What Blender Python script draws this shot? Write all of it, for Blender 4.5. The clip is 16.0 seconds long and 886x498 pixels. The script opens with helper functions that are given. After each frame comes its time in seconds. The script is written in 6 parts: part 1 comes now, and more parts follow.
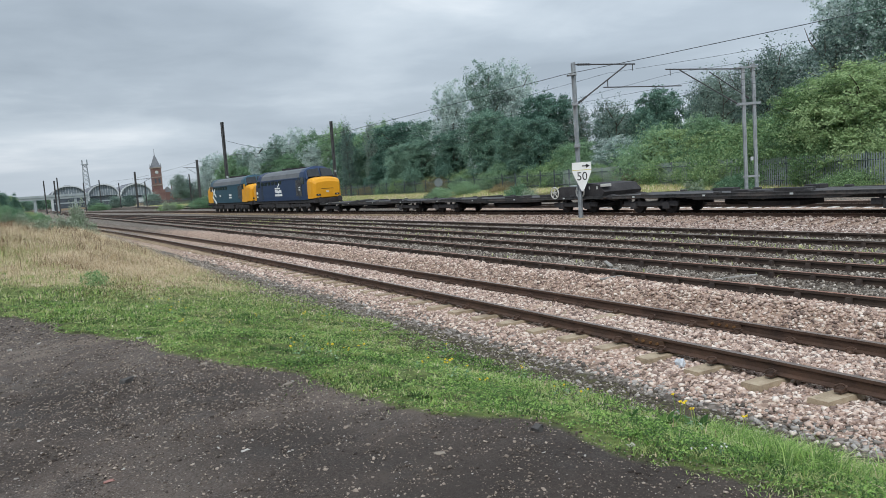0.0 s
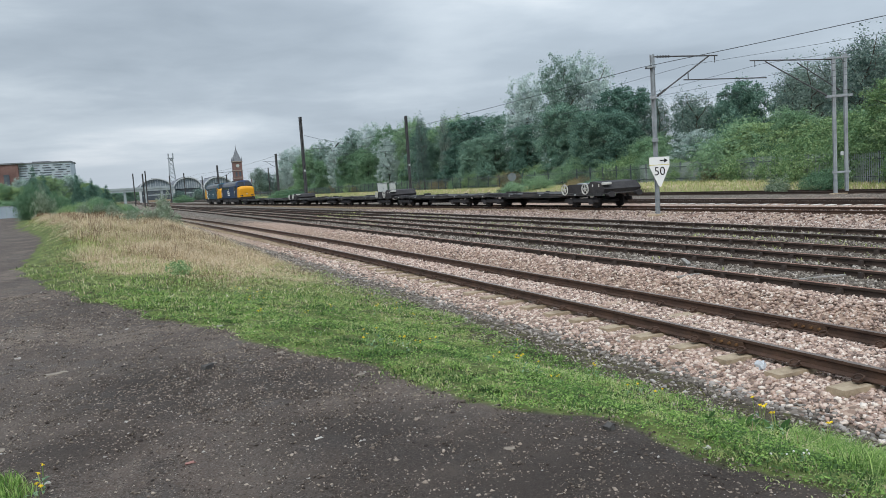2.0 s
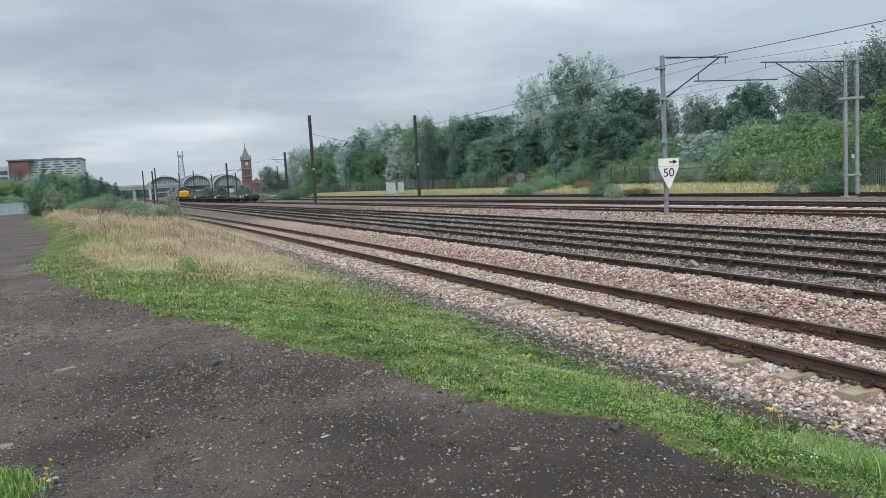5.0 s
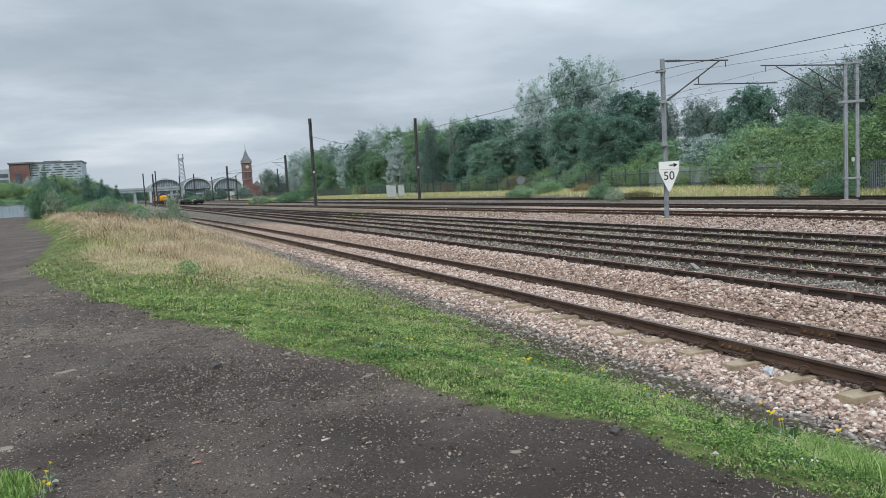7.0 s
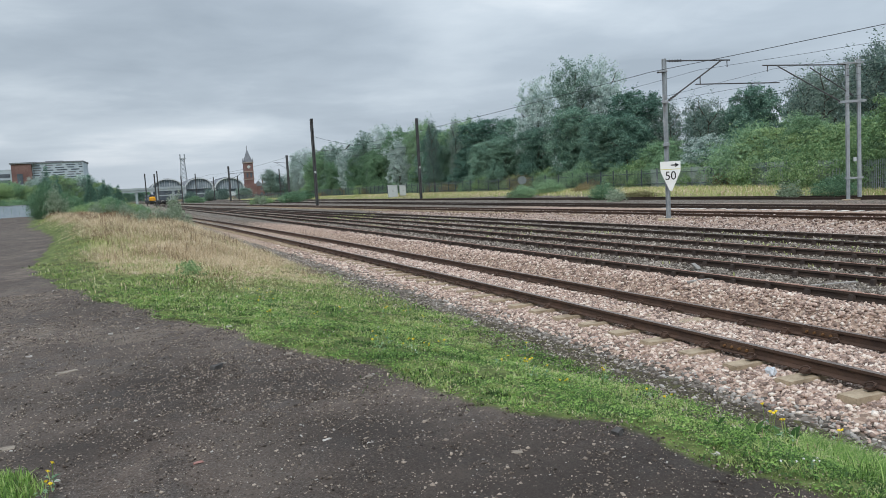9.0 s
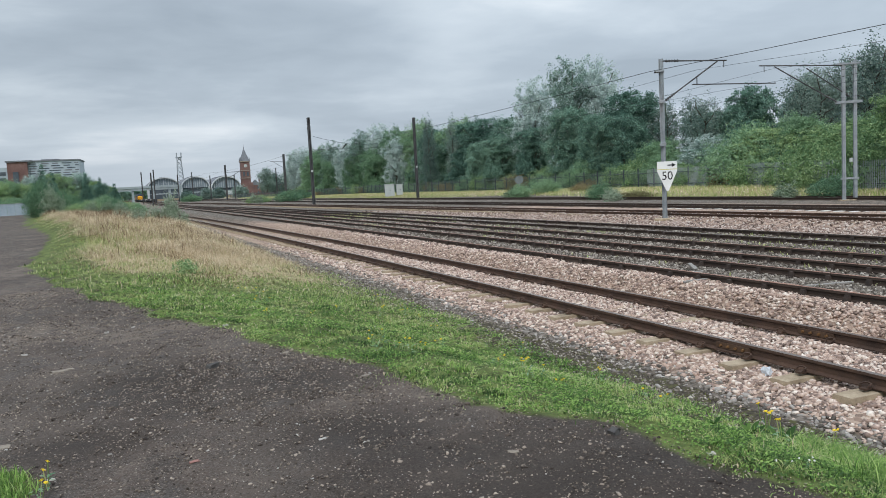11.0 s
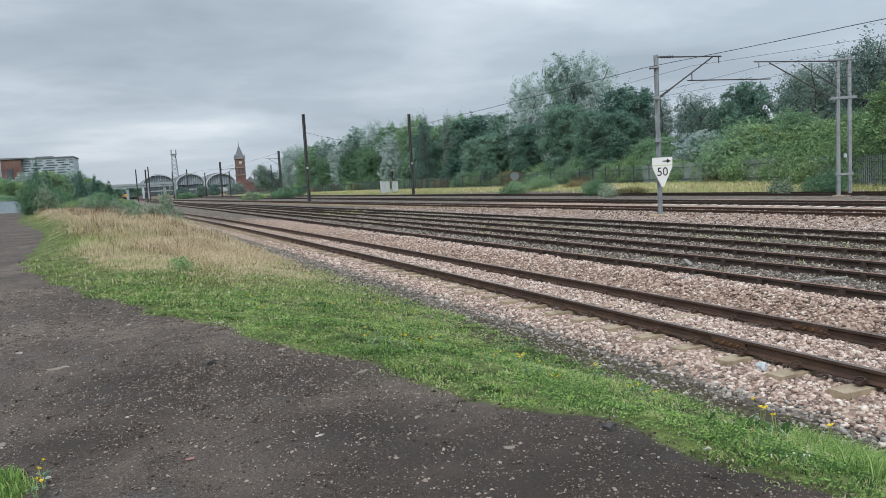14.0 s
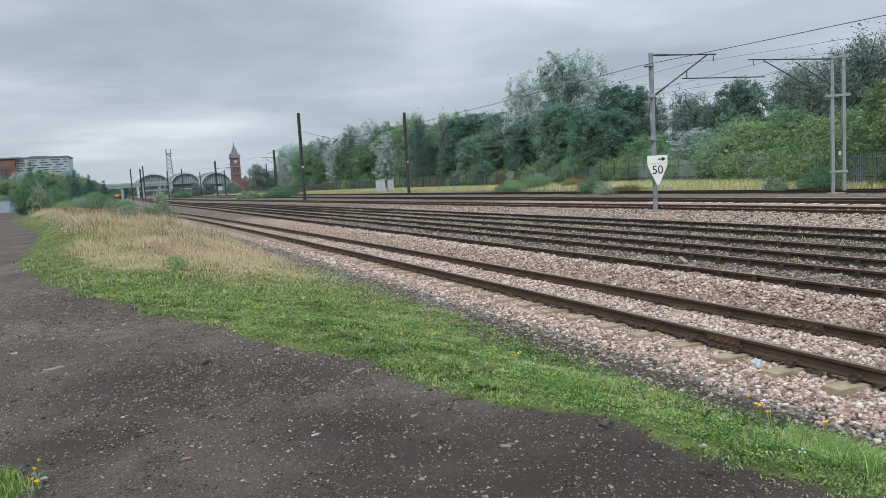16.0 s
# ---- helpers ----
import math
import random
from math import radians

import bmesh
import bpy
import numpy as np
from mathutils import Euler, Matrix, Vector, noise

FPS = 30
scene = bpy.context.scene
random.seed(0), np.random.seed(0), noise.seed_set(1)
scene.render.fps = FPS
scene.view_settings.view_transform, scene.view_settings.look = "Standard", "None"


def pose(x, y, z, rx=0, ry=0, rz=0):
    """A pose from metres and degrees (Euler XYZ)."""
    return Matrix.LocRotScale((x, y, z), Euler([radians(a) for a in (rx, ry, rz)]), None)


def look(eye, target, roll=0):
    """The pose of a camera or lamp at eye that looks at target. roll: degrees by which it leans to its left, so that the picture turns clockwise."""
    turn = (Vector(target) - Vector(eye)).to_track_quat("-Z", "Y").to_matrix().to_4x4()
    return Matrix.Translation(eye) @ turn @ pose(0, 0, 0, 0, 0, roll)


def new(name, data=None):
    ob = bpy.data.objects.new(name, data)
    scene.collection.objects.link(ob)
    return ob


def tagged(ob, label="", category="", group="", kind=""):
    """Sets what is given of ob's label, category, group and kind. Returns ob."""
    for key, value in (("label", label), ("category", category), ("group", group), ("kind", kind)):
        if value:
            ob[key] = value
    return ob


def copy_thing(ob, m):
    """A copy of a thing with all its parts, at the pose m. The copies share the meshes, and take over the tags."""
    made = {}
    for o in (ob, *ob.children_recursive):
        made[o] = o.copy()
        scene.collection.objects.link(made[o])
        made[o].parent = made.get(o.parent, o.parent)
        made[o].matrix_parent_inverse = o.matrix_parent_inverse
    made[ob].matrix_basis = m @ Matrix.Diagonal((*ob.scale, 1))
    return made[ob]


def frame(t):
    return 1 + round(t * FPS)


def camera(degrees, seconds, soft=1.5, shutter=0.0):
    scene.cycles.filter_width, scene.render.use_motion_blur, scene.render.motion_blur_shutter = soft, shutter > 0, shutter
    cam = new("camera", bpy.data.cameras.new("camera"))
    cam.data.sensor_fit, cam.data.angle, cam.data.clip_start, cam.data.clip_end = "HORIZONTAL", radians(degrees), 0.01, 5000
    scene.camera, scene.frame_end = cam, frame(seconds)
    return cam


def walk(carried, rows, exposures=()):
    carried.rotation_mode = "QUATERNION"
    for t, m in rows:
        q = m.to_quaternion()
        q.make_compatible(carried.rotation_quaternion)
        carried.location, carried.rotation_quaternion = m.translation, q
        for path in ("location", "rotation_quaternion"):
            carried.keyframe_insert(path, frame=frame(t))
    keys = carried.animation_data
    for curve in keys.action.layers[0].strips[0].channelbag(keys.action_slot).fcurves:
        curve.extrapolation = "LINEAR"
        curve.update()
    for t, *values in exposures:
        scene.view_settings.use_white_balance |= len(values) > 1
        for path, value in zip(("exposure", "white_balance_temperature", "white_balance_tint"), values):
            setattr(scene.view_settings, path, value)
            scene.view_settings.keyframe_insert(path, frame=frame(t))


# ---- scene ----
import itertools

# ---- camera: held by hand from one spot, panning after the train ----
EYE = (0.0, 0.0, 2.355)
TURN = [
    (0.0, 84.727, 4.005, -29.027), (0.5, 84.735, 4.012, -26.636), (1.0, 84.646, 4.042, -24.783),
    (1.5, 84.59, 3.876, -23.853), (2.0, 84.675, 3.751, -23.453), (2.5, 84.747, 3.695, -23.227),
    (3.0, 84.753, 3.6, -23.105), (3.5, 84.682, 3.538, -23.037), (4.0, 84.652, 3.401, -22.991),
    (6.5, 84.786, 3.267, -22.668), (7.0, 84.918, 3.267, -22.79), (7.5, 84.952, 3.305, -22.863),
    (8.0, 84.918, 3.267, -22.79), (8.5, 84.89, 3.323, -22.675), (9.0, 84.925, 3.282, -22.68),
    (11.5, 84.801, 3.143, -22.984), (12.0, 84.71, 3.242, -23.069), (12.5, 84.631, 3.273, -23.159),
    (13.0, 84.537, 3.33, -23.198), (13.5, 84.524, 3.324, -23.21), (14.0, 84.582, 3.251, -23.258),
    (14.5, 84.559, 3.237, -23.372), (15.0, 84.496, 3.337, -23.478), (15.5, 84.449, 3.414, -23.548),
    (16.0, 84.454, 3.406, -23.6)]
cam = camera(61, 16.0, soft=0.5)
walk(cam, [(t, pose(*EYE, rx, ry, rz)) for t, rx, ry, rz in TURN], exposures=[(0.0, 0.35), (16.0, 0.35)])


# ---- sky and light: overcast noon ----
def node(nt, kind, **inputs):
    n = nt.nodes.new(kind)
    for k, v in inputs.items():
        if k in n.inputs.keys():
            n.inputs[k].default_value = v
    return n


def ramp(nt, fac, stops):
    r = nt.nodes.new("ShaderNodeValToRGB")
    els = r.color_ramp.elements
    while len(els) < len(stops):
        els.new(0.5)
    for e, (p, c) in zip(els, stops):
        e.position, e.color = p, (*c, 1)
    nt.links.new(fac, r.inputs[0])
    return r.outputs[0]


def mixed(nt, fac, a, b, blend="MIX"):
    m = nt.nodes.new("ShaderNodeMix")
    m.data_type, m.blend_type = "RGBA", blend
    for sock, v in ((m.inputs[0], fac), (m.inputs[6], a), (m.inputs[7], b)):
        if isinstance(v, (int, float)):
            sock.default_value = v
        elif isinstance(v, tuple):
            sock.default_value = (*v, 1)
        else:
            nt.links.new(v, sock)
    return m.outputs[2]


def math_node(nt, op, a, b=0.0):
    m = nt.nodes.new("ShaderNodeMath")
    m.operation = op
    for sock, v in zip(m.inputs, (a, b)):
        if isinstance(v, (int, float)):
            sock.default_value = v
        else:
            nt.links.new(v, sock)
    return m.outputs[0]


# bearing as x / y, height, spread across and up, and how much lighter or darker
BANKS = [(0.437, 0.17, 0.07, 0.06, 0.07), (-0.02, 0.088, 0.13, 0.016, 0.06), (0.14, 0.082, 0.10, 0.013, 0.06), (0.03, 0.19, 0.26, 0.085, -0.11), (0.62, 0.19, 0.10, 0.07, 0.01), (0.9, 0.14, 0.2, 0.1, -0.05)]


def build_world():
    world = bpy.data.worlds.new("overcast_sky")
    scene.world = world
    world.use_nodes = True
    nt = world.node_tree
    nt.nodes.clear()
    sky = nt.nodes.new("ShaderNodeTexSky")
    sky.sky_type, sky.sun_disc = "NISHITA", False
    sky.sun_elevation, sky.sun_rotation = radians(48), radians(140)
    sky.air_density, sky.dust_density = 1.5, 4.0
    sky_bg = node(nt, "ShaderNodeBackground", Strength=0.06)
    nt.links.new(sky.outputs[0], sky_bg.inputs[0])
    tc = nt.nodes.new("ShaderNodeTexCoord")
    sep = nt.nodes.new("ShaderNodeSeparateXYZ")
    nt.links.new(tc.outputs["Generated"], sep.inputs[0])
    # a flat layer of cloud seen from below: the direction divided by its height
    up = math_node(nt, "ADD", math_node(nt, "MAXIMUM", sep.outputs[2], 0.0), 0.10)
    comb = nt.nodes.new("ShaderNodeCombineXYZ")
    nt.links.new(math_node(nt, "DIVIDE", sep.outputs[0], up), comb.inputs[0])
    nt.links.new(math_node(nt, "DIVIDE", sep.outputs[1], up), comb.inputs[1])
    comb.inputs[2].default_value = 3.0
    big = node(nt, "ShaderNodeTexNoise", Scale=0.5, Detail=4.0, Roughness=0.45, Distortion=0.3)
    fine = node(nt, "ShaderNodeTexNoise", Scale=1.9, Detail=6.0, Roughness=0.55, Distortion=0.2)
    for n in (big, fine):
        nt.links.new(comb.outputs[0], n.inputs["Vector"])
    f = math_node(nt, "ADD", math_node(nt, "ADD", math_node(nt, "MULTIPLY", big.outputs[0], 0.50), 0.17), math_node(nt, "MULTIPLY", fine.outputs[0], 0.16))
    # the larger banks: a dark one high over the station, bright gaps beside and below it
    u = math_node(nt, "DIVIDE", sep.outputs[0], math_node(nt, "MAXIMUM", sep.outputs[1], 0.05))
    wob = math_node(nt, "MULTIPLY", math_node(nt, "SUBTRACT", fine.outputs[0], 0.5), 0.9)
    for u0, z0, su, sz, gain in BANKS:
        du = math_node(nt, "DIVIDE", math_node(nt, "SUBTRACT", u, u0), su)
        dz = math_node(nt, "DIVIDE", math_node(nt, "SUBTRACT", sep.outputs[2], z0), sz)
        r2 = math_node(nt, "ADD", math_node(nt, "ADD", math_node(nt, "MULTIPLY", du, du), math_node(nt, "MULTIPLY", dz, dz)), wob)
        fall = math_node(nt, "EXPONENT", math_node(nt, "MULTIPLY", r2, -1.0))
        f = math_node(nt, "ADD", f, math_node(nt, "MULTIPLY", fall, gain))
    cloud = ramp(nt, f, [(0.36, (0.355, 0.425, 0.505)), (0.48, (0.46, 0.54, 0.628)), (0.56, (0.605, 0.69, 0.775)), (0.64, (0.88, 0.94, 1.0))])
    # paler towards the horizon, where the layer is seen through haze
    low = ramp(nt, sep.outputs[2], [(0.0, (1, 1, 1)), (0.035, (0.75, 0.75, 0.75)), (0.07, (0.12, 0.12, 0.12)), (0.16, (0, 0, 0))])
    cloud = mixed(nt, low, cloud, (0.545, 0.62, 0.70))
    # an overcast sky is about three times as bright overhead as at the horizon;
    # an added gradient brightens the +x side, away from the sun lamp
    side = ramp(nt, math_node(nt, "ADD", math_node(nt, "MULTIPLY", sep.outputs[0], 0.5), 0.5), [(0.4, (0.86, 0.86, 0.86)), (0.9, (1.06, 1.06, 1.06))])
    cloud = mixed(nt, 1.0, cloud, side, "MULTIPLY")
    zenith = ramp(nt, sep.outputs[2], [(0.25, (1, 1, 1)), (1.0, (2.6, 2.6, 2.6))])
    cloud = mixed(nt, 1.0, cloud, zenith, "MULTIPLY")
    cloud_bg = node(nt, "ShaderNodeBackground", Strength=0.88)
    nt.links.new(cloud, cloud_bg.inputs[0])
    add = nt.nodes.new("ShaderNodeMixShader")
    add.inputs[0].default_value = 0.92
    nt.links.new(sky_bg.outputs[0], add.inputs[1])
    nt.links.new(cloud_bg.outputs[0], add.inputs[2])
    out = nt.nodes.new("ShaderNodeOutputWorld")
    nt.links.new(add.outputs[0], out.inputs[0])


build_world()
sun = new("sun", bpy.data.lights.new("sun", "SUN"))
sun.data.energy, sun.data.angle, sun.data.color = 1.5, radians(14), (1.0, 0.97, 0.93)
sun.matrix_world = look((0, 0, 60), (0 + 60 * math.sin(radians(-40)) * -0.9, 60 * math.cos(radians(-40)) * 0.9, 0))


# ---- materials ----
MATS = {}


def mat(name, colours, scale=6.0, fine=60.0, rough=0.85, metal=0.0, bump=0.3, size=0.01, space="Object", island=False, stain=None, translucent=False, share=0.55):
    """A surface whose colour wanders over the given colours by noise at two scales, with fine relief."""
    if name in MATS:
        return MATS[name]
    m = bpy.data.materials.new(name)
    m.use_nodes = True
    nt = m.node_tree
    bsdf = nt.nodes["Principled BSDF"]
    if space == "World":
        vec = nt.nodes.new("ShaderNodeNewGeometry").outputs["Position"]
    else:
        vec = nt.nodes.new("ShaderNodeTexCoord").outputs["Object"]
    n1 = node(nt, "ShaderNodeTexNoise", Scale=scale, Detail=4.0, Roughness=0.6)
    n2 = node(nt, "ShaderNodeTexNoise", Scale=fine, Detail=3.0, Roughness=0.65)
    nt.links.new(vec, n1.inputs["Vector"])
    nt.links.new(vec, n2.inputs["Vector"])
    fac = math_node(nt, "ADD", math_node(nt, "MULTIPLY", n1.outputs[0], 0.6), math_node(nt, "MULTIPLY", n2.outputs[0], 0.4))
    lo, hi = 0.34, 0.66
    if island:
        g = nt.nodes.new("ShaderNodeNewGeometry")
        fac = math_node(nt, "ADD", math_node(nt, "MULTIPLY", fac, 1 - share), math_node(nt, "MULTIPLY", g.outputs["Random Per Island"], share))
        lo, hi = (0.22, 0.78) if share > 0.5 else (0.32, 0.68)
    k = len(colours) - 1
    if island and translucent:
        info = nt.nodes.new("ShaderNodeObjectInfo")
        fac = math_node(nt, "ADD", fac, math_node(nt, "MULTIPLY", math_node(nt, "SUBTRACT", info.outputs["Random"], 0.42), 0.34))
    col = ramp(nt, fac, [(lo + (hi - lo) * i / max(k, 1), c) for i, c in enumerate(colours)])
    if stain:
        n3 = node(nt, "ShaderNodeTexNoise", Scale=scale * 0.35, Detail=5.0, Roughness=0.7)
        nt.links.new(vec, n3.inputs["Vector"])
        spot = ramp(nt, n3.outputs[0], [(0.52, (0, 0, 0)), (0.66, (0.8, 0.8, 0.8))])
        col = mixed(nt, spot, col, stain)
    nt.links.new(col, bsdf.inputs["Base Color"])
    bsdf.inputs["Roughness"].default_value = rough
    bsdf.inputs["Metallic"].default_value = metal
    bsdf.inputs["Specular IOR Level"].default_value = 0.3
    if bump:
        b = node(nt, "ShaderNodeBump", Strength=bump, Distance=size)
        nt.links.new(n2.outputs[0], b.inputs["Height"])
        nt.links.new(b.outputs[0], bsdf.inputs["Normal"])
    if translucent:
        tr = nt.nodes.new("ShaderNodeBsdfTranslucent")
        nt.links.new(col, tr.inputs[0])
        mx = nt.nodes.new("ShaderNodeMixShader")
        mx.inputs[0].default_value = 0.34
        nt.links.new(bsdf.outputs[0], mx.inputs[1])
        nt.links.new(tr.outputs[0], mx.inputs[2])
        nt.links.new(mx.outputs[0], nt.nodes["Material Output"].inputs[0])
    MATS[name] = m
    return m


RUST = mat("rusty_rail_steel", [(0.045, 0.03, 0.024), (0.085, 0.052, 0.038), (0.12, 0.07, 0.048)], 3, 90, 0.7, 0.2, space="World")
RAILTOP = mat("worn_rail_head", [(0.14, 0.105, 0.088), (0.24, 0.19, 0.16)], 4, 60, 0.42, 0.6, space="World", bump=0.1)
RAILRED = mat("red_rust_rail_head", [(0.200, 0.095, 0.065), (0.338, 0.174, 0.120)], 4, 60, 0.6, 0.3, space="World", bump=0.1)
RAILDARK = mat("old_rail_steel", [(0.036, 0.027, 0.023), (0.08, 0.056, 0.044)], 3, 80, 0.75, 0.2, space="World")
CONCRETE = mat("sleeper_concrete", [(0.233, 0.180, 0.122), (0.360, 0.285, 0.198), (0.445, 0.365, 0.261)], 5, 70, 0.9, space="World", stain=(0.212, 0.160, 0.108))
PALE_CONCRETE = mat("pale_new_concrete", [(0.58, 0.56, 0.52), (0.74, 0.72, 0.68)], 4, 60, 0.9, space="World")
WOOD = mat("old_sleeper_wood", [(0.03, 0.024, 0.02), (0.075, 0.06, 0.05), (0.11, 0.095, 0.08)], 4, 50, 0.9, space="World")
CHAIR = mat("cast_iron_chair", [(0.03, 0.024, 0.022), (0.075, 0.055, 0.045)], 8, 60, 0.8, 0.1, space="World")
GALV = mat("galvanised_steel", [(0.22, 0.25, 0.27), (0.33, 0.36, 0.38), (0.42, 0.45, 0.46)], 2, 40, 0.55, 0.35, bump=0.08, stain=(0.28, 0.27, 0.26))
DARKSTEEL = mat("dark_weathered_steel", [(0.05, 0.052, 0.055), (0.11, 0.11, 0.11)], 2, 40, 0.7, 0.2, bump=0.1)
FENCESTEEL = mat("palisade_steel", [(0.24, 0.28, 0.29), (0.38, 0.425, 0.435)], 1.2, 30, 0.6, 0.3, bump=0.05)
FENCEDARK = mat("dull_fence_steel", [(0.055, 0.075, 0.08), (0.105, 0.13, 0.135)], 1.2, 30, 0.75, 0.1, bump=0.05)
WIRE = mat("overhead_wire", [(0.05, 0.055, 0.06), (0.09, 0.095, 0.10)], 2, 20, 0.6, 0.3, bump=0)
WHITE = mat("white_sign_enamel", [(0.74, 0.76, 0.74), (0.82, 0.83, 0.81)], 3, 30, 0.5, bump=0.03)
BLACK = mat("black_sign_paint", [(0.012, 0.013, 0.015), (0.03, 0.03, 0.032)], 3, 30, 0.6, bump=0.03)
YELLOWLINE = mat("yellow_sign_line", [(0.55, 0.5, 0.12), (0.62, 0.58, 0.2)], 3, 30, 0.6, bump=0.02)
BARK = mat("grey_brown_bark", [(0.06, 0.05, 0.04), (0.13, 0.11, 0.09)], 3, 20, 0.95, bump=0.5)
CABINET = mat("pale_grey_cabinet_paint", [(0.40, 0.44, 0.44), (0.52, 0.55, 0.54)], 2, 20, 0.6, bump=0.05, stain=(0.42, 0.44, 0.42))


def blade_leaf(name, colours):
    """Grass: patches of tone a hand or two wide, and each blade a little different."""
    return mat(name, colours, 1.1, 6.0, 0.75, bump=0, space="World", island=True, translucent=True, share=0.34)


def leaves(name, colours):
    return mat(name, colours, 0.35, 3.0, 0.75, bump=0, space="Object", island=True, translucent=True, share=0.40)


# tree greens carry extra blue that stands in for distance haze
LEAF_DARK = leaves("dark_green_leaves", [(0.068, 0.145, 0.114), (0.138, 0.254, 0.192), (0.254, 0.390, 0.291)])
LEAF_MID = leaves("mid_green_leaves", [(0.093, 0.185, 0.112), (0.174, 0.306, 0.170), (0.289, 0.429, 0.249)])
LEAF_SILVER = leaves("grey_green_leaves", [(0.130, 0.220, 0.174), (0.277, 0.390, 0.325), (0.565, 0.650, 0.632)])
LEAF_DOCK = leaves("dock_leaves", [(0.03, 0.078, 0.016), (0.075, 0.155, 0.032), (0.15, 0.26, 0.06)])
LEAF_BIRCH = leaves("birch_leaves", [(0.079, 0.133, 0.119), (0.156, 0.232, 0.196), (0.266, 0.345, 0.293)])
LEAF_SCRUB = leaves("scrub_leaves", [(0.111, 0.203, 0.092), (0.209, 0.328, 0.146), (0.362, 0.480, 0.236)])
LEAF_BUDDLEIA = leaves("buddleia_leaves", [(0.102, 0.161, 0.095), (0.185, 0.256, 0.158), (0.357, 0.417, 0.317)])
LEAF_AUTUMN = leaves("browning_scrub_leaves", [(0.146, 0.146, 0.067), (0.232, 0.213, 0.100), (0.305, 0.244, 0.134)])


# ---- mesh helpers ----
def mesh_of(name, verts, faces, material, smooth=False):
    me = bpy.data.meshes.new(name)
    me.from_pydata([tuple(v) for v in verts], [], [tuple(f) for f in faces])
    me.materials.append(material)
    if smooth:
        me.polygons.foreach_set("use_smooth", [True] * len(me.polygons))
    me.update()
    return me


def raw_mesh(name, verts, faces, material):
    """A big mesh from arrays: verts (n, 3), faces (m, k) of one size."""
    me = bpy.data.meshes.new(name)
    k = faces.shape[1]
    me.vertices.add(len(verts))
    me.vertices.foreach_set("co", np.ascontiguousarray(verts, dtype=np.float32).ravel())
    me.loops.add(faces.size)
    me.loops.foreach_set("vertex_index", np.ascontiguousarray(faces, dtype=np.int32).ravel())
    me.polygons.add(len(faces))
    me.polygons.foreach_set("loop_start", np.arange(0, faces.size, k, dtype=np.int32))
    me.materials.append(material)
    me.update(calc_edges=True)
    me.validate()
    return me


def part(name, bm, material, parent=None, label="", at=None, smooth=False):
    """Links a bmesh (or a mesh) as one object, under a thing or a part."""
    if isinstance(bm, bpy.types.Mesh):
        me = bm
    else:
        me = bpy.data.meshes.new(name)
        bm.to_mesh(me)
        bm.free()
    if material and not me.materials:
        me.materials.append(material)
    if smooth:
        me.polygons.foreach_set("use_smooth", [True] * len(me.polygons))
    ob = new(name, me)
    if parent:
        ob.parent = parent
    if at is not None:
        ob.matrix_basis = at
    if label:
        tagged(ob, label)
    return ob


def thing(name, label, category, at=None, group="", kind=""):
    ob = new(name)
    ob.empty_display_size = 0.2
    if at is not None:
        ob.matrix_basis = at
    return tagged(ob, label, category, group, kind)


def add_box(bm, x0, x1, y0, y1, z0, z1, bevel=0.0):
    made = bmesh.ops.create_cube(bm, size=1.0)
    m = Matrix.Translation(((x0 + x1) / 2, (y0 + y1) / 2, (z0 + z1) / 2)) @ Matrix.Diagonal((x1 - x0, y1 - y0, z1 - z0, 1))
    bmesh.ops.transform(bm, matrix=m, verts=made["verts"])
    if bevel:
        es = list({e for v in made["verts"] for e in v.link_edges})
        bmesh.ops.bevel(bm, geom=es, offset=bevel, segments=2, affect="EDGES", profile=0.5)


def box(x0, x1, y0, y1, z0, z1, bevel=0.0):
    bm = bmesh.new()
    add_box(bm, x0, x1, y0, y1, z0, z1, bevel)
    return bm


def add_tube(bm, a, b, r, n=8, r2=None):
    a, b = Vector(a), Vector(b)
    d = b - a
    made = bmesh.ops.create_cone(bm, cap_ends=True, segments=n, radius1=r, radius2=r if r2 is None else r2, depth=d.length)
    m = Matrix.Translation((a + b) / 2) @ d.to_track_quat("Z", "Y").to_matrix().to_4x4()
    bmesh.ops.transform(bm, matrix=m, verts=made["verts"])


def tube(a, b, r, n=8, r2=None):
    bm = bmesh.new()
    add_tube(bm, a, b, r, n, r2)
    return bm


def prism(outline, depth, axis="y"):
    """An outline in (x, z), pushed out along y from 0 to depth."""
    bm = bmesh.new()
    front = [bm.verts.new((x, 0, z)) for x, z in outline]
    back = [bm.verts.new((x, depth, z)) for x, z in outline]
    n = len(outline)
    bm.faces.new(front)
    bm.faces.new(back[::-1])
    for i in range(n):
        bm.faces.new((front[i], back[i], back[(i + 1) % n], front[(i + 1) % n]))
    bmesh.ops.recalc_face_normals(bm, faces=bm.faces[:])
    return bm


# ---- the plan: every track is a line x(y), the station lies along +y ----
def eased(x1, slope, y1, length, y):
    return x1 + slope * length * (1 - math.exp(-(y - y1) / length))


def line(a, b, c, y1, length):
    def x(y):
        if y < y1:
            return a + b * y + c * y * y
        return eased(a + b * y1 + c * y1 * y1, b + 2 * c * y1, y1, length, y)
    return x


TRACK = {
    1: line(8.17, 0.0, -0.0003, 90, 40), 2: line(10.7, 0.0, -0.0001, 110, 60), 3: line(13.5, 0.0, -0.00012, 120, 60),
    4: line(16.85, 0.0, -0.0003, 120, 60), 5: line(24.3, -0.03, -0.00008, 120, 900),
    6: line(28.4, -0.0, -0.00006, 250, 100), 7: line(35.7, 0.0, -0.00008, 250, 100)}
HEAD = {1: 0.0, 2: 0.36, 3: 0.36, 4: 0.36, 5: 0.37, 6: 0.36, 7: 0.36}


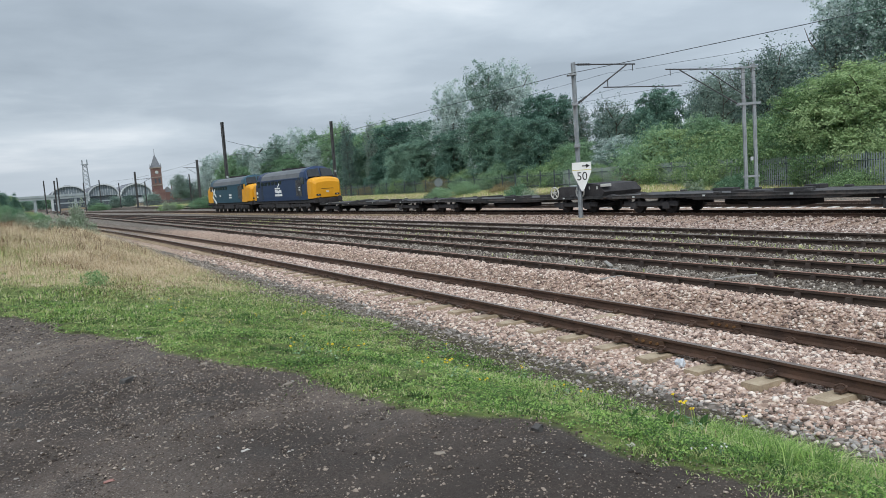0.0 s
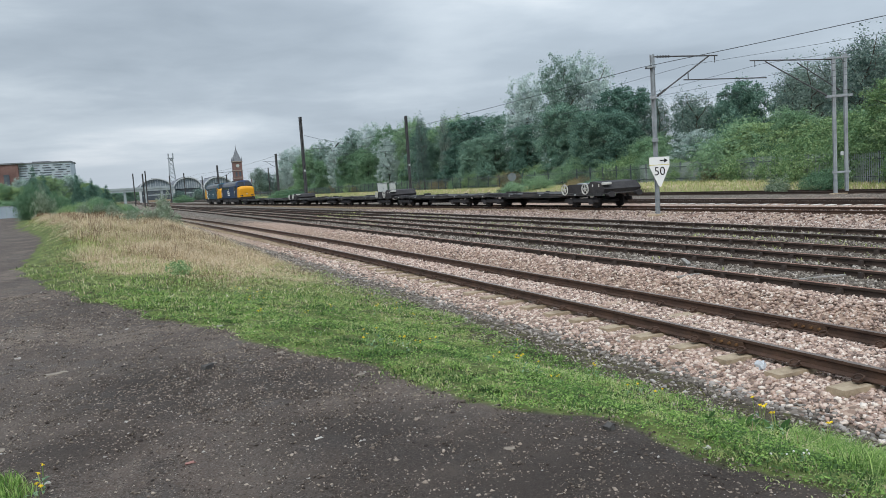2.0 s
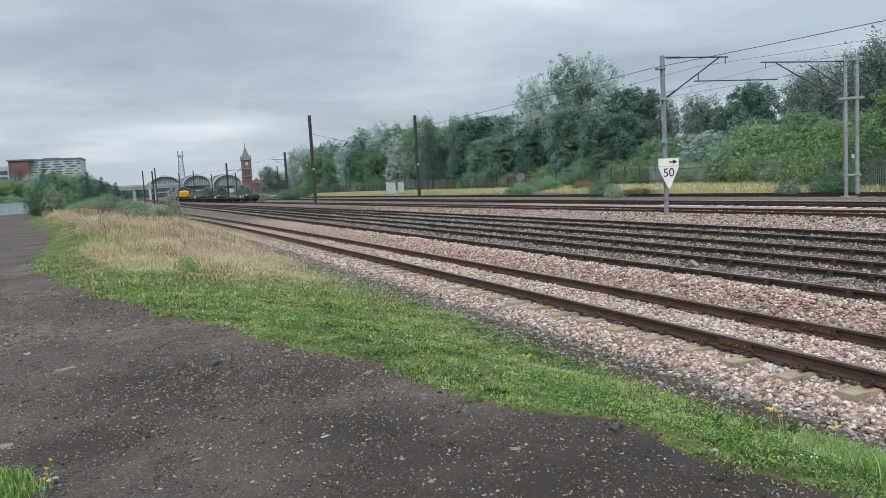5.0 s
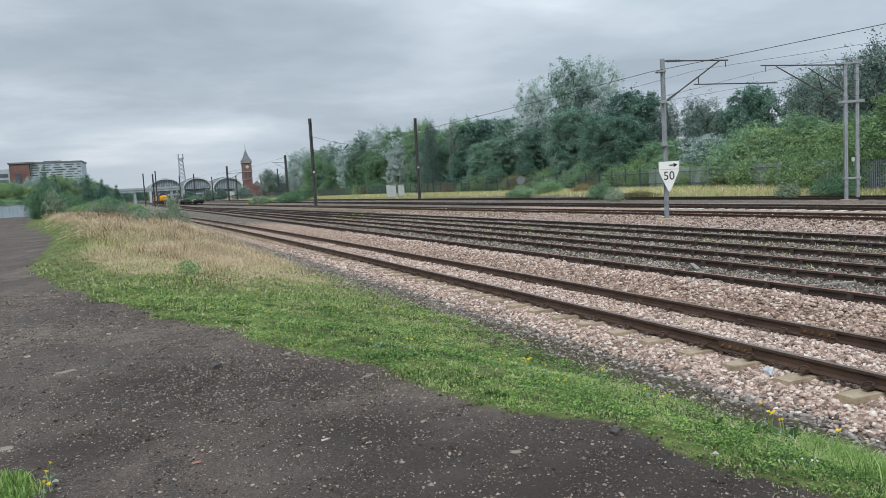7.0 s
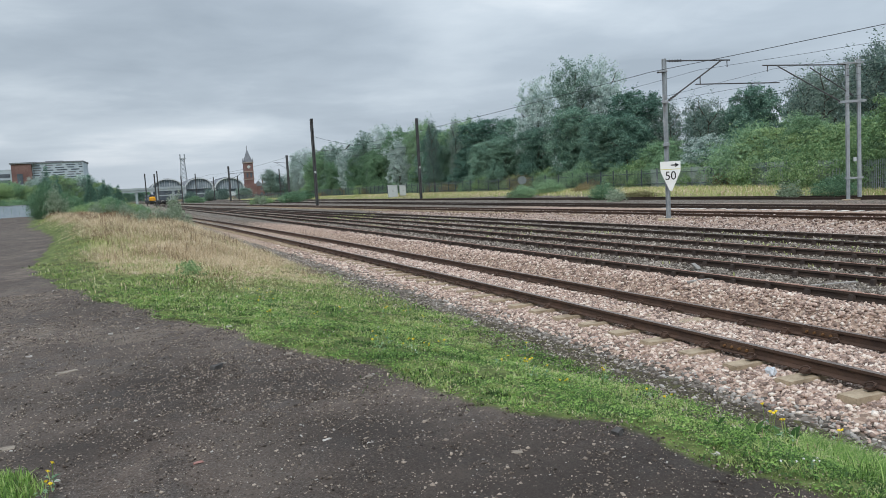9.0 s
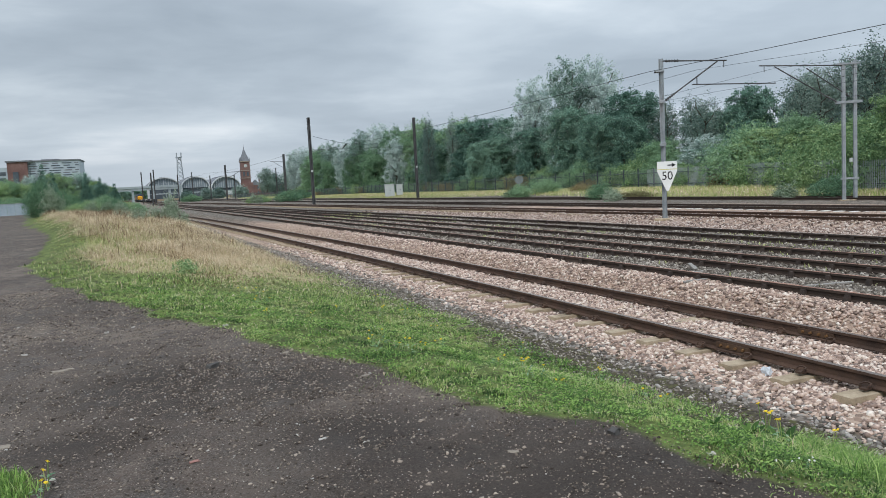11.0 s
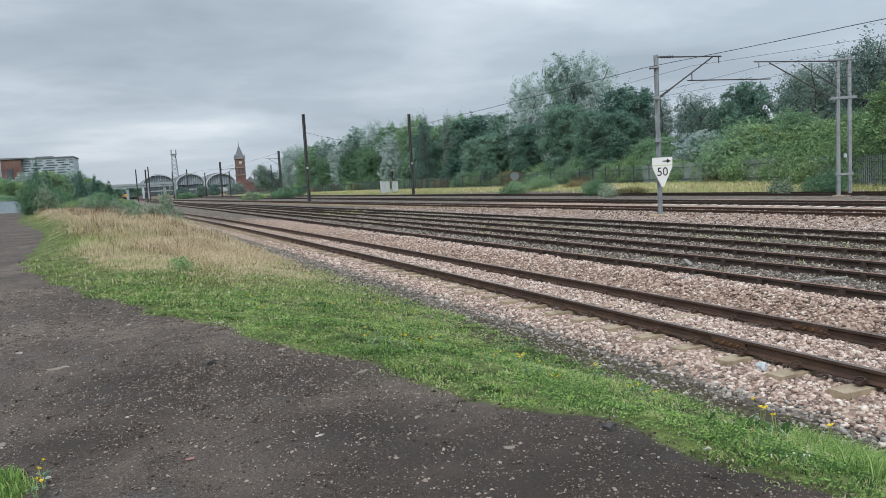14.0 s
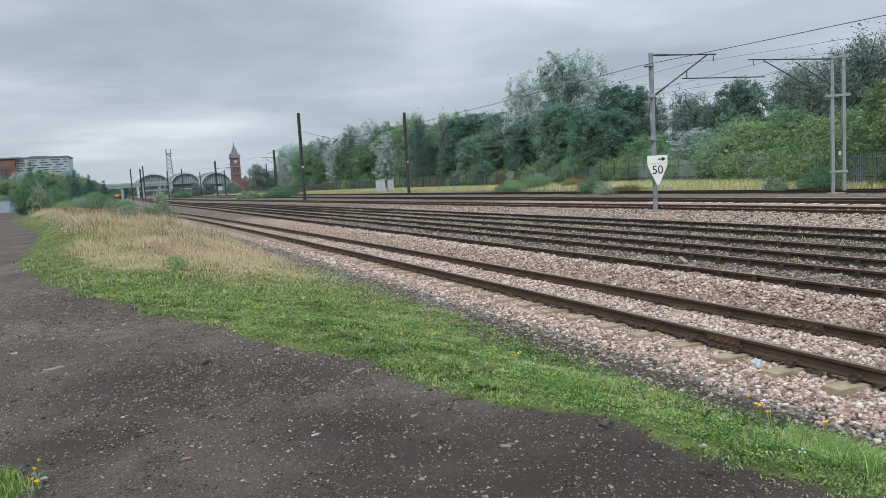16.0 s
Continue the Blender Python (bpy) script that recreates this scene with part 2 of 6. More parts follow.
def smooth01(t):
    t = np.clip(t, 0, 1)
    return t * t * (3 - 2 * t)


def road_edge(y):
    return np.interp(y, [-4, 1, 3, 3.7, 4.7, 5.5, 6.9, 8.3, 10.6, 12.5, 16.5, 19.4, 25, 34, 46, 75, 200], [6.2, 4.6, 3.38, 3.17, 3.02, 2.62, 2.24, 1.80, 1.08, 0.36, -0.94, -1.68, -2.85, -3.2, -3.9, -8.2, -20]) \
        + 0.10 * np.sin(y * 1.9) + 0.06 * np.sin(y * 4.3 + 1)


def ground_z(x, y):
    x, y = np.asarray(x, float), np.asarray(y, float)
    e = road_edge(y)
    shift = np.where(y < 90, 0.0003 * y * y, 2.43)
    xs = x + shift
    z = 0.5 - 0.84 * smooth01((xs - e) / np.maximum(6.2 - e, 1.0))
    mound = 0.85 * smooth01((y - 17) / 30) * (1 - smooth01((y - 75) / 60)) * smooth01((x - e + 0.5) / 2.5) * (1 - smooth01((xs - 2.5) / 3.2))
    z = z + mound
    z = np.where(xs > 6.2, -0.34 + 0.105 * smooth01((xs - 6.2) / 0.8), z)
    z = np.where(xs > 8.95, -0.235 + 0.45 * smooth01((xs - 8.98) / 0.7), z)
    z = z + 0.062 * smooth01((y - 13) / 6) * (np.abs(xs - 8.17) < 0.62)
    cess = -0.12 * smooth01((x - 18.2) / 1.2) * (1 - smooth01((x - 21.2) / 1.0))
    z = z + cess
    z = z + 0.35 * smooth01((x - 38) / 6) + 2.6 * smooth01((x - 50) / 40)
    far = smooth01((y - 130) / 120)
    return z * (1 - far) + 0.2 * far + 0.01 * np.sin(x * 1.7 + y * 0.9) + 0.008 * np.sin(x * 5.1 - y * 3.3)


def build_ground():
    xs = np.concatenate([np.linspace(-1500, -60, 14)[:-1], np.linspace(-60, -6, 40)[:-1], np.arange(-6, 11, 0.13), np.arange(11, 52, 0.5), np.geomspace(52, 1500, 22)])
    ys = np.concatenate([np.linspace(-200, -6, 10)[:-1], np.linspace(-6, 1.5, 18)[:-1], np.arange(1.5, 22, 0.14), np.geomspace(22, 1800, 150)])
    gx, gy = np.meshgrid(xs, ys)
    rng = np.random.default_rng(4)
    gz = ground_z(gx, gy)
    e = road_edge(gy)
    shift = np.where(gy < 90, 0.0003 * gy * gy, 2.43)
    road = smooth01((e - gx) / 0.5 + 0.5) * (gy < 160)
    corner = np.hypot((gx + 1.2) / 0.5, (gy - 5.5) / 0.5)
    road = road * smooth01((corner - 0.75) / 0.5)
    grass = smooth01((5.72 - gx - shift) / 0.5 + 0.5) + smooth01((gx - 40) / 2)
    dry = smooth01((gy - 14 - 0.8 * np.sin(gx * 2)) / 14) * (gx < 20) * smooth01((gx - e - 0.8) / 1.6) * (1 - smooth01((gy - 62) / 20)) + smooth01((gx - 39) / 1.5) * (1 - smooth01((gx - 47) / 3))
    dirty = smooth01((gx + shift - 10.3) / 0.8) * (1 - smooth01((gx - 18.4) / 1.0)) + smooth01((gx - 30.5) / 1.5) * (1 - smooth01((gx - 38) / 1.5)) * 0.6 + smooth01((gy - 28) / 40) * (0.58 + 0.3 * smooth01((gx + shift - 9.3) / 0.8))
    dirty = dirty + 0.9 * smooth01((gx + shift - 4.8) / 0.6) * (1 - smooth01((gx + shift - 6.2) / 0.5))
    moss = smooth01((gx + shift - 4.95) / 0.5) * (1 - smooth01((gx + shift - 6.0) / 0.45)) * (1 - smooth01((gy - 9) / 8))
    gz = gz + rng.normal(0, 1, gz.shape) * np.where(road > 0.5, 0.004, 0.012) * (gy < 30)
    def patches(spots):
        out = np.zeros_like(gx)
        for cx, cy, rx, ry in spots:
            out = np.maximum(out, 1 - np.hypot((gx - cx) / rx, (gy - cy) / ry) * 0.62)
        return out

    damp = patches([(2.1, 4.5, 1.3, 0.75), (1.5, 3.6, 1.1, 0.5), (0.1, 8.0, 0.8, 1.5), (1.3, 7.4, 0.7, 0.9), (-0.6, 6.3, 0.7, 0.5), (2.9, 3.9, 0.6, 0.6), (1.0, 3.0, 1.6, 0.7), (2.6, 3.2, 1.0, 0.6), (2.2, 3.9, 1.9, 1.3), (3.1, 3.2, 1.2, 1.0), (1.6, 5.4, 0.9, 0.7)])
    # the last spot pales the far yard, distance haze put into its colour
    grit = patches([(0.75, 5.3, 0.35, 1.1), (-0.9, 8.6, 0.6, 1.2), (0.9, 9.6, 0.5, 0.8), (1.9, 5.6, 0.6, 0.35), (-1.6, 12, 0.5, 2.0), (-2.6, 16, 1.6, 5.0), (-5.5, 30, 3.0, 12.0), (-0.2, 11.5, 0.8, 2.0), (-1.3, 7.2, 0.9, 1.6), (-2.2, 10.5, 1.2, 2.4), (-8, 60, 5, 25)])
    ny, nx = gx.shape
    verts = np.stack([gx, gy, gz], -1).reshape(-1, 3)
    i = np.arange(ny * nx).reshape(ny, nx)
    faces = np.stack([i[:-1, :-1], i[:-1, 1:], i[1:, 1:], i[1:, :-1]], -1).reshape(-1, 4)
    me = raw_mesh("ground", verts, faces, ground_material())
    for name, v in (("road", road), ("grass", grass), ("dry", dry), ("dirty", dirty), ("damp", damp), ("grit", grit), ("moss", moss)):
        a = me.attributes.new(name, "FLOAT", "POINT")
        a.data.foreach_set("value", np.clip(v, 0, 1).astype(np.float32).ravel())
    me.polygons.foreach_set("use_smooth", [True] * len(me.polygons))
    return tagged(new("ground", me), "gravel yard, grass verge and stone ballast under the railway tracks", "ground", kind="structure")


def ground_material():
    m = bpy.data.materials.new("yard_and_ballast_ground")
    m.use_nodes = True
    nt = m.node_tree
    bsdf = nt.nodes["Principled BSDF"]
    pos = nt.nodes.new("ShaderNodeNewGeometry").outputs["Position"]

    def noise(scale, detail=5.0, rough=0.6):
        n = node(nt, "ShaderNodeTexNoise", Scale=scale, Detail=detail, Roughness=rough)
        nt.links.new(pos, n.inputs["Vector"])
        return n.outputs[0]

    def cells(scale, out="Color"):
        n = node(nt, "ShaderNodeTexVoronoi", Scale=scale)
        nt.links.new(pos, n.inputs["Vector"])
        return n.outputs[out]

    def zone(name, wobble, gain, lo=0.38, hi=0.62):
        a = nt.nodes.new("ShaderNodeAttribute")
        a.attribute_name = name
        f = math_node(nt, "ADD", a.outputs["Fac"], math_node(nt, "MULTIPLY", math_node(nt, "SUBTRACT", wobble, 0.5), gain))
        return ramp(nt, f, [(lo, (0, 0, 0)), (hi, (1, 1, 1))])

    wide, mid, fine = noise(0.55, 6.0), noise(3.2, 6.0, 0.65), noise(38, 4.0, 0.7)
    bw = nt.nodes.new("ShaderNodeRGBToBW")
    nt.links.new(cells(95), bw.inputs[0])
    grit = bw.outputs[0]
    # gravel yard: dark ash and cinder with pale chips
    road = ramp(nt, wide, [(0.36, (0.056, 0.041, 0.032)), (0.50, (0.098, 0.073, 0.059)), (0.60, (0.156, 0.120, 0.097)), (0.70, (0.230, 0.185, 0.149))])
    road = mixed(nt, ramp(nt, mid, [(0.40, (0.7, 0.7, 0.7)), (0.56, (0, 0, 0))]), road, (0.042, 0.034, 0.030))
    road = mixed(nt, ramp(nt, noise(1.3, 3.0), [(0.56, (0, 0, 0)), (0.66, (0.5, 0.5, 0.5))]), road, (0.085, 0.079, 0.076))
    road = mixed(nt, mixed(nt, 1.0, zone("grit", mid, 1.0, 0.15, 0.95), (0.35, 0.35, 0.35), "MULTIPLY"), road, (0.150, 0.124, 0.104))
    road = mixed(nt, ramp(nt, grit, [(0.62, (0, 0, 0)), (0.86, (0.6, 0.6, 0.6))]), road, (0.21, 0.182, 0.158))
    road = mixed(nt, ramp(nt, grit, [(0.10, (0.75, 0.75, 0.75)), (0.34, (0, 0, 0))]), road, (0.022, 0.018, 0.016))
    road = mixed(nt, ramp(nt, fine, [(0.48, (0, 0, 0)), (0.75, (0.6, 0.6, 0.6))]), road, (0.155, 0.133, 0.115))
    road = mixed(nt, mixed(nt, 1.0, zone("damp", mid, 0.9, 0.1, 0.95), (0.8, 0.8, 0.8), "MULTIPLY"), road, (0.033, 0.026, 0.022))
    # ballast: pink and grey granite, dirtier under the old sidings
    bw2 = nt.nodes.new("ShaderNodeRGBToBW")
    nt.links.new(cells(17), bw2.inputs[0])
    clean = ramp(nt, bw2.outputs[0], [(0.1, (0.134, 0.097, 0.077)), (0.35, (0.278, 0.194, 0.149)), (0.6, (0.391, 0.277, 0.213)), (0.85, (0.494, 0.386, 0.308))])
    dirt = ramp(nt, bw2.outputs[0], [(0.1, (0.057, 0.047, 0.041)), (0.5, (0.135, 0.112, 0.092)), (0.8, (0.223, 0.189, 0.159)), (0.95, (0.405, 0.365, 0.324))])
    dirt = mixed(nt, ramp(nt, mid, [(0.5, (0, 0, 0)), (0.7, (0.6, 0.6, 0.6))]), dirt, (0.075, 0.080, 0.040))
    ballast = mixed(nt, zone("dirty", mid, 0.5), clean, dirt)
    # soil under the grass, green or dry
    green = ramp(nt, mid, [(0.35, (0.048, 0.050, 0.022)), (0.5, (0.105, 0.135, 0.038)), (0.62, (0.155, 0.195, 0.056)), (0.75, (0.15, 0.125, 0.066))])
    straw = ramp(nt, mid, [(0.35, (0.22, 0.185, 0.10)), (0.5, (0.40, 0.325, 0.20)), (0.7, (0.54, 0.45, 0.31))])
    grass = mixed(nt, zone("dry", wide, 0.9), green, straw)
    col = mixed(nt, zone("grass", mid, 0.7), ballast, grass)
    mossy = ramp(nt, noise(9.0, 5.0, 0.7), [(0.36, (0.032, 0.026, 0.018)), (0.5, (0.066, 0.054, 0.036)), (0.6, (0.088, 0.092, 0.030)), (0.72, (0.14, 0.115, 0.085))])
    col = mixed(nt, zone("moss", mid, 0.9), col, mossy)
    col = mixed(nt, zone("road", mid, 0.8), col, road)
    nt.links.new(col, bsdf.inputs["Base Color"])
    bsdf.inputs["Roughness"].default_value = 0.92
    bsdf.inputs["Specular IOR Level"].default_value = 0.25
    h = math_node(nt, "ADD", math_node(nt, "MULTIPLY", bw2.outputs[0], 0.6), math_node(nt, "MULTIPLY", fine, 0.6))
    b = node(nt, "ShaderNodeBump", Strength=0.9, Distance=0.035)
    nt.links.new(h, b.inputs["Height"])
    nt.links.new(b.outputs[0], bsdf.inputs["Normal"])
    return m


build_ground()


# ---- tracks ----
FLAT_BOTTOM = [(-0.036, 0), (0.036, 0), (0.036, -0.034), (0.010, -0.05), (0.010, -0.125), (0.07, -0.146), (0.07, -0.158), (-0.07, -0.158), (-0.07, -0.146), (-0.010, -0.125), (-0.010, -0.05), (-0.036, -0.034)]
BULLHEAD = [(-0.035, 0), (0.035, 0), (0.035, -0.038), (0.010, -0.055), (0.010, -0.11), (0.032, -0.125), (0.032, -0.145), (-0.032, -0.145), (-0.032, -0.125), (-0.010, -0.11), (-0.010, -0.055), (-0.035, -0.038)]


def rail_mesh(x_of, z, profile, ys, side, top):
    verts, faces = [], []
    n = len(profile)
    for y in ys:
        x = x_of(y)
        wave = 0.006 * math.sin(y * 0.6)
        verts += [(x + px + wave, y, z + pz) for px, pz in profile]
    for i in range(len(ys) - 1):
        for j in range(n):
            a, b = i * n + j, i * n + (j + 1) % n
            faces.append((a, b, b + n, a + n))
    me = mesh_of("rail", verts, faces, side)
    me.materials.append(top)
    me.polygons.foreach_set("material_index", [1 if f % n == 0 else 0 for f in range(len(faces))])
    me.update()
    return me


def sleeper_mesh(name, half, width, depth, material):
    bm = bmesh.new()
    add_box(bm, -half, half, -width / 2, width / 2, -depth, 0)
    top = [v for v in bm.verts if v.co.z > -0.01]
    for v in top:
        v.co.y *= 0.82
        if abs(v.co.x) > 0.5:
            v.co.x *= 0.985
    me = bpy.data.meshes.new(name)
    bm.to_mesh(me)
    bm.free()
    me.materials.append(material)
    return me


def chair_mesh():
    bm = bmesh.new()
    add_box(bm, -0.14, 0.14, -0.07, 0.07, -0.05, 0.0)
    add_box(bm, -0.095, -0.036, -0.055, 0.055, 0.0, 0.095)
    add_box(bm, 0.036, 0.095, -0.055, 0.055, 0.0, 0.095)
    for v in bm.verts:
        if v.co.z > 0.05:
            v.co.y *= 0.72
            v.co.x *= 0.86
    me = bpy.data.meshes.new("chair")
    bm.to_mesh(me)
    bm.free()
    me.materials.append(CHAIR)
    return me


def clip_mesh():
    """A bent spring clip: a bar that loops over the rail's foot."""
    pts = [(0.14, -0.06, 0.0), (0.145, -0.055, 0.045), (0.125, -0.03, 0.062), (0.085, -0.01, 0.058), (0.075, 0.02, 0.04), (0.10, 0.045, 0.055), (0.14, 0.055, 0.04), (0.15, 0.02, 0.0)]
    bm = bmesh.new()
    for a, b in zip(pts, pts[1:]):
        add_tube(bm, a, b, 0.011, 5)
    add_box(bm, 0.08, 0.19, -0.04, 0.04, -0.012, 0.012)
    me = bpy.data.meshes.new("clip")
    bm.to_mesh(me)
    bm.free()
    me.materials.append(RUST)
    return me


GAUGE = 0.7525
near_ys = [-12 + 1.0 * i for i in range(62)] + [50 + 3 * i for i in range(1, 40)] + [170 + 12 * i for i in range(1, 56)]


def heading(x_of, y):
    return -math.degrees(math.atan((x_of(y + 0.5) - x_of(y - 0.5))))


def build_track(k, name, label, profile, side, top, sleeper, spacing, y0, y1, fixing=None, fix_until=60, bury=0.0, other=None, other_from=0):
    root = thing(name, label, "railway track", kind="structure")
    x_of, z = TRACK[k], HEAD[k]
    for s in (-1, 1):
        part("rail", rail_mesh(lambda y: x_of(y) + s * GAUGE, z, profile, near_ys, side, top), None, root, "rusted steel running rail")
    foot = z + profile[6][1]
    y, i = y0, 0
    rng = random.Random(k)
    while y < y1:
        m = pose(x_of(y), y, foot + 0.002 - bury + rng.uniform(-0.008, 0.006), rng.uniform(-.6, .6), rng.uniform(-.4, .4), heading(x_of, y) + rng.uniform(-1.2, 1.2))
        part("sleeper", other if other and y > other_from else sleeper, None, root, at=m)
        if fixing and y < fix_until:
            for s in (-1, 1):
                if fixing.name.startswith("clip"):
                    for turn in (0, 180):
                        part("clip", fixing, None, root, at=pose(x_of(y) + s * GAUGE, y, foot + 0.012, 0, 0, turn + heading(x_of, y)))
                else:
                    part("chair", fixing, None, root, at=pose(x_of(y) + s * GAUGE, y, foot + 0.012, 0, 0, heading(x_of, y)))
        y += spacing
        i += 1
    return root


concrete = sleeper_mesh("sleeper", 1.26, 0.29, 0.2, CONCRETE)
pale = sleeper_mesh("sleeper", 1.26, 0.29, 0.2, PALE_CONCRETE)
wooden = sleeper_mesh("sleeper", 1.08, 0.26, 0.12, WOOD)
chair, clip = chair_mesh(), clip_mesh()

siding = build_track(1, "track_1", "siding of flat-bottom rails on concrete sleepers in pink ballast", FLAT_BOTTOM, RUST, RAILTOP, concrete, 0.85, 1.42, 95, clip, 34, 0.022)
for k in (2, 3, 4):
    build_track(k, "track_%d" % k, "old siding of rusty rails in iron chairs on wooden sleepers", BULLHEAD, RAILDARK, RAILRED if k != 4 else RAILTOP, wooden, 0.80, 2.0 + 0.2 * k, 120, chair, 75, 0.02)
build_track(5, "track_5", "main line of worn rails on concrete sleepers in pink ballast", FLAT_BOTTOM, RUST, RAILTOP, concrete, 0.7, 4.0, 130, bury=-0.02)
build_track(6, "track_6", "main line on pale concrete sleepers", FLAT_BOTTOM, RAILDARK, RAILTOP, pale, 0.7, 5.0, 120, bury=-0.03, other=wooden, other_from=34)
build_track(7, "track_7", "far siding of dark rails on wooden sleepers", BULLHEAD, RAILDARK, RAILDARK, wooden, 0.8, 10.0, 130)


PLATE = mat("fishplate_rust", [(0.060, 0.036, 0.026), (0.112, 0.066, 0.040)], 6, 70, 0.8, 0.1, space="World")
BOLT = mat("bright_bolt_rust", [(0.122, 0.061, 0.025), (0.187, 0.101, 0.043)], 8, 80, 0.8, 0.1, space="World")


def fishplate(y, s):
    x = TRACK[1](y) + s * GAUGE
    root = part("fishplate", box(-0.045, 0.045, -0.30, 0.30, -0.130, -0.040, 0.006), PLATE, siding, "bolted steel fishplate", pose(x, y, 0, 0, 0, heading(TRACK[1], y)))
    for dy in (-0.2, -0.07, 0.07, 0.2):
        part("bolt", tube((-0.075, dy, -0.085), (0.075, dy, -0.085), 0.020, 6), BOLT, root)


fishplate(7.72, -1)
fishplate(7.70, 1)


# ---- trees and bushes ----
def crown_mesh(name, material, seed, lobes, clumps, per, leaf, spread, airy=0.0, droop=0.0):
    """A crown of many small leaf blades in clumps round uneven lobes. lobes: (x, y, z, rx, ry, rz)."""
    rng = np.random.default_rng(seed)
    lob = np.array(lobes, float)
    vol = (lob[:, 3] * lob[:, 4] * lob[:, 5]) ** 0.67
    pick = rng.choice(len(lob), clumps, p=vol / vol.sum())
    d = rng.normal(size=(clumps, 3))
    d /= np.linalg.norm(d, axis=1)[:, None]
    r = rng.uniform(0.45 if airy else 0.66, 1.04, clumps)[:, None] ** 0.7
    sprig = rng.random(clumps)[:, None] < (0.18 if airy else 0.09)
    r = np.where(sprig, rng.uniform(1.05, 1.36, (clumps, 1)), r)
    c = lob[pick, :3] + d * r * lob[pick, 3:] * (1 + rng.normal(0, 0.10, (clumps, 1)))
    n = clumps * per
    size = rng.uniform(0.6, 1.35, clumps)
    centre = np.repeat(c, per, 0) + rng.normal(size=(n, 3)) * spread * np.repeat(size, per)[:, None] * (1, 1, 0.75)
    centre += np.repeat(d * sprig + (0, 0, 0.5) * sprig, per, 0) * rng.normal(size=(n, 1)) * spread * 1.1
    centre[:, 2] -= droop * rng.random(n)
    out = np.repeat(d, per, 0) + rng.normal(size=(n, 3)) * 0.8 + (0, 0, 0.45)
    out /= np.linalg.norm(out, axis=1)[:, None]
    t = np.cross(out, rng.normal(size=(n, 3)))
    t /= np.linalg.norm(t, axis=1)[:, None] + 1e-9
    b = np.cross(out, t)
    s = leaf * rng.uniform(0.55, 1.3, n)[:, None]
    quad = np.stack([centre - t * s, centre - b * s * 0.55 + out * s * 0.12, centre + t * s, centre + b * s * 0.55 - out * s * 0.1], 1)
    return raw_mesh(name, quad.reshape(-1, 3), np.arange(n * 4).reshape(n, 4), material)


def limb(bm, a, b, r0, r1, bend, rng):
    a, b = Vector(a), Vector(b)
    pts = [a.lerp(b, k / 3) + Vector((rng.uniform(-1, 1), rng.uniform(-1, 1), 0)) * bend * (0 < k < 3) for k in range(4)]
    for k in range(3):
        add_tube(bm, pts[k], pts[k + 1], r0 + (r1 - r0) * k / 3, 7, r0 + (r1 - r0) * (k + 1) / 3)


def trunk_mesh(seed, height, r, reach, limbs=7, split=0.3):
    rng = random.Random(seed)
    bm = bmesh.new()
    limb(bm, (0, 0, -0.3), (rng.uniform(-.3, .3), rng.uniform(-.3, .3), height * 0.8), r, r * 0.2, 0.25, rng)
    for i in range(limbs):
        z = height * rng.uniform(split, 0.7)
        a = i * 2.4 + rng.uniform(-.4, .4)
        limb(bm, (0, 0, z), (reach * math.cos(a), reach * math.sin(a), z + height * rng.uniform(0.1, 0.28)), r * 0.45, r * 0.1, 0.3, rng)
    me = bpy.data.meshes.new("trunk")
    bm.to_mesh(me)
    bm.free()
    me.materials.append(BARK)
    return me


def lobes_for(seed, n, width, z0, z1, size, flat=0.8):
    rng = random.Random(seed)
    out = []
    for i in range(n):
        u = (i + 0.5) / n
        z = z0 + (z1 - z0) * u
        w = width * math.sin(math.pi * min(0.92, 0.22 + 0.72 * u)) ** 0.8
        a = i * 2.4 + rng.uniform(-.5, .5)
        q = w * rng.uniform(0.25, 0.85)
        s = size * rng.uniform(0.75, 1.25)
        out.append((q * math.cos(a), q * math.sin(a), z, s, s, s * flat))
    return out


def plant(name, label, category, crown, trunk):
    root = thing(name, label, category, pose(0, -300, 0))
    part("trunk", trunk, None, root)
    part("crown", crown, None, root)
    return root


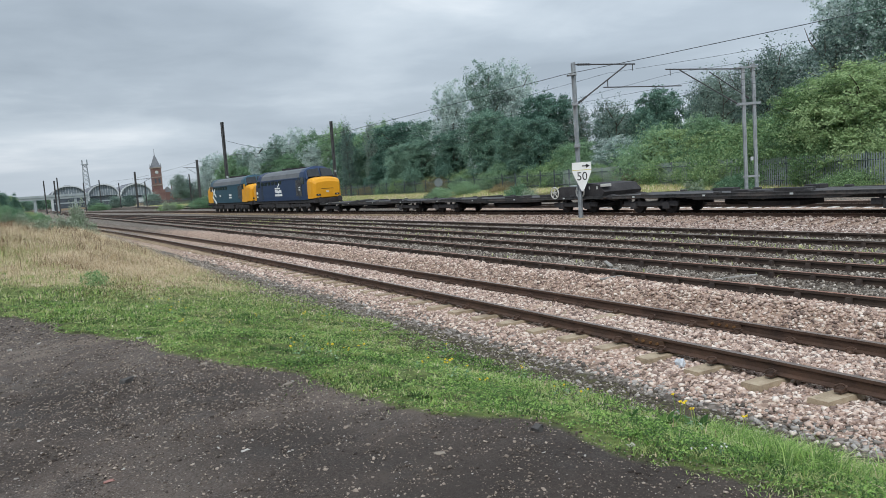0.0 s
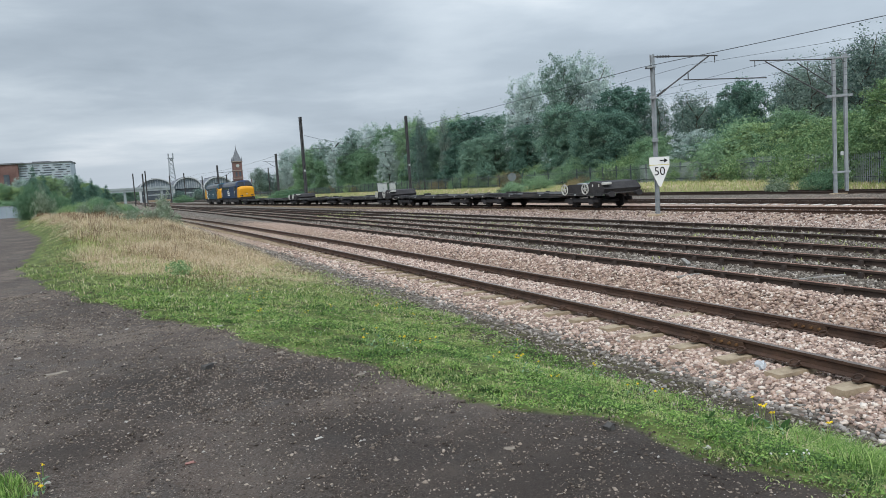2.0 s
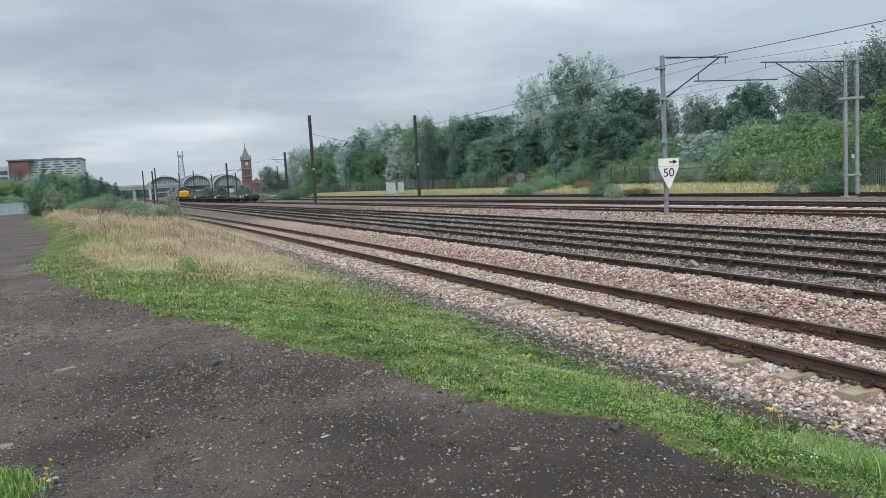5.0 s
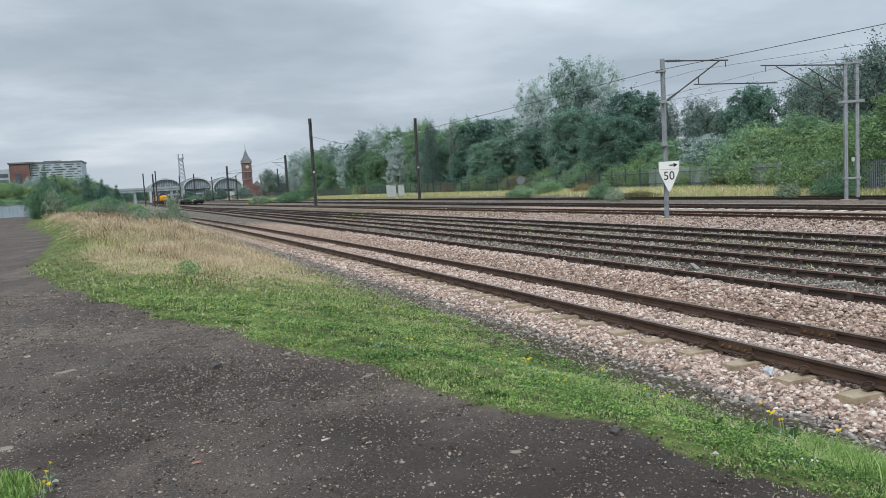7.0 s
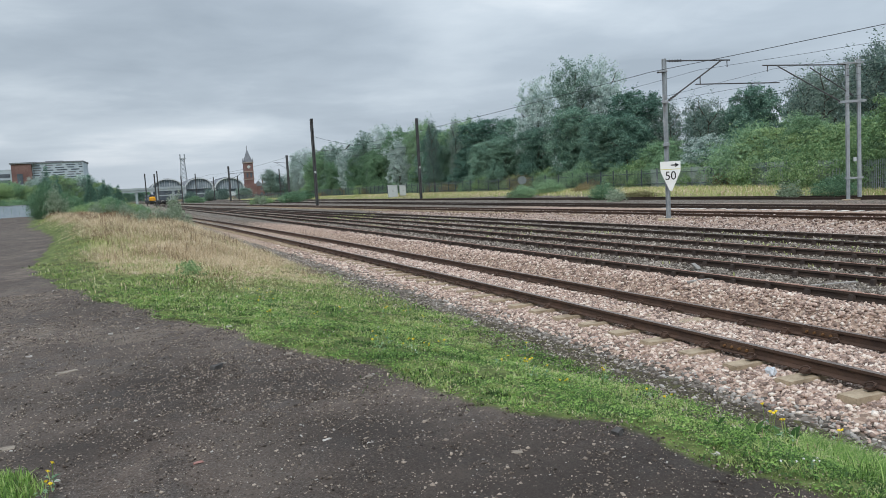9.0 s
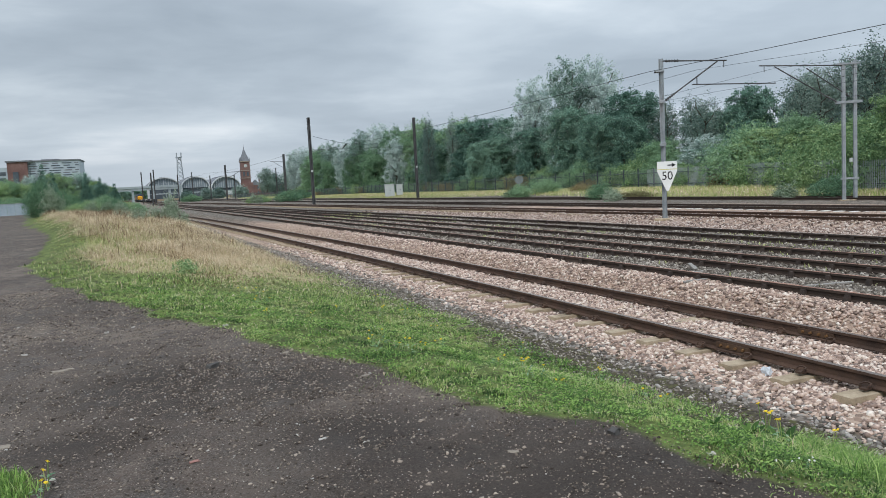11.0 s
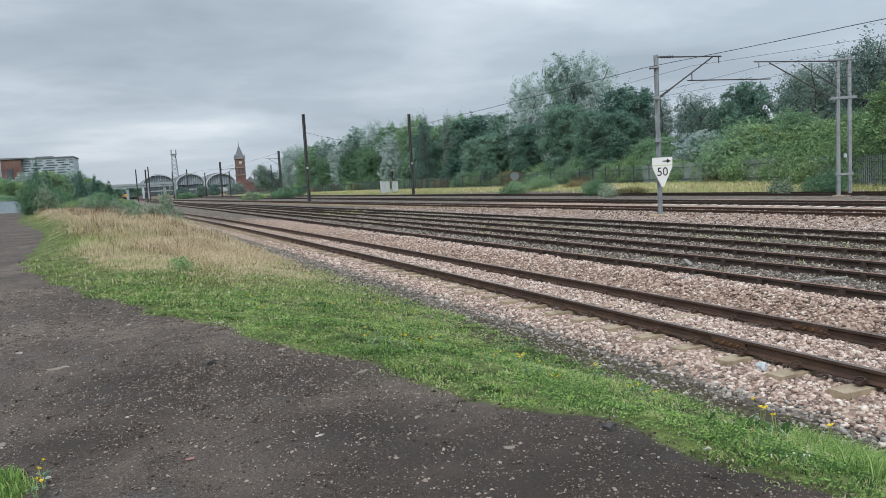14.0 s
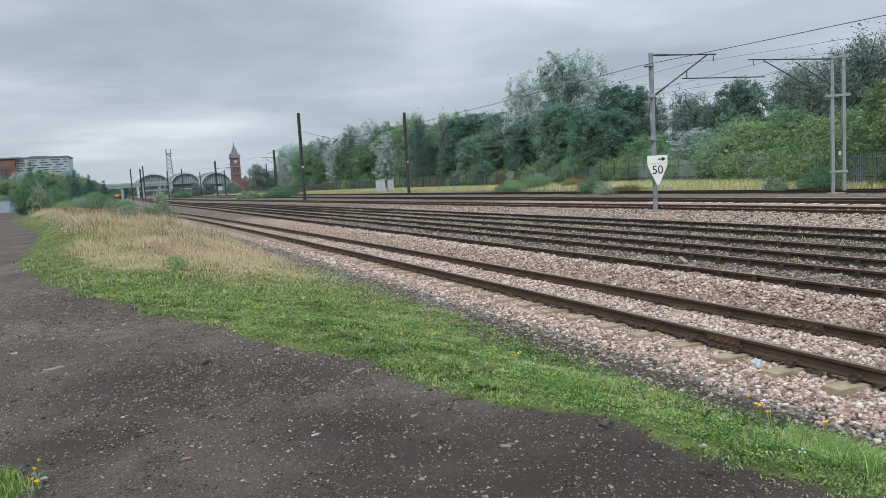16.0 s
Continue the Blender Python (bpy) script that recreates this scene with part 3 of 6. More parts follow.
# each is about 10 m high before it is scaled
PROTO = {
    "conifer": plant("spruce_tree", "dark pointed spruce beyond the yard", "tree", crown_mesh("crown", LEAF_DARK, 14, [(0, 0, 1.2 + 0.9 * i, 2.3 - 0.23 * i, 2.3 - 0.23 * i, 0.55) for i in range(10)], 500, 34, 0.10, 0.22), trunk_mesh(14, 10, 0.16, 1.2, 10, 0.1)),
    "sallow": plant("sallow_tree", "low spreading yellow-green sallow tree behind the fence", "tree", crown_mesh("crown", LEAF_SCRUB, 4, lobes_for(4, 15, 3.6, 1.0, 9.0, 1.7), 800, 52, 0.09, 0.22), trunk_mesh(4, 10, 0.16, 2.4, 9, 0.15)),
    "broad": plant("broadleaf_tree", "dense dark green broadleaf tree on the embankment", "tree", crown_mesh("crown", LEAF_DARK, 1, lobes_for(1, 16, 3.6, 1.8, 9.2, 1.7), 760, 56, 0.105, 0.23), trunk_mesh(1, 10, 0.22, 2.6)),
    "broad_mid": plant("broadleaf_tree", "rounded mid-green broadleaf tree on the embankment", "tree", crown_mesh("crown", LEAF_MID, 2, lobes_for(2, 15, 3.3, 1.6, 9.3, 1.6), 740, 56, 0.10, 0.23), trunk_mesh(2, 10, 0.2, 2.4)),
    "willow": plant("silver_leaved_tree", "tall grey-green poplar with pale leaf undersides", "tree", crown_mesh("crown", LEAF_SILVER, 3, lobes_for(3, 18, 3.0, 2.0, 9.5, 1.25, 1.1), 700, 44, 0.092, 0.19, airy=1), trunk_mesh(3, 10, 0.2, 2.2, 9)),
    "birch": plant("birch_tree", "open dark birch with thin hanging foliage", "tree", crown_mesh("crown", LEAF_BIRCH, 5, lobes_for(5, 16, 2.3, 2.2, 9.5, 1.05, 1.2), 260, 36, 0.10, 0.27, airy=1, droop=0.6), trunk_mesh(5, 10.5, 0.15, 1.7, 12)),
}
BUSH = {
    "scrub": plant("bramble_bush", "yellow-green bramble and hawthorn scrub by the fence", "bush", crown_mesh("crown", LEAF_SCRUB, 7, [(0, 0, .7, 1.5, 1.3, .8), (1.1, .3, .6, 1, 1, .7), (-1.2, -.2, .6, 1.1, 1, .6), (.2, .5, 1.2, .9, .8, .6)], 460, 34, 0.045, 0.15), trunk_mesh(7, 1.4, 0.05, 0.8, 6, 0.1)),
    "green": plant("hawthorn_bush", "rounded green hawthorn bush by the fence", "bush", crown_mesh("crown", LEAF_MID, 8, [(0, 0, .9, 1.3, 1.3, .9), (.9, .3, .8, .9, .9, .8), (-1, -.2, .7, .9, 1, .7), (0, .2, 1.5, .8, .8, .6)], 460, 34, 0.045, 0.15), trunk_mesh(8, 1.6, 0.05, 0.8, 6, 0.1)),
    "buddleia": plant("buddleia_bush", "straggling grey-green buddleia bush in the ballast", "bush", crown_mesh("crown", LEAF_BUDDLEIA, 9, [(0, 0, .8, .9, .8, .8), (.8, .2, .7, .7, .7, .7), (-.8, -.2, .6, .8, .7, .6), (.3, 0, 1.4, .5, .5, .7), (-.5, .1, 1.2, .5, .5, .6)], 120, 26, 0.07, 0.15, airy=1), trunk_mesh(9, 1.7, 0.04, 0.9, 9, 0.1)),
    "brown": plant("bramble_bush", "browning bramble and bracken clump by the fence", "bush", crown_mesh("crown", LEAF_AUTUMN, 10, [(0, 0, .6, 1.4, 1.2, .7), (1.0, .3, .5, 1, 1, .6), (-1.0, -.2, .5, 1, 1, .6)], 380, 32, 0.045, 0.15), trunk_mesh(10, 1.2, 0.04, 0.8, 6, 0.1)),
    "silver": plant("silver_bush", "pale silvery sallow bush on the embankment", "bush", crown_mesh("crown", LEAF_SILVER, 11, [(0, 0, 1.0, 1.2, 1.2, 1.0), (.9, .3, .9, .9, .9, .9), (-.9, -.2, .8, .9, .9, .8), (0, .2, 1.7, .7, .7, .6)], 420, 32, 0.05, 0.17, airy=1), trunk_mesh(11, 1.9, 0.05, 0.9, 8, 0.1)),
}
rng_t = random.Random(21)


def put(proto, x, y, height, width=None, base=10.0, sink=0.1, group=""):
    s = height / base
    w = s if width is None else width / (7.4 if base > 5 else 4.0)
    m = pose(x, y, float(ground_z(x, y)) - sink, 0, 0, rng_t.uniform(0, 360)) @ Matrix.Diagonal((w, w * rng_t.uniform(0.9, 1.1), s, 1))
    ob = copy_thing(proto, m)
    if group:
        tagged(ob, group=group)
    return ob


def polar(az, dist):
    a = radians(az)
    return dist * math.sin(a), dist * math.cos(a)


# the crown line of the wood: how high it stands at each bearing, and how far off it is
AZ = [8.5, 10.9, 13.4, 15.1, 17.2, 19.4, 22, 23.6, 25.8, 27.9, 29.2, 31.4, 33.8, 35.9, 36.9, 39.3, 41.3, 43.9, 47.5, 49.2, 50.9, 53.1, 56, 60, 66]
EL = [1.3, 2.5, 3.0, 3.4, 4.2, 4.5, 4.5, 4.3, 4.4, 4.8, 6.2, 7.2, 7.7, 7.1, 5.5, 5.2, 5.4, 5.4, 6.2, 7.2, 8.0, 8.5, 9.0, 11.5, 12.5]
FENCE_AZ = [7, 11, 16.4, 25.4, 33.9, 43.7, 52, 60, 68]
FENCE_D = [330, 240, 164, 108, 87, 67, 52, 46, 45]


def wood():
    az = 11.9
    while az < 66:
        fd = float(np.interp(az, FENCE_AZ, FENCE_D))
        el = float(np.interp(az, AZ, EL))
        # back row carries the skyline
        d = fd + 16 + rng_t.uniform(-3, 5)
        x, y = polar(az, d)
        h = 2.355 + d * math.tan(radians(el)) - float(ground_z(x, y))
        if 29 < az < 36.2:
            kind = "willow"
        elif 38 < az < 42.5 or az > 47.2:
            kind = "birch"
        else:
            kind = rng_t.choice(["broad", "broad_mid", "broad", "broad" if az > 36 else "willow", "broad_mid"] if az > 20.5 else ["willow", "willow", "broad_mid", "willow"])
        hh = max(3.0, h * (1.04 + rng_t.uniform(-0.04, 0.04) if kind == "willow" and az > 29 else rng_t.uniform(0.86, 1.04)))
        put(PROTO[kind], x, y, hh, min(hh * 0.8, 9) * rng_t.uniform(0.85, 1.1), group="trees of the lineside wood")
        if rng_t.random() < 0.75:
            x2, y2 = polar(az + rng_t.uniform(-1, 1), d + 8)
            put(PROTO["broad"], x2, y2, hh * 0.85, min(hh * 0.8, 9), group="trees of the lineside wood")
        # front row, lower
        d2 = fd + 7 + rng_t.uniform(-1, 2)
        x, y = polar(az + rng_t.uniform(-0.6, 0.6), d2)
        k2 = "broad" if 22 < az < 38 else rng_t.choice(["broad_mid", "broad", "broad_mid", "broad_mid" if az > 36 else "willow"] if az > 20 else ["willow", "broad_mid", "broad_mid"])
        share = 0.70 if az < 38 else 0.5
        put(PROTO[k2], x, y, max(2.5, (2.355 + d2 * math.tan(radians(el)) - float(ground_z(x, y))) * share * rng_t.uniform(0.8, 1.1)), 6.0 * rng_t.uniform(0.8, 1.2), group="trees of the lineside wood")
        az += math.degrees(3.4 / fd) * rng_t.uniform(0.9, 1.25)


def scrub():
    az = 11.4
    while az < 66:
        fd = float(np.interp(az, FENCE_AZ, FENCE_D))
        for extra, lo, hi in ((1.8, 1.6, 2.6), (4.2, 2.4, 4.0)):
            x, y = polar(az + rng_t.uniform(-.5, .5), fd + extra + rng_t.uniform(-.5, .8))
            if az > 44:
                kind, grow = rng_t.choice(["scrub", "scrub", "green"]), 1.35
            elif 37 < az <= 44:
                kind, grow = rng_t.choice(["silver", "scrub", "green", "brown"]), 1.0
            else:
                kind, grow = rng_t.choice(["green", "scrub", "brown", "green"]), 0.9
            h = rng_t.uniform(lo, hi) * grow
            put(BUSH[kind], x, y, h, h * 1.7, base=2.0, group="scrub along the fence")
        az += math.degrees(2.6 / fd) * rng_t.uniform(0.85, 1.2)


wood()
scrub()
# tall yellow-green sallows and a silver poplar by the near end of the fence
for kind, az, d, h, w in (("sallow", 55.2, 53, 6.6, 6.5), ("sallow", 58.0, 51, 7.2, 7.0), ("sallow", 61.5, 52, 7.5, 7.5), ("sallow", 52.0, 60, 4.6, 6.5), ("sallow", 49.0, 64, 4.6, 6.5), ("sallow", 46.2, 68, 4.8, 7.0), ("willow", 57.2, 66, 13.5, 8.0), ("willow", 59.5, 64, 14.0, 8.0), ("willow", 42.0, 79, 4.6, 6.5), ("birch", 48.3, 74, 9.4, 6.5), ("birch", 49.6, 72, 9.7, 6.5), ("birch", 51.0, 72, 10.2, 6.5), ("birch", 52.4, 70, 10.4, 6.5), ("birch", 53.8, 70, 10.6, 6.5), ("birch", 39.6, 92, 9.3, 5.0), ("birch", 41.2, 90, 9.4, 5.0), ("birch", 22.0, 128, 12.4, 4.5), ("birch", 23.8, 126, 12.0, 4.5)):
    x, y = polar(az, d)
    put(PROTO[kind], x, y, h, w, group="trees of the lineside wood")
# bushes that stand alone on the railway side of the fence
for kind, x, y, h, w in (("green", 35.5, 51.5, 1.7, 3.0), ("brown", 38.0, 50.0, 1.2, 2.4), ("buddleia", 33.5, 47, 1.3, 2.8), ("green", 37.2, 31.2, 1.6, 2.6), ("buddleia", 36.4, 33.6, 1.3, 2.6),
                         ("green", 38.3, 69.8, 1.75, 2.6), ("buddleia", 37.6, 70.4, 1.5, 2.4), ("green", 42.3, 71.5, 2.0, 3.0), ("brown", 43.5, 66, 1.6, 2.4), ("scrub", 39.2, 25.0, 1.7, 3.2), ("green", 27.5, 138, 2.6, 5.0), ("scrub", 24.0, 150, 2.0, 4.5), ("buddleia", 22.6, 146, 2.2, 2.4), ("buddleia", 22.2, 137, 2.0, 1.8), ("green", 37.3, 172, 2.6, 4.0), ("green", 20.2, 262, 3.0, 6.0), ("buddleia", 30.2, 150, 1.8, 3.0)):
    put(BUSH[kind], x, y, h * 0.8, w * 1.25, base=2.0)
# a straggling bush at the end of the grass bank
for x, y, h, w in ((2.6, 50, 2.1, 2.3), (3.2, 48.2, 1.2, 1.5), (1.7, 47.5, 1.1, 2.6), (0.7, 49, 1.0, 2.6), (-0.3, 50.5, 0.8, 2.2)):
    put(BUSH["buddleia"], x, y, h, w, base=2.0)
# shrubs and trees beyond the yard
for kind, x, y, h, w in (("green", -9.6, 106, 4.4, 4.6), ("buddleia", -8.2, 103, 3.6, 4.2), ("green", -7.6, 110, 3.4, 3.6), ("buddleia", -10.6, 108, 3.4, 3.2), ("green", -5.2, 122, 2.2, 4.0)):
    put(BUSH[kind], x, y, h, w, base=2.0)
for x, y, h in ((-5.5, 96, 1.6), (-3.9, 101, 1.8), (-2.3, 108, 2.0), (-0.6, 112, 2.0), (0.9, 118, 1.8), (-4.5, 118, 2.6), (-1.5, 126, 2.6), (1.6, 132, 2.0)):
    put(BUSH[rng_t.choice(["green", "scrub", "buddleia"])], x, y, h, h * 1.9, base=2.0)
for i in range(30):
    px, py = polar(-10.2 + 9.4 * i / 29 + rng_t.uniform(-.1, .1), rng_t.uniform(160, 178))
    put(BUSH[rng_t.choice(["green", "buddleia", "green"])], px, py, rng_t.uniform(1.8, 3.6), rng_t.uniform(4, 8), base=2.0, group="trees beyond the yard")
for i in range(26):
    az = -10.5 + 9.6 * i / 25 + rng_t.uniform(-.2, .2)
    d = rng_t.uniform(180, 235)
    x, y = polar(az, d)
    el = float(np.interp(az, [-10, -7, -5, -4.4, -3.5, -2, -0.8, 0.2], [2.3, 1.8, 1.8, 2.3, 1.7, 1.8, 1.2, 0.6]))
    h = 2.2 + d * math.tan(radians(el)) * rng_t.uniform(0.75, 1.0)
    put(PROTO[rng_t.choice(["broad_mid", "willow", "sallow", "broad", "birch"])], x, y, h, h * rng_t.uniform(0.75, 1.15), group="trees beyond the yard")
# a belt of trees closes the view beyond the bridge
for i in range(13):
    put(PROTO[rng_t.choice(["broad", "broad_mid"])], -46 + 6.2 * i, 715 + rng_t.uniform(-14, 14), rng_t.uniform(7, 10), rng_t.uniform(9, 13), group="trees beyond the station")
for az, d, h in ((-5.0, 150, 9.3), (-4.4, 156, 8.0), (-2.4, 165, 8.2), (-1.5, 168, 7.2), (-0.6, 172, 6.0)):
    px, py = polar(az, d)
    put(PROTO["conifer"], px, py, h, 5.0)
for ob in list(PROTO.values()) + list(BUSH.values()):
    for child in list(ob.children):
        bpy.data.objects.remove(child)
    bpy.data.objects.remove(ob)


# ---- fence ----
def fence_point(u):
    """u metres along the fence from its near end."""
    return np.interp(u, FU, FX), np.interp(u, FU, FY)


_fp = [polar(a, d) for a, d in zip(FENCE_AZ[::-1], FENCE_D[::-1])]
FX, FY = [p[0] for p in _fp], [p[1] for p in _fp]
FU = [0.0]
for i in range(1, len(_fp)):
    FU.append(FU[-1] + math.dist(_fp[i], _fp[i - 1]))


def build_fence():
    root = thing("palisade_fence", "grey steel palisade fence with pointed pales", "fence", kind="structure")
    pale_me = bpy.data.meshes.new("pale")
    bm = prism([(-0.034, 0), (-0.012, 0.012), (0.012, 0.012), (0.034, 0), (0.034, 0.004), (-0.034, 0.004)], 1)
    for v in bm.verts:
        v.co = Vector((v.co.x, v.co.z, v.co.y * 1.85 - (0.09 if v.co.y > 0.5 and abs(v.co.x) > 0.02 else 0)))
    bm.to_mesh(pale_me)
    bm.free()
    pale_me.materials.append(FENCESTEEL)
    # the pales of the near stretch stand singly
    u = 0.0
    while u < 45:
        x, y = fence_point(u)
        x2, y2 = fence_point(u + 0.1)
        m = pose(x, y, float(ground_z(x, y)) + 0.05, 0, 0, math.degrees(math.atan2(y2 - y, x2 - x)))
        part("pale", pale_me, None, root, at=m)
        u += 0.155
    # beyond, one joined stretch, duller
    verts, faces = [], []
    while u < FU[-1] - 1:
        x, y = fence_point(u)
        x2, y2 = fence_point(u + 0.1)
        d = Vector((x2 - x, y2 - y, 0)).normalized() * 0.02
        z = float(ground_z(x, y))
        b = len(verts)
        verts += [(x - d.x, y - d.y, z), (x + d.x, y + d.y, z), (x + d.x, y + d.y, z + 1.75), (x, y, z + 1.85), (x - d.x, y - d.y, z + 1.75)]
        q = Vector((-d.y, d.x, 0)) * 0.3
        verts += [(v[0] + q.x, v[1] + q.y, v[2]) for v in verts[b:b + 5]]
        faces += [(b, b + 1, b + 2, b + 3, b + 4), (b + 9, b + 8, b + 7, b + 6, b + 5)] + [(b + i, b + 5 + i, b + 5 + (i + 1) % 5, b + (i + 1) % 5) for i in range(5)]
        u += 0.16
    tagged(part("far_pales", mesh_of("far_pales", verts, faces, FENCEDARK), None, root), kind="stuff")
    for z in (0.45, 1.5):
        bm = bmesh.new()
        u = 0.0
        while u < FU[-1] - 3:
            x, y = fence_point(u)
            x2, y2 = fence_point(u + 2.75)
            o = Vector((y2 - y, -(x2 - x), 0)).normalized() * -0.04
            add_tube(bm, (x + o.x, y + o.y, float(ground_z(x, y)) + z), (x2 + o.x, y2 + o.y, float(ground_z(x2, y2)) + z), 0.028, 4)
            u += 2.75
        part("fence_rail", bm, FENCEDARK, root)
    post = bpy.data.meshes.new("post")
    bm = box(-0.05, 0.05, -0.05, 0.05, -0.2, 1.95)
    bm.to_mesh(post)
    bm.free()
    post.materials.append(FENCEDARK)
    u = 0.0
    while u < FU[-1] - 3:
        x, y = fence_point(u)
        part("post", post, None, root, at=pose(x + 0.12, y + 0.05, float(ground_z(x, y))))
        u += 2.75


build_fence()


# ---- overhead line ----
def loft(rings, material_of=None):
    """Joins rings of equal length, each a list of points, into one skin with closed ends."""
    bm = bmesh.new()
    vs = [[bm.verts.new(p) for p in ring] for ring in rings]
    n = len(vs[0])
    for a, b in zip(vs, vs[1:]):
        for j in range(n):
            bm.faces.new((a[j], a[(j + 1) % n], b[(j + 1) % n], b[j]))
    bm.faces.new(vs[0][::-1])
    bm.faces.new(vs[-1])
    bmesh.ops.recalc_face_normals(bm, faces=bm.faces[:])
    return bm


def h_section(w, d, z0, z1, t=0.018):
    bm = bmesh.new()
    add_box(bm, -w / 2, w / 2, -d / 2, -d / 2 + t, z0, z1)
    add_box(bm, -w / 2, w / 2, d / 2 - t, d / 2, z0, z1)
    add_box(bm, -t / 2, t / 2, -d / 2, d / 2, z0, z1)
    return bm


def insulator(parent, a, b):
    a, b = Vector(a), Vector(b)
    bm = bmesh.new()
    add_tube(bm, a, b, 0.035, 8)
    for k in range(5):
        p, q = a.lerp(b, (k + 0.3) / 5), a.lerp(b, (k + 0.6) / 5)
        add_tube(bm, p, q, 0.062, 10, 0.042)
    part("insulator", bm, DARKSTEEL, parent, "ribbed dark insulator")


def signal_mast():
    z = float(ground_z(21.79, 26.7))
    root = thing("catenary_mast", "galvanised steel overhead line mast with bracket arm", "mast", pose(21.79, 26.7, z, 0, 0, -38))
    part("column", h_section(0.14, 0.16, -0.3, 6.95), GALV, root, at=pose(0, 0, 0, 0, 0, 62))
    part("footing", box(-0.45, 0.45, -0.4, 0.4, -0.3, 0.06, 0.03), CONCRETE, root)
    part("clamp", box(-0.13, 0.13, -0.14, 0.14, 3.2, 3.35, 0.01), GALV, root)
    part("clamp", box(-0.13, 0.13, -0.14, 0.14, 5.05, 5.17, 0.01), GALV, root)
    part("clamp", box(-0.22, 0.13, -0.14, 0.14, 6.38, 6.48, 0.01), GALV, root)
    m = Matrix.Rotation(radians(38), 4, "Z")
    arm = part("top_tube", tube((0.1, 0, 6.86), (3.65, 0, 6.93), 0.032), DARKSTEEL, root, "thin horizontal bracket tube", m @ pose(0, 0, 0))
    insulator(root, m @ Vector((0.25, 0, 6.86)), m @ Vector((1.0, 0, 6.88)))
    part("strut", tube((0.15, 0, 5.15), (3.15, 0, 6.90), 0.034), DARKSTEEL, root, "slanting bracket tube", m @ pose(0, 0, 0))
    insulator(root, m @ Vector((0.2, 0, 5.18)), m @ Vector((0.72, 0, 5.48)))
    part("drop_arm", tube((1.95, 0, 5.88), (1.95, 0, 6.2), 0.022), DARKSTEEL, root, "", m @ pose(0, 0, 0))
    part("registration_tube", tube((1.7, 0, 5.86), (6.6, 0, 5.92), 0.026), DARKSTEEL, root, "", m @ pose(0, 0, 0))
    part("hanger", tube((3.5, 0, 6.62), (3.5, 0, 6.93), 0.02), DARKSTEEL, root, "", m @ pose(0, 0, 0))
    insulator(root, (-0.3, 0, 6.4), (-0.12, 0, 6.4))
    return root


def text_mesh(word, size, material, depth=0.004):
    cu = bpy.data.curves.new(word, "FONT")
    cu.body, cu.size, cu.extrude, cu.align_x = word, size, depth, "CENTER"
    ob = bpy.data.objects.new("lettering", cu)
    scene.collection.objects.link(ob)
    me = bpy.data.meshes.new_from_object(ob.evaluated_get(bpy.context.evaluated_depsgraph_get()))
    bpy.data.objects.remove(ob)
    me.materials.clear()
    me.materials.append(material)
    return me


def speed_sign():
    root = thing("speed_sign", "white triangular speed sign with number 50 and arrow on mast", "sign", pose(21.72, 26.40, 0, 0, 0, -37))
    part("board", prism([(-0.42, 2.69), (0.42, 2.69), (0.42, 2.36), (-0.42, 2.36)], 0.02), WHITE, root, "white arrow board")
    part("panel", prism([(-0.42, 2.335), (0.42, 2.335), (0.41, 2.25), (0.06, 1.44), (0.0, 1.39), (-0.06, 1.44), (-0.41, 2.25)], 0.02), WHITE, root, "white triangle with rounded tip")
    part("line", box(-0.42, 0.42, -0.004, 0.016, 2.335, 2.36), YELLOWLINE, root, "yellow dividing line")
    part("arrow", prism([(0.02, 2.50), (0.20, 2.50), (0.20, 2.43), (0.36, 2.525), (0.20, 2.62), (0.20, 2.55), (0.02, 2.55)], 0.006), BLACK, root, "black arrow", pose(0, -0.008, 0))
    part("figure", text_mesh("50", 0.52, BLACK), None, root, "black number 50", pose(0.0, -0.006, 1.90, 90, 0, 0) @ Matrix.Diagonal((0.92, 1, 1, 1)))
    part("bracket", box(-0.2, 0.2, 0.02, 0.10, 2.45, 2.5), GALV, root)
    part("bracket", box(-0.1, 0.1, 0.02, 0.10, 1.8, 1.85), GALV, root)


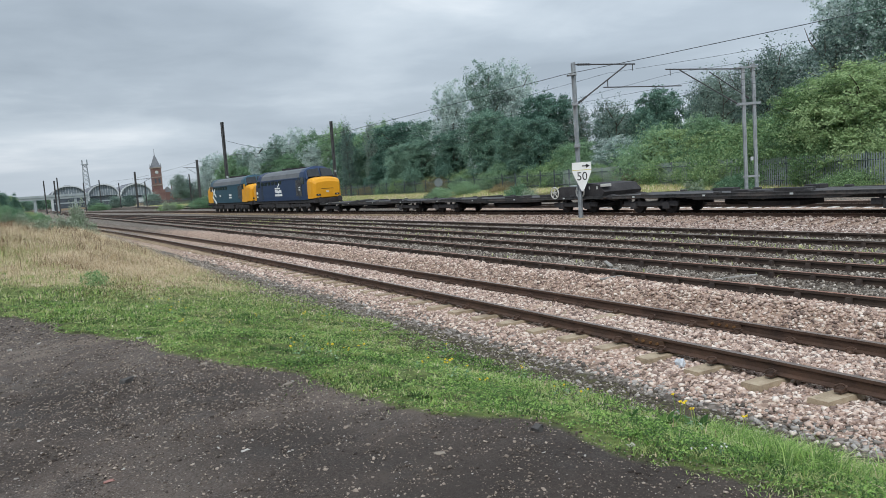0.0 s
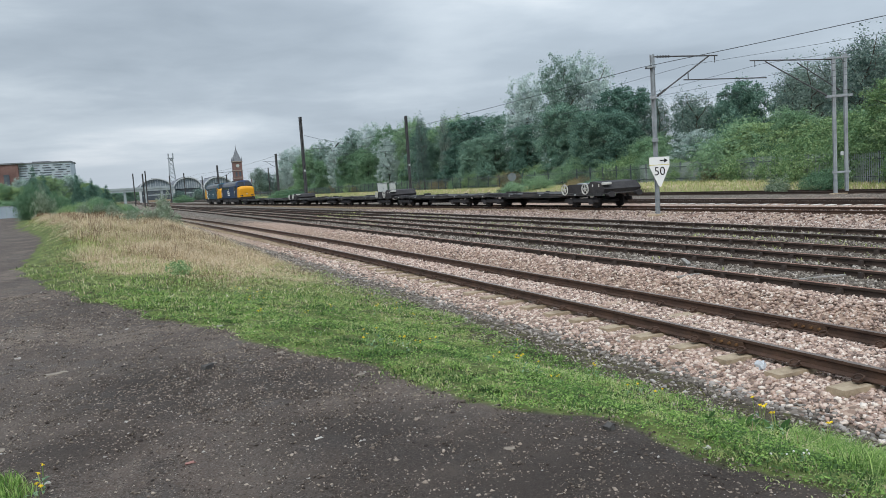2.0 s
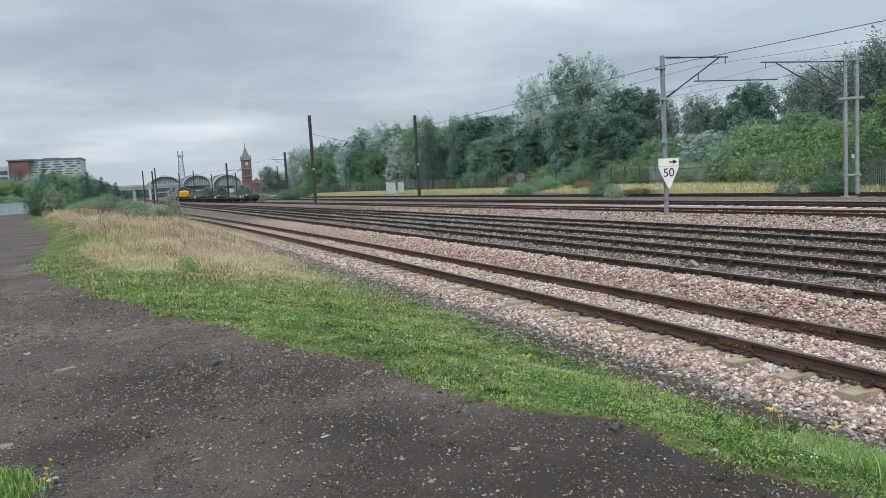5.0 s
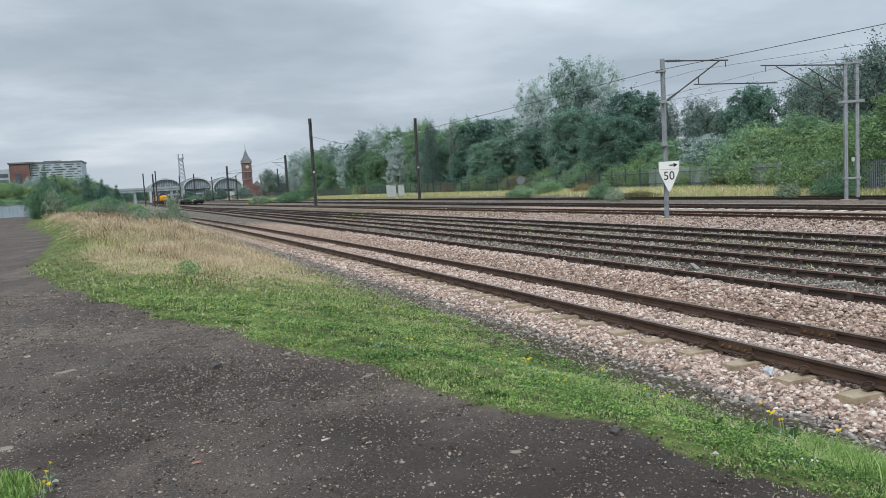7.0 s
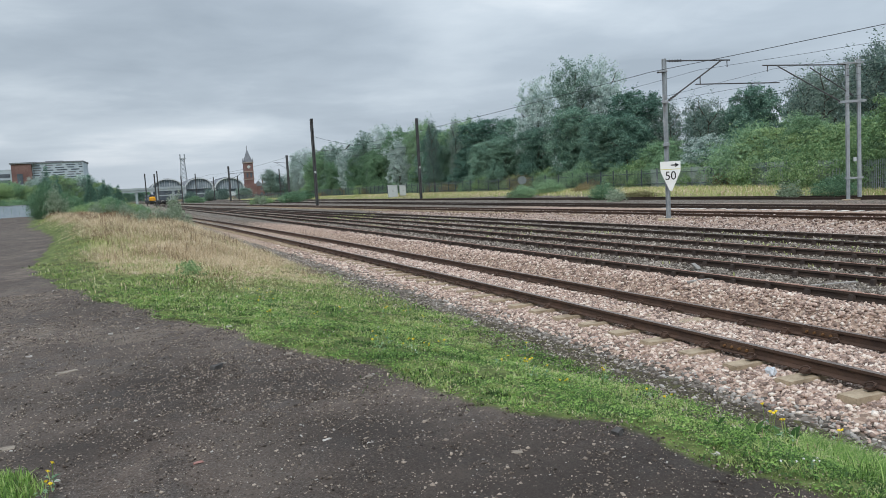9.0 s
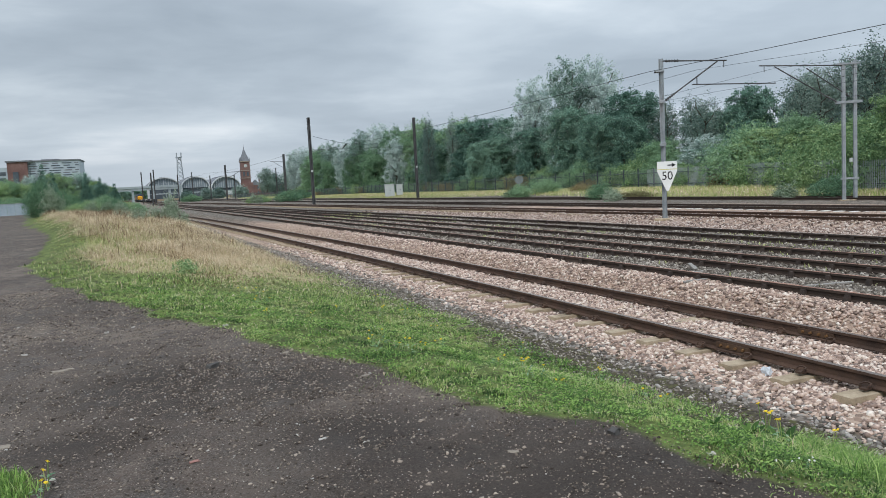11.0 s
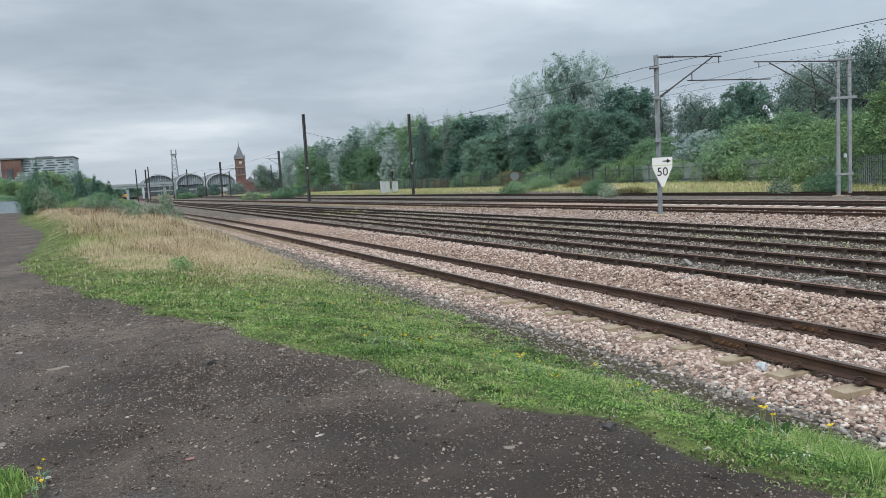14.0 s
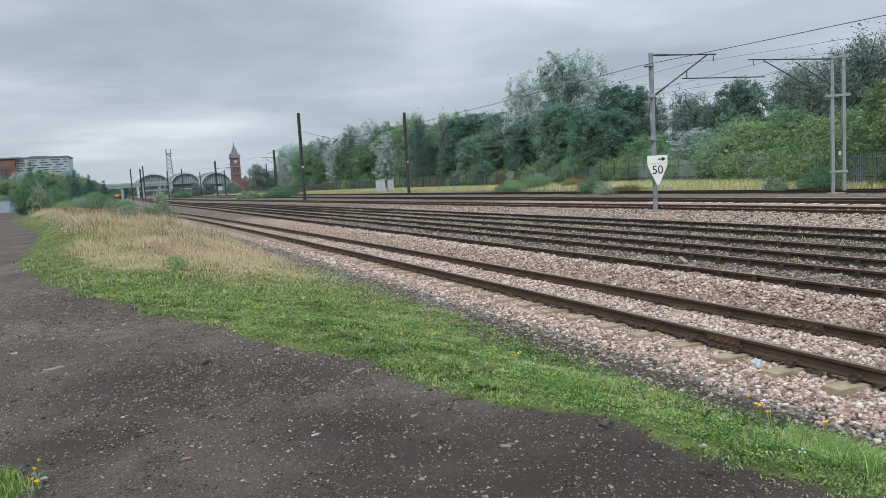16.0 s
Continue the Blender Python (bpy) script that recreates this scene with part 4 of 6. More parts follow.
def twin_mast():
    z = float(ground_z(34.8, 28.0))
    root = thing("twin_mast", "pair of galvanised overhead line columns joined by cross plates", "mast", pose(34.77, 28.0, z, 0, 0, -33))
    # the two columns stand apart along the local x axis, across the line of sight
    for x in (-0.25, 0.30):
        part("column", h_section(0.15, 0.18, -0.3, 7.1 if x < 0 else 7.2), GALV, root, at=pose(x, 0, 0))
        part("footing", box(x - 0.24, x + 0.24, -0.25, 0.25, -0.3, 0.05, 0.02), CONCRETE, root)
    part("cross_plate", box(-0.62, 0.62, -0.14, -0.10, 5.02, 5.14), GALV, root)
    part("cross_plate", box(-0.62, 0.62, 0.10, 0.14, 5.02, 5.14), GALV, root)
    part("cap_plate", box(-0.6, 0.5, -0.13, 0.13, 6.98, 7.06), GALV, root)
    part("cross_plate", box(-0.45, 0.45, -0.14, -0.11, 1.1, 1.2), GALV, root)
    part("switch_box", box(-0.02, 0.12, -0.18, -0.06, 2.0, 2.2, 0.01), CABINET, root)
    part("top_tube", tube((-0.3, -0.05, 6.95), (-4.35, -0.05, 7.25), 0.034), DARKSTEEL, root, "thin horizontal bracket tube")
    part("strut", tube((-0.55, -0.05, 5.08), (-3.6, -0.05, 7.15), 0.034), DARKSTEEL, root, "slanting bracket tube")
    part("strut", tube((0.0, 0.05, 5.4), (-2.0, 0.05, 6.95), 0.030), DARKSTEEL, root)
    insulator(root, (-0.6, -0.05, 5.12), (-1.05, -0.05, 5.42))
    insulator(root, (0.05, 0.05, 5.36), (-0.3, 0.05, 5.65))
    part("hanger", tube((-4.1, -0.05, 6.9), (-4.1, -0.05, 7.25), 0.02), DARKSTEEL, root)


def far_mast(x, y, top, w=0.38, lean=0.0, arm=0.0, az=0.0):
    z = float(ground_z(x, y))
    root = thing("headspan_mast", "tall dark weathered steel overhead line mast", "mast", pose(x, y, z, 0, lean, az), group="overhead line masts")
    part("column", h_section(w, w, -0.3, top - z, 0.06), DARKSTEEL, root)
    part("footing", box(-w, w, -w, w, -0.3, 0.1, 0.04), CONCRETE, root)
    if y < 120:
        part("number_plate", box(-0.12, 0.12, -w / 2 - 0.03, -w / 2, 4.2, 4.45), CABINET, root, "small white plate")
    if arm:
        part("arm", tube((0, 0, top - z - 2.2), (arm, 0, top - z - 2.0), 0.05), DARKSTEEL, root)
        part("strut", tube((0, 0, top - z - 4.2), (arm * 0.8, 0, top - z - 2.1), 0.05), DARKSTEEL, root)
    return root


def wire(name, pts, r=0.014, label="thin overhead wire above the tracks"):
    rings = [[Vector(p) + Vector((r * math.cos(a), 0, r * math.sin(a))) for a in (0.8, 2.37, 3.94, 5.5)] for p in pts]
    bm = loft(rings)
    tagged(part(name, bm, WIRE), label, "wire", "overhead wires")


def wires():
    spans = [-30, 26.7, 94, 160, 231, 310]
    for k, dx, zc, zw in ((5, 0.3, 5.55, 6.65), (6, -0.3, 5.55, 6.7), (5, -2.3, None, 6.55), (7, -1.5, 5.5, 6.6)):
        for zz, sag, r in ((zw, 0.75 if zc else 0.35, 0.008 if zc else 0.014), (zc, 0.0, 0.007)):
            if zz is None:
                continue
            pts = []
            for a, b in zip(spans, spans[1:]):
                for i in range(10):
                    y = a + (b - a) * i / 10
                    f = i / 10
                    pts.append((TRACK[k](y) + dx, y, zz - 4 * sag * f * (1 - f)))
            wire("overhead_wire", pts, r)
    # the headspan between the two tall masts
    for z0, z1 in ((9.0, 9.0), (7.2, 7.3), (6.4, 6.5)):
        a, b = Vector((21.9, 93.9, z0)), Vector((36.8, 96.1, z1))
        wire("span_wire", [a.lerp(b, i / 8) - Vector((0, 0, 1.3 * math.sin(math.pi * i / 8) if z0 > 8 else 0)) for i in range(9)], 0.02)


def span_insulator(a, b):
    a, b = Vector(a), Vector(b)
    root = thing("span_insulator", "dark ribbed insulator hanging in the span wires", "insulator", Matrix.Translation(a))
    part("rod", tube((0, 0, 0), b - a, 0.035, 6), DARKSTEEL, root)
    for k in range(4):
        p = (b - a) * (0.2 + 0.17 * k)
        part("shed", tube(p, p + (b - a) * 0.09, 0.11, 10, 0.07), DARKSTEEL, root)


signal_mast()
span_insulator((26.2, 94.5, 7.25), (26.9, 94.7, 9.0 - 1.05))
speed_sign()
twin_mast()
far_mast(21.9, 93.9, 11.2, 0.34)
far_mast(36.8, 96.1, 11.15, 0.32)
far_mast(28.1, 231.8, 10.7, 0.5, arm=5)
far_mast(44.5, 226, 13.0, 0.6, arm=-4)
for x, y, top in ((6.5, 205, 8.6), (8.4, 240, 10.5), (5.2, 250, 10.2), (22.0, 275, 10.2), (34.5, 262, 8.5), (30.5, 300, 9.4), (51, 275, 10.5), (16.0, 255, 9.0)):
    far_mast(x, y, top, 0.34)
wires()


def relay_cabinet(x, y, w, h):
    z = float(ground_z(x, y))
    root = thing("relay_cabinet", "pale grey steel lineside equipment cabinet", "cabinet", pose(x, y, z, 0, 0, -12), group="lineside cabinets")
    part("plinth", box(-w / 2 - 0.05, w / 2 + 0.05, -0.35, 0.35, -0.3, 0.12), CONCRETE, root)
    part("body", box(-w / 2, w / 2, -0.32, 0.32, 0.12, h - 0.1, 0.02), CABINET, root)
    part("lid", box(-w / 2 - 0.06, w / 2 + 0.06, -0.4, 0.4, h - 0.1, h, 0.02), CABINET, root)
    for s in (-1, 1):
        part("door", box(min(0, s) * w / 2 + 0.05 * (s > 0) + 0.02, max(0, s) * w / 2 - 0.05 * (s < 0) - 0.02, -0.345, -0.32, 0.22, h - 0.18, 0.008), CABINET, root)
        part("handle", box(s * 0.12 - 0.02, s * 0.12 + 0.02, -0.37, -0.345, h * 0.5, h * 0.5 + 0.15), DARKSTEEL, root)


DISC = mat("weathered_board_paint", [(0.12, 0.14, 0.14), (0.20, 0.225, 0.225)], 3, 20, 0.8, bump=0.05, stain=(0.08, 0.095, 0.09))


def round_board(x, y):
    root = thing("round_board", "pale grey round lineside board on a post", "sign", pose(x, y, float(ground_z(x, y)), 0, 0, -29))
    part("post", tube((0, 0.05, -0.2), (0, 0.05, 2.3), 0.04), GALV, root)
    part("disc", tube((0, -0.015, 1.85), (0, 0.015, 1.85), 0.45, 24), DISC, root, "dull grey disc")



round_board(38.6, 70.6)
relay_cabinet(39.4, 115.5, 1.5, 2.1)
relay_cabinet(41.2, 115.8, 0.95, 1.9)


# ---- far buildings ----
# brick is darkened and greyed in its colour to stand in for distance haze
BRICK = mat("red_brick", [(0.13, 0.075, 0.068), (0.18, 0.105, 0.095), (0.23, 0.145, 0.13)], 0.3, 4, 0.9, bump=0.1)
SLATE = mat("grey_slate", [(0.13, 0.14, 0.16), (0.22, 0.23, 0.25)], 0.4, 4, 0.8, bump=0.1)
CLADDING = mat("pale_cladding", [(0.33, 0.39, 0.44), (0.46, 0.52, 0.56)], 0.3, 3, 0.6, bump=0.02)
WINDOWS = mat("dark_window_glass", [(0.06, 0.075, 0.09), (0.12, 0.14, 0.16)], 0.3, 3, 0.15, bump=0)
ARCH = mat("pale_painted_iron", [(0.42, 0.45, 0.47), (0.56, 0.59, 0.6)], 0.3, 3, 0.6, bump=0.02)
ROOFGLASS = mat("train_shed_glazing", [(0.13, 0.165, 0.19), (0.23, 0.275, 0.31)], 0.2, 2, 0.35, bump=0)
DECK = mat("bridge_paint", [(0.26, 0.31, 0.33), (0.38, 0.42, 0.43)], 0.3, 3, 0.7, bump=0.02)


def train_shed():
    root = thing("station_train_shed", "Victorian station with three arched iron and glass roofs", "station", pose(0, 450, 0))
    for x0, x1, top, base in ((12.0, 29.3, 13.2, 7.5), (29.6, 45.6, 13.0, 6.6), (45.9, 63.0, 12.4, 5.6)):
        c, half = (x0 + x1) / 2, (x1 - x0) / 2
        n = 20
        arc = [(c - half * math.cos(math.pi * i / n), base + (top - base) * math.sin(math.pi * i / n)) for i in range(n + 1)]
        inner = [(c + (x - c) * 0.93, base + (z - base) * 0.90) for x, z in arc]
        shed = part("arch", prism(arc + inner[::-1], 2.0), ARCH, root, "pale curved iron arch")
        part("roof", prism([(c + (x - c) * 0.99, z - 0.1) for x, z in arc], 90, "y"), SLATE, shed, "long curved roof", pose(0, 3.0, 0))
        part("gable_glazing", prism(inner, 0.4), ROOFGLASS, shed, "glazed gable screen", pose(0, 1.4, 0))
        for i in range(1, 12):
            x = c - half * 0.9 + 1.8 * half * i / 12
            h = base + (top - base) * 0.88 * math.sqrt(max(0, 1 - ((x - c) / (half * 0.92)) ** 2))
            part("mullion", box(x - 0.09, x + 0.09, 1.2, 1.5, base, h), ARCH, shed)
        part("vent", box(c - 1.6, c + 1.6, 8, 60, top - 0.4, top + 0.3, 0.2), SLATE, shed, "ridge ventilator")
        for x in (x0 + 0.4, x1 - 0.4):
            part("pillar", box(x - 0.6, x + 0.6, 0.5, 2, 0, base + 0.2), ARCH, root)
        # a dark sheet fills the opening in place of the shade inside
        part("screen_wall", box(x0 + 1, x1 - 1, 2.4, 3, 0, base), WINDOWS, root, "dark sheet in place of the shaded opening under the roof")
    part("parapet", box(46.0, 64.5, 0, 0.5, 1.5, 4.2), ARCH, root)


def clock_tower():
    root = thing("clock_tower", "red brick station clock tower with a spire", "tower", pose(67.5, 462, 0))
    part("shaft", box(-2.6, 2.6, -2.6, 2.6, 0, 20.5, 0.1), BRICK, root)
    for z, w in ((4.0, 3.3), (10.5, 2.95), (15.0, 2.9), (20.3, 3.0)):
        part("string_course", box(-w, w, -w, w, z, z + 0.5), mat("buff_stone", [(0.25, 0.20, 0.17), (0.33, 0.28, 0.24)], 0.5, 5, 0.9), root)
    part("base", box(-3.6, 3.6, -3.6, 3.6, 0, 8.0, 0.1), BRICK, root)
    for s in (-1, 1):
        part("window", box(s * 1.1 - 0.5, s * 1.1 + 0.5, -2.75, -2.5, 11.8, 14.4), WINDOWS, root)
    bm = bmesh.new()
    bmesh.ops.create_circle(bm, cap_ends=True, segments=20, radius=0.95)
    part("clock_face", bm, CABINET, root, "white clock face", pose(0, -2.68, 18.0, 90, 0, 0))
    bm = bmesh.new()
    bmesh.ops.create_cone(bm, cap_ends=True, segments=4, radius1=3.7, radius2=0.25, depth=7.5)
    part("spire", bm, SLATE, root, "slate spire", pose(0, 0, 24.4, 0, 0, 45))
    for sx, sy in itertools.product((-1, 1), (-1, 1)):
        part("pinnacle", tube((sx * 2.5, sy * 2.5, 20.5), (sx * 2.5, sy * 2.5, 23.5), 0.5, 6, 0.05), SLATE, root)
    part("finial", tube((0, 0, 28), (0, 0, 31.4), 0.18, 6, 0.05), DARKSTEEL, root)


def lattice_tower():
    root = thing("lattice_tower", "thin grey lattice radio tower", "tower", pose(32.5, 490, 0))
    for sx, sy in itertools.product((-1, 1), (-1, 1)):
        part("leg", tube((sx * 2.4, sy * 2.4, 0), (sx * 1.1, sy * 1.1, 26), 0.22, 5), GALV, root)
    for i in range(10):
        z0, z1 = i * 2.6, i * 2.6 + 2.6
        w0, w1 = 2.4 - 1.3 * z0 / 26, 2.4 - 1.3 * z1 / 26
        for sy in (-1, 1):
            part("brace", tube((-w0, sy * w0, z0), (w1, sy * w1, z1), 0.13, 4), GALV, root)
            part("brace", tube((w0, sy * w0, z0), (-w1, sy * w1, z1), 0.13, 4), GALV, root)
    part("platform", box(-1.9, 1.9, -1.9, 1.9, 25.6, 26.0), GALV, root)
    for sx in (-1, 1):
        part("aerial", box(sx * 1.3 - 0.35, sx * 1.3 + 0.35, -1.6, -1.2, 26, 28.6), GALV, root)


def road_bridge():
    root = thing("footbridge", "long grey bridge deck across the tracks before the station", "bridge", pose(0, 420, 0))
    part("deck", box(-12, 28, 0, 4, 6.1, 7.4), DECK, root)
    part("parapet", box(-12, 28, -0.3, 0, 7.2, 8.3), DECK, root)
    for x in (-11, -4, 4, 14, 22, 27):
        part("pier", box(x - 0.6, x + 0.6, 0.5, 3.5, 0, 6.1), DECK, root)
    part("platform_canopy", box(13, 62, 14, 20, 3.6, 4.2), DECK, root)
    for x in range(15, 62, 6):
        part("canopy_post", box(x - 0.15, x + 0.15, 14.5, 14.8, 0, 3.6), DECK, root)
    part("platform", box(14, 62, 13, 24, 0, 1.2), CONCRETE, root)


def office_block():
    root = thing("office_block", "white and grey clad office block with a brick wing", "building", pose(-36, 430, 0, 0, 0, -3))
    part("wall", box(-7.4, 16, 0, 24, 0, 23.4), CLADDING, root, "pale striped cladding")
    for k in range(12):
        z = 8.6 + 1.22 * k
        rng = random.Random(k)
        x = -7.0
        while x < 15:
            w = rng.uniform(1.8, 5.2)
            part("window", box(x, min(x + w, 15.7), -0.15, 0.1, z, z + 0.5), WINDOWS if rng.random() < 0.3 else SLATE, root)
            x += w + rng.uniform(0.8, 2.4)
    part("roof", box(-7.8, 16.4, -0.4, 24.4, 23.4, 24.0), SLATE, root)
    part("plant_room", box(-2, 6, 6, 16, 24.0, 24.7), SLATE, root)
    part("brick_wing", box(-16.4, -7.4, -2, 20, 0, 23.4), BRICK, root, "red brick wing")
    part("glass_stair", box(-14, -11.5, -2.3, -2, 4, 18.5), WINDOWS, root)
    part("wing_roof", box(-17.0, -5, -2.6, 20, 23.4, 24.1), SLATE, root)
    part("glass_link", box(-40, -16.4, 0, 20, 0, 21.0), CLADDING, root)
    for k in range(5):
        part("window", box(-39, -17.5, -0.2, 0.1, 5 + 3 * k, 6.8 + 3 * k), WINDOWS, root)


def yard_wall():
    root = thing("yard_wall", "low pale blue-grey steel hoarding at the end of the yard", "wall", pose(-22, 152, 0), kind="structure")
    for i in range(12):
        part("panel", box(-8.0 + 1.2 * i, -6.84 + 1.2 * i, -0.05, 0.05, 0.2, 2.5), mat("hoarding_paint", [(0.28, 0.35, 0.40), (0.38, 0.45, 0.50)], 0.8, 6, 0.7, bump=0.03), root)
    part("coping", box(-8.1, 6.4, -0.1, 0.1, 2.5, 2.6), GALV, root)


def terraced_house(x, y, turn):
    root = thing("terraced_house", "brick terraced house with a dark slate roof and chimney", "house", pose(x, y, 0, 0, 0, turn), group="houses behind the station")
    part("wall", box(-3.2, 3.2, 0, 8, 0, 6.6), BRICK, root)
    part("roof", prism([(-3.3, 6.5), (3.3, 6.5), (3.3, 6.7), (0.3, 9.8), (-0.3, 9.8), (-3.3, 6.7)], 8.4), SLATE, root, at=pose(0, -0.2, 0))
    part("chimney", box(2.1, 2.9, 3, 4.4, 7.4, 11.0), BRICK, root)
    for wx in (-1.6, 1.6):
        for wz in (1.3, 4.1):
            window = part("window", box(wx - 0.5, wx + 0.5, -0.06, 0.05, wz, wz + 1.5), WINDOWS, root)
            part("sill", box(wx - 0.6, wx + 0.6, -0.14, 0.0, wz - 0.12, wz - 0.004), ARCH, window)


for k in range(4):
    terraced_house(76 + 6.45 * k, 482 + 3.0 * k, -10)
train_shed()
clock_tower()
lattice_tower()
road_bridge()
office_block()
yard_wall()
for x, y, h, w in ((57, 330, 12, 9), (63, 345, 10, 9), (70, 350, 9, 9), (40, 360, 4, 7), (33, 340, 4, 7), (24, 330, 3.5, 6), (46, 330, 4.5, 8)):
    m = pose(x, y, 0.1, 0, 0, rng_t.uniform(0, 360))
    root = thing("broadleaf_tree", "distant green tree beside the station approach", "tree", m)
    part("trunk", trunk_mesh(int(x), h, 0.2, h * 0.25), None, root)
    part("crown", crown_mesh("crown", LEAF_BIRCH, int(x), lobes_for(int(x), 9, w * 0.36, h * 0.2, h * 0.92, w * 0.2), 300, 34, 0.19, 0.55), None, root)


# ---- the train ----
BLUE = mat("dark_blue_loco_paint", [(0.010, 0.028, 0.078), (0.016, 0.040, 0.10)], 0.8, 12, 0.45, bump=0.03, stain=(0.022, 0.03, 0.055))
TEAL = mat("faded_teal_loco_paint", [(0.015, 0.055, 0.085), (0.022, 0.075, 0.11)], 0.8, 12, 0.45, bump=0.03, stain=(0.02, 0.04, 0.055))
LOCO_YELLOW = mat("warning_yellow_paint", [(0.64, 0.29, 0.012), (0.74, 0.35, 0.02)], 0.8, 12, 0.45, bump=0.03)
ROOFGREY = mat("dull_roof_paint", [(0.10, 0.11, 0.12), (0.17, 0.18, 0.19)], 0.7, 10, 0.7, bump=0.05)
UNDER = mat("sooty_underframe", [(0.024, 0.023, 0.025), (0.059, 0.056, 0.057)], 1.5, 14, 0.85, bump=0.1)
CABGLASS = mat("dark_cab_glass", [(0.02, 0.025, 0.03), (0.035, 0.04, 0.045)], 1, 5, 0.1, bump=0)
WAGON = mat("dirty_wagon_steel", [(0.024, 0.026, 0.028), (0.060, 0.060, 0.061), (0.113, 0.100, 0.092)], 1.2, 14, 0.8, bump=0.1)
PALEWHEEL = mat("white_handwheel_paint", [(0.42, 0.42, 0.39), (0.58, 0.58, 0.54)], 2, 20, 0.6, bump=0.03)
LAMPRED = mat("lamp_lens", [(0.5, 0.45, 0.38), (0.6, 0.55, 0.48)], 2, 20, 0.2, bump=0)


def axle_mesh(r):
    bm = bmesh.new()
    for s in (-0.75, 0.75):
        add_tube(bm, (0, s - 0.065, 0), (0, s + 0.065, 0), r, 20)
        add_tube(bm, (0, s + (0.065 if s < 0 else -0.09), 0), (0, s + (0.09 if s < 0 else -0.065), 0), r + 0.03, 20)
    add_tube(bm, (0, -0.8, 0), (0, 0.8, 0), 0.09, 8)
    me = bpy.data.meshes.new("wheelset")
    bm.to_mesh(me)
    bm.free()
    me.materials.append(UNDER)
    return me


LOCO_AXLE, WAGON_AXLE = axle_mesh(0.52), axle_mesh(0.31)
LOW = 0.72


def bogie(root, x, axles, gap, axle, r, wide):
    bm = bmesh.new()
    half = gap * (axles - 1) / 2 + r + 0.15
    for s in (-1, 1):
        add_box(bm, -half, half, s * wide - 0.07, s * wide + 0.07, r * 0.95, r * 0.95 + 0.28, 0.03)
        for i in range(axles):
            ax = (i - (axles - 1) / 2) * gap
            add_box(bm, ax - 0.17, ax + 0.17, s * wide - 0.13, s * wide + 0.13, r - 0.17, r + 0.2, 0.03)
            add_tube(bm, (ax + 0.27, s * wide, r + 0.05), (ax + 0.27, s * wide, r + 0.42), 0.07, 8)
            add_tube(bm, (ax - 0.27, s * wide, r + 0.05), (ax - 0.27, s * wide, r + 0.42), 0.07, 8)
    add_box(bm, -half * 0.5, half * 0.5, -wide, wide, r * 0.9, r * 0.9 + 0.25)
    b = part("bogie", bm, UNDER, root, at=pose(x, 0, 0))
    for i in range(axles):
        part("wheelset", axle, None, b, at=pose((i - (axles - 1) / 2) * gap, 0, r))


def section(x, w, z0, z1, crown, squash=1.0):
    """A body section at x: upright sides to z1, then a curved roof of the given rise."""
    pts = [(x, -w, z0), (x, -w, z0 + 0.5 * (z1 - z0)), (x, -w * 0.985, z1)]
    for i in range(1, 8):
        a = math.pi * i / 8
        pts.append((x, -w * 0.985 * math.cos(a), z1 + crown * math.sin(a) ** 0.8))
    return pts + [(x, w * 0.985, z1), (x, w, z0 + 0.5 * (z1 - z0)), (x, w, z0)]


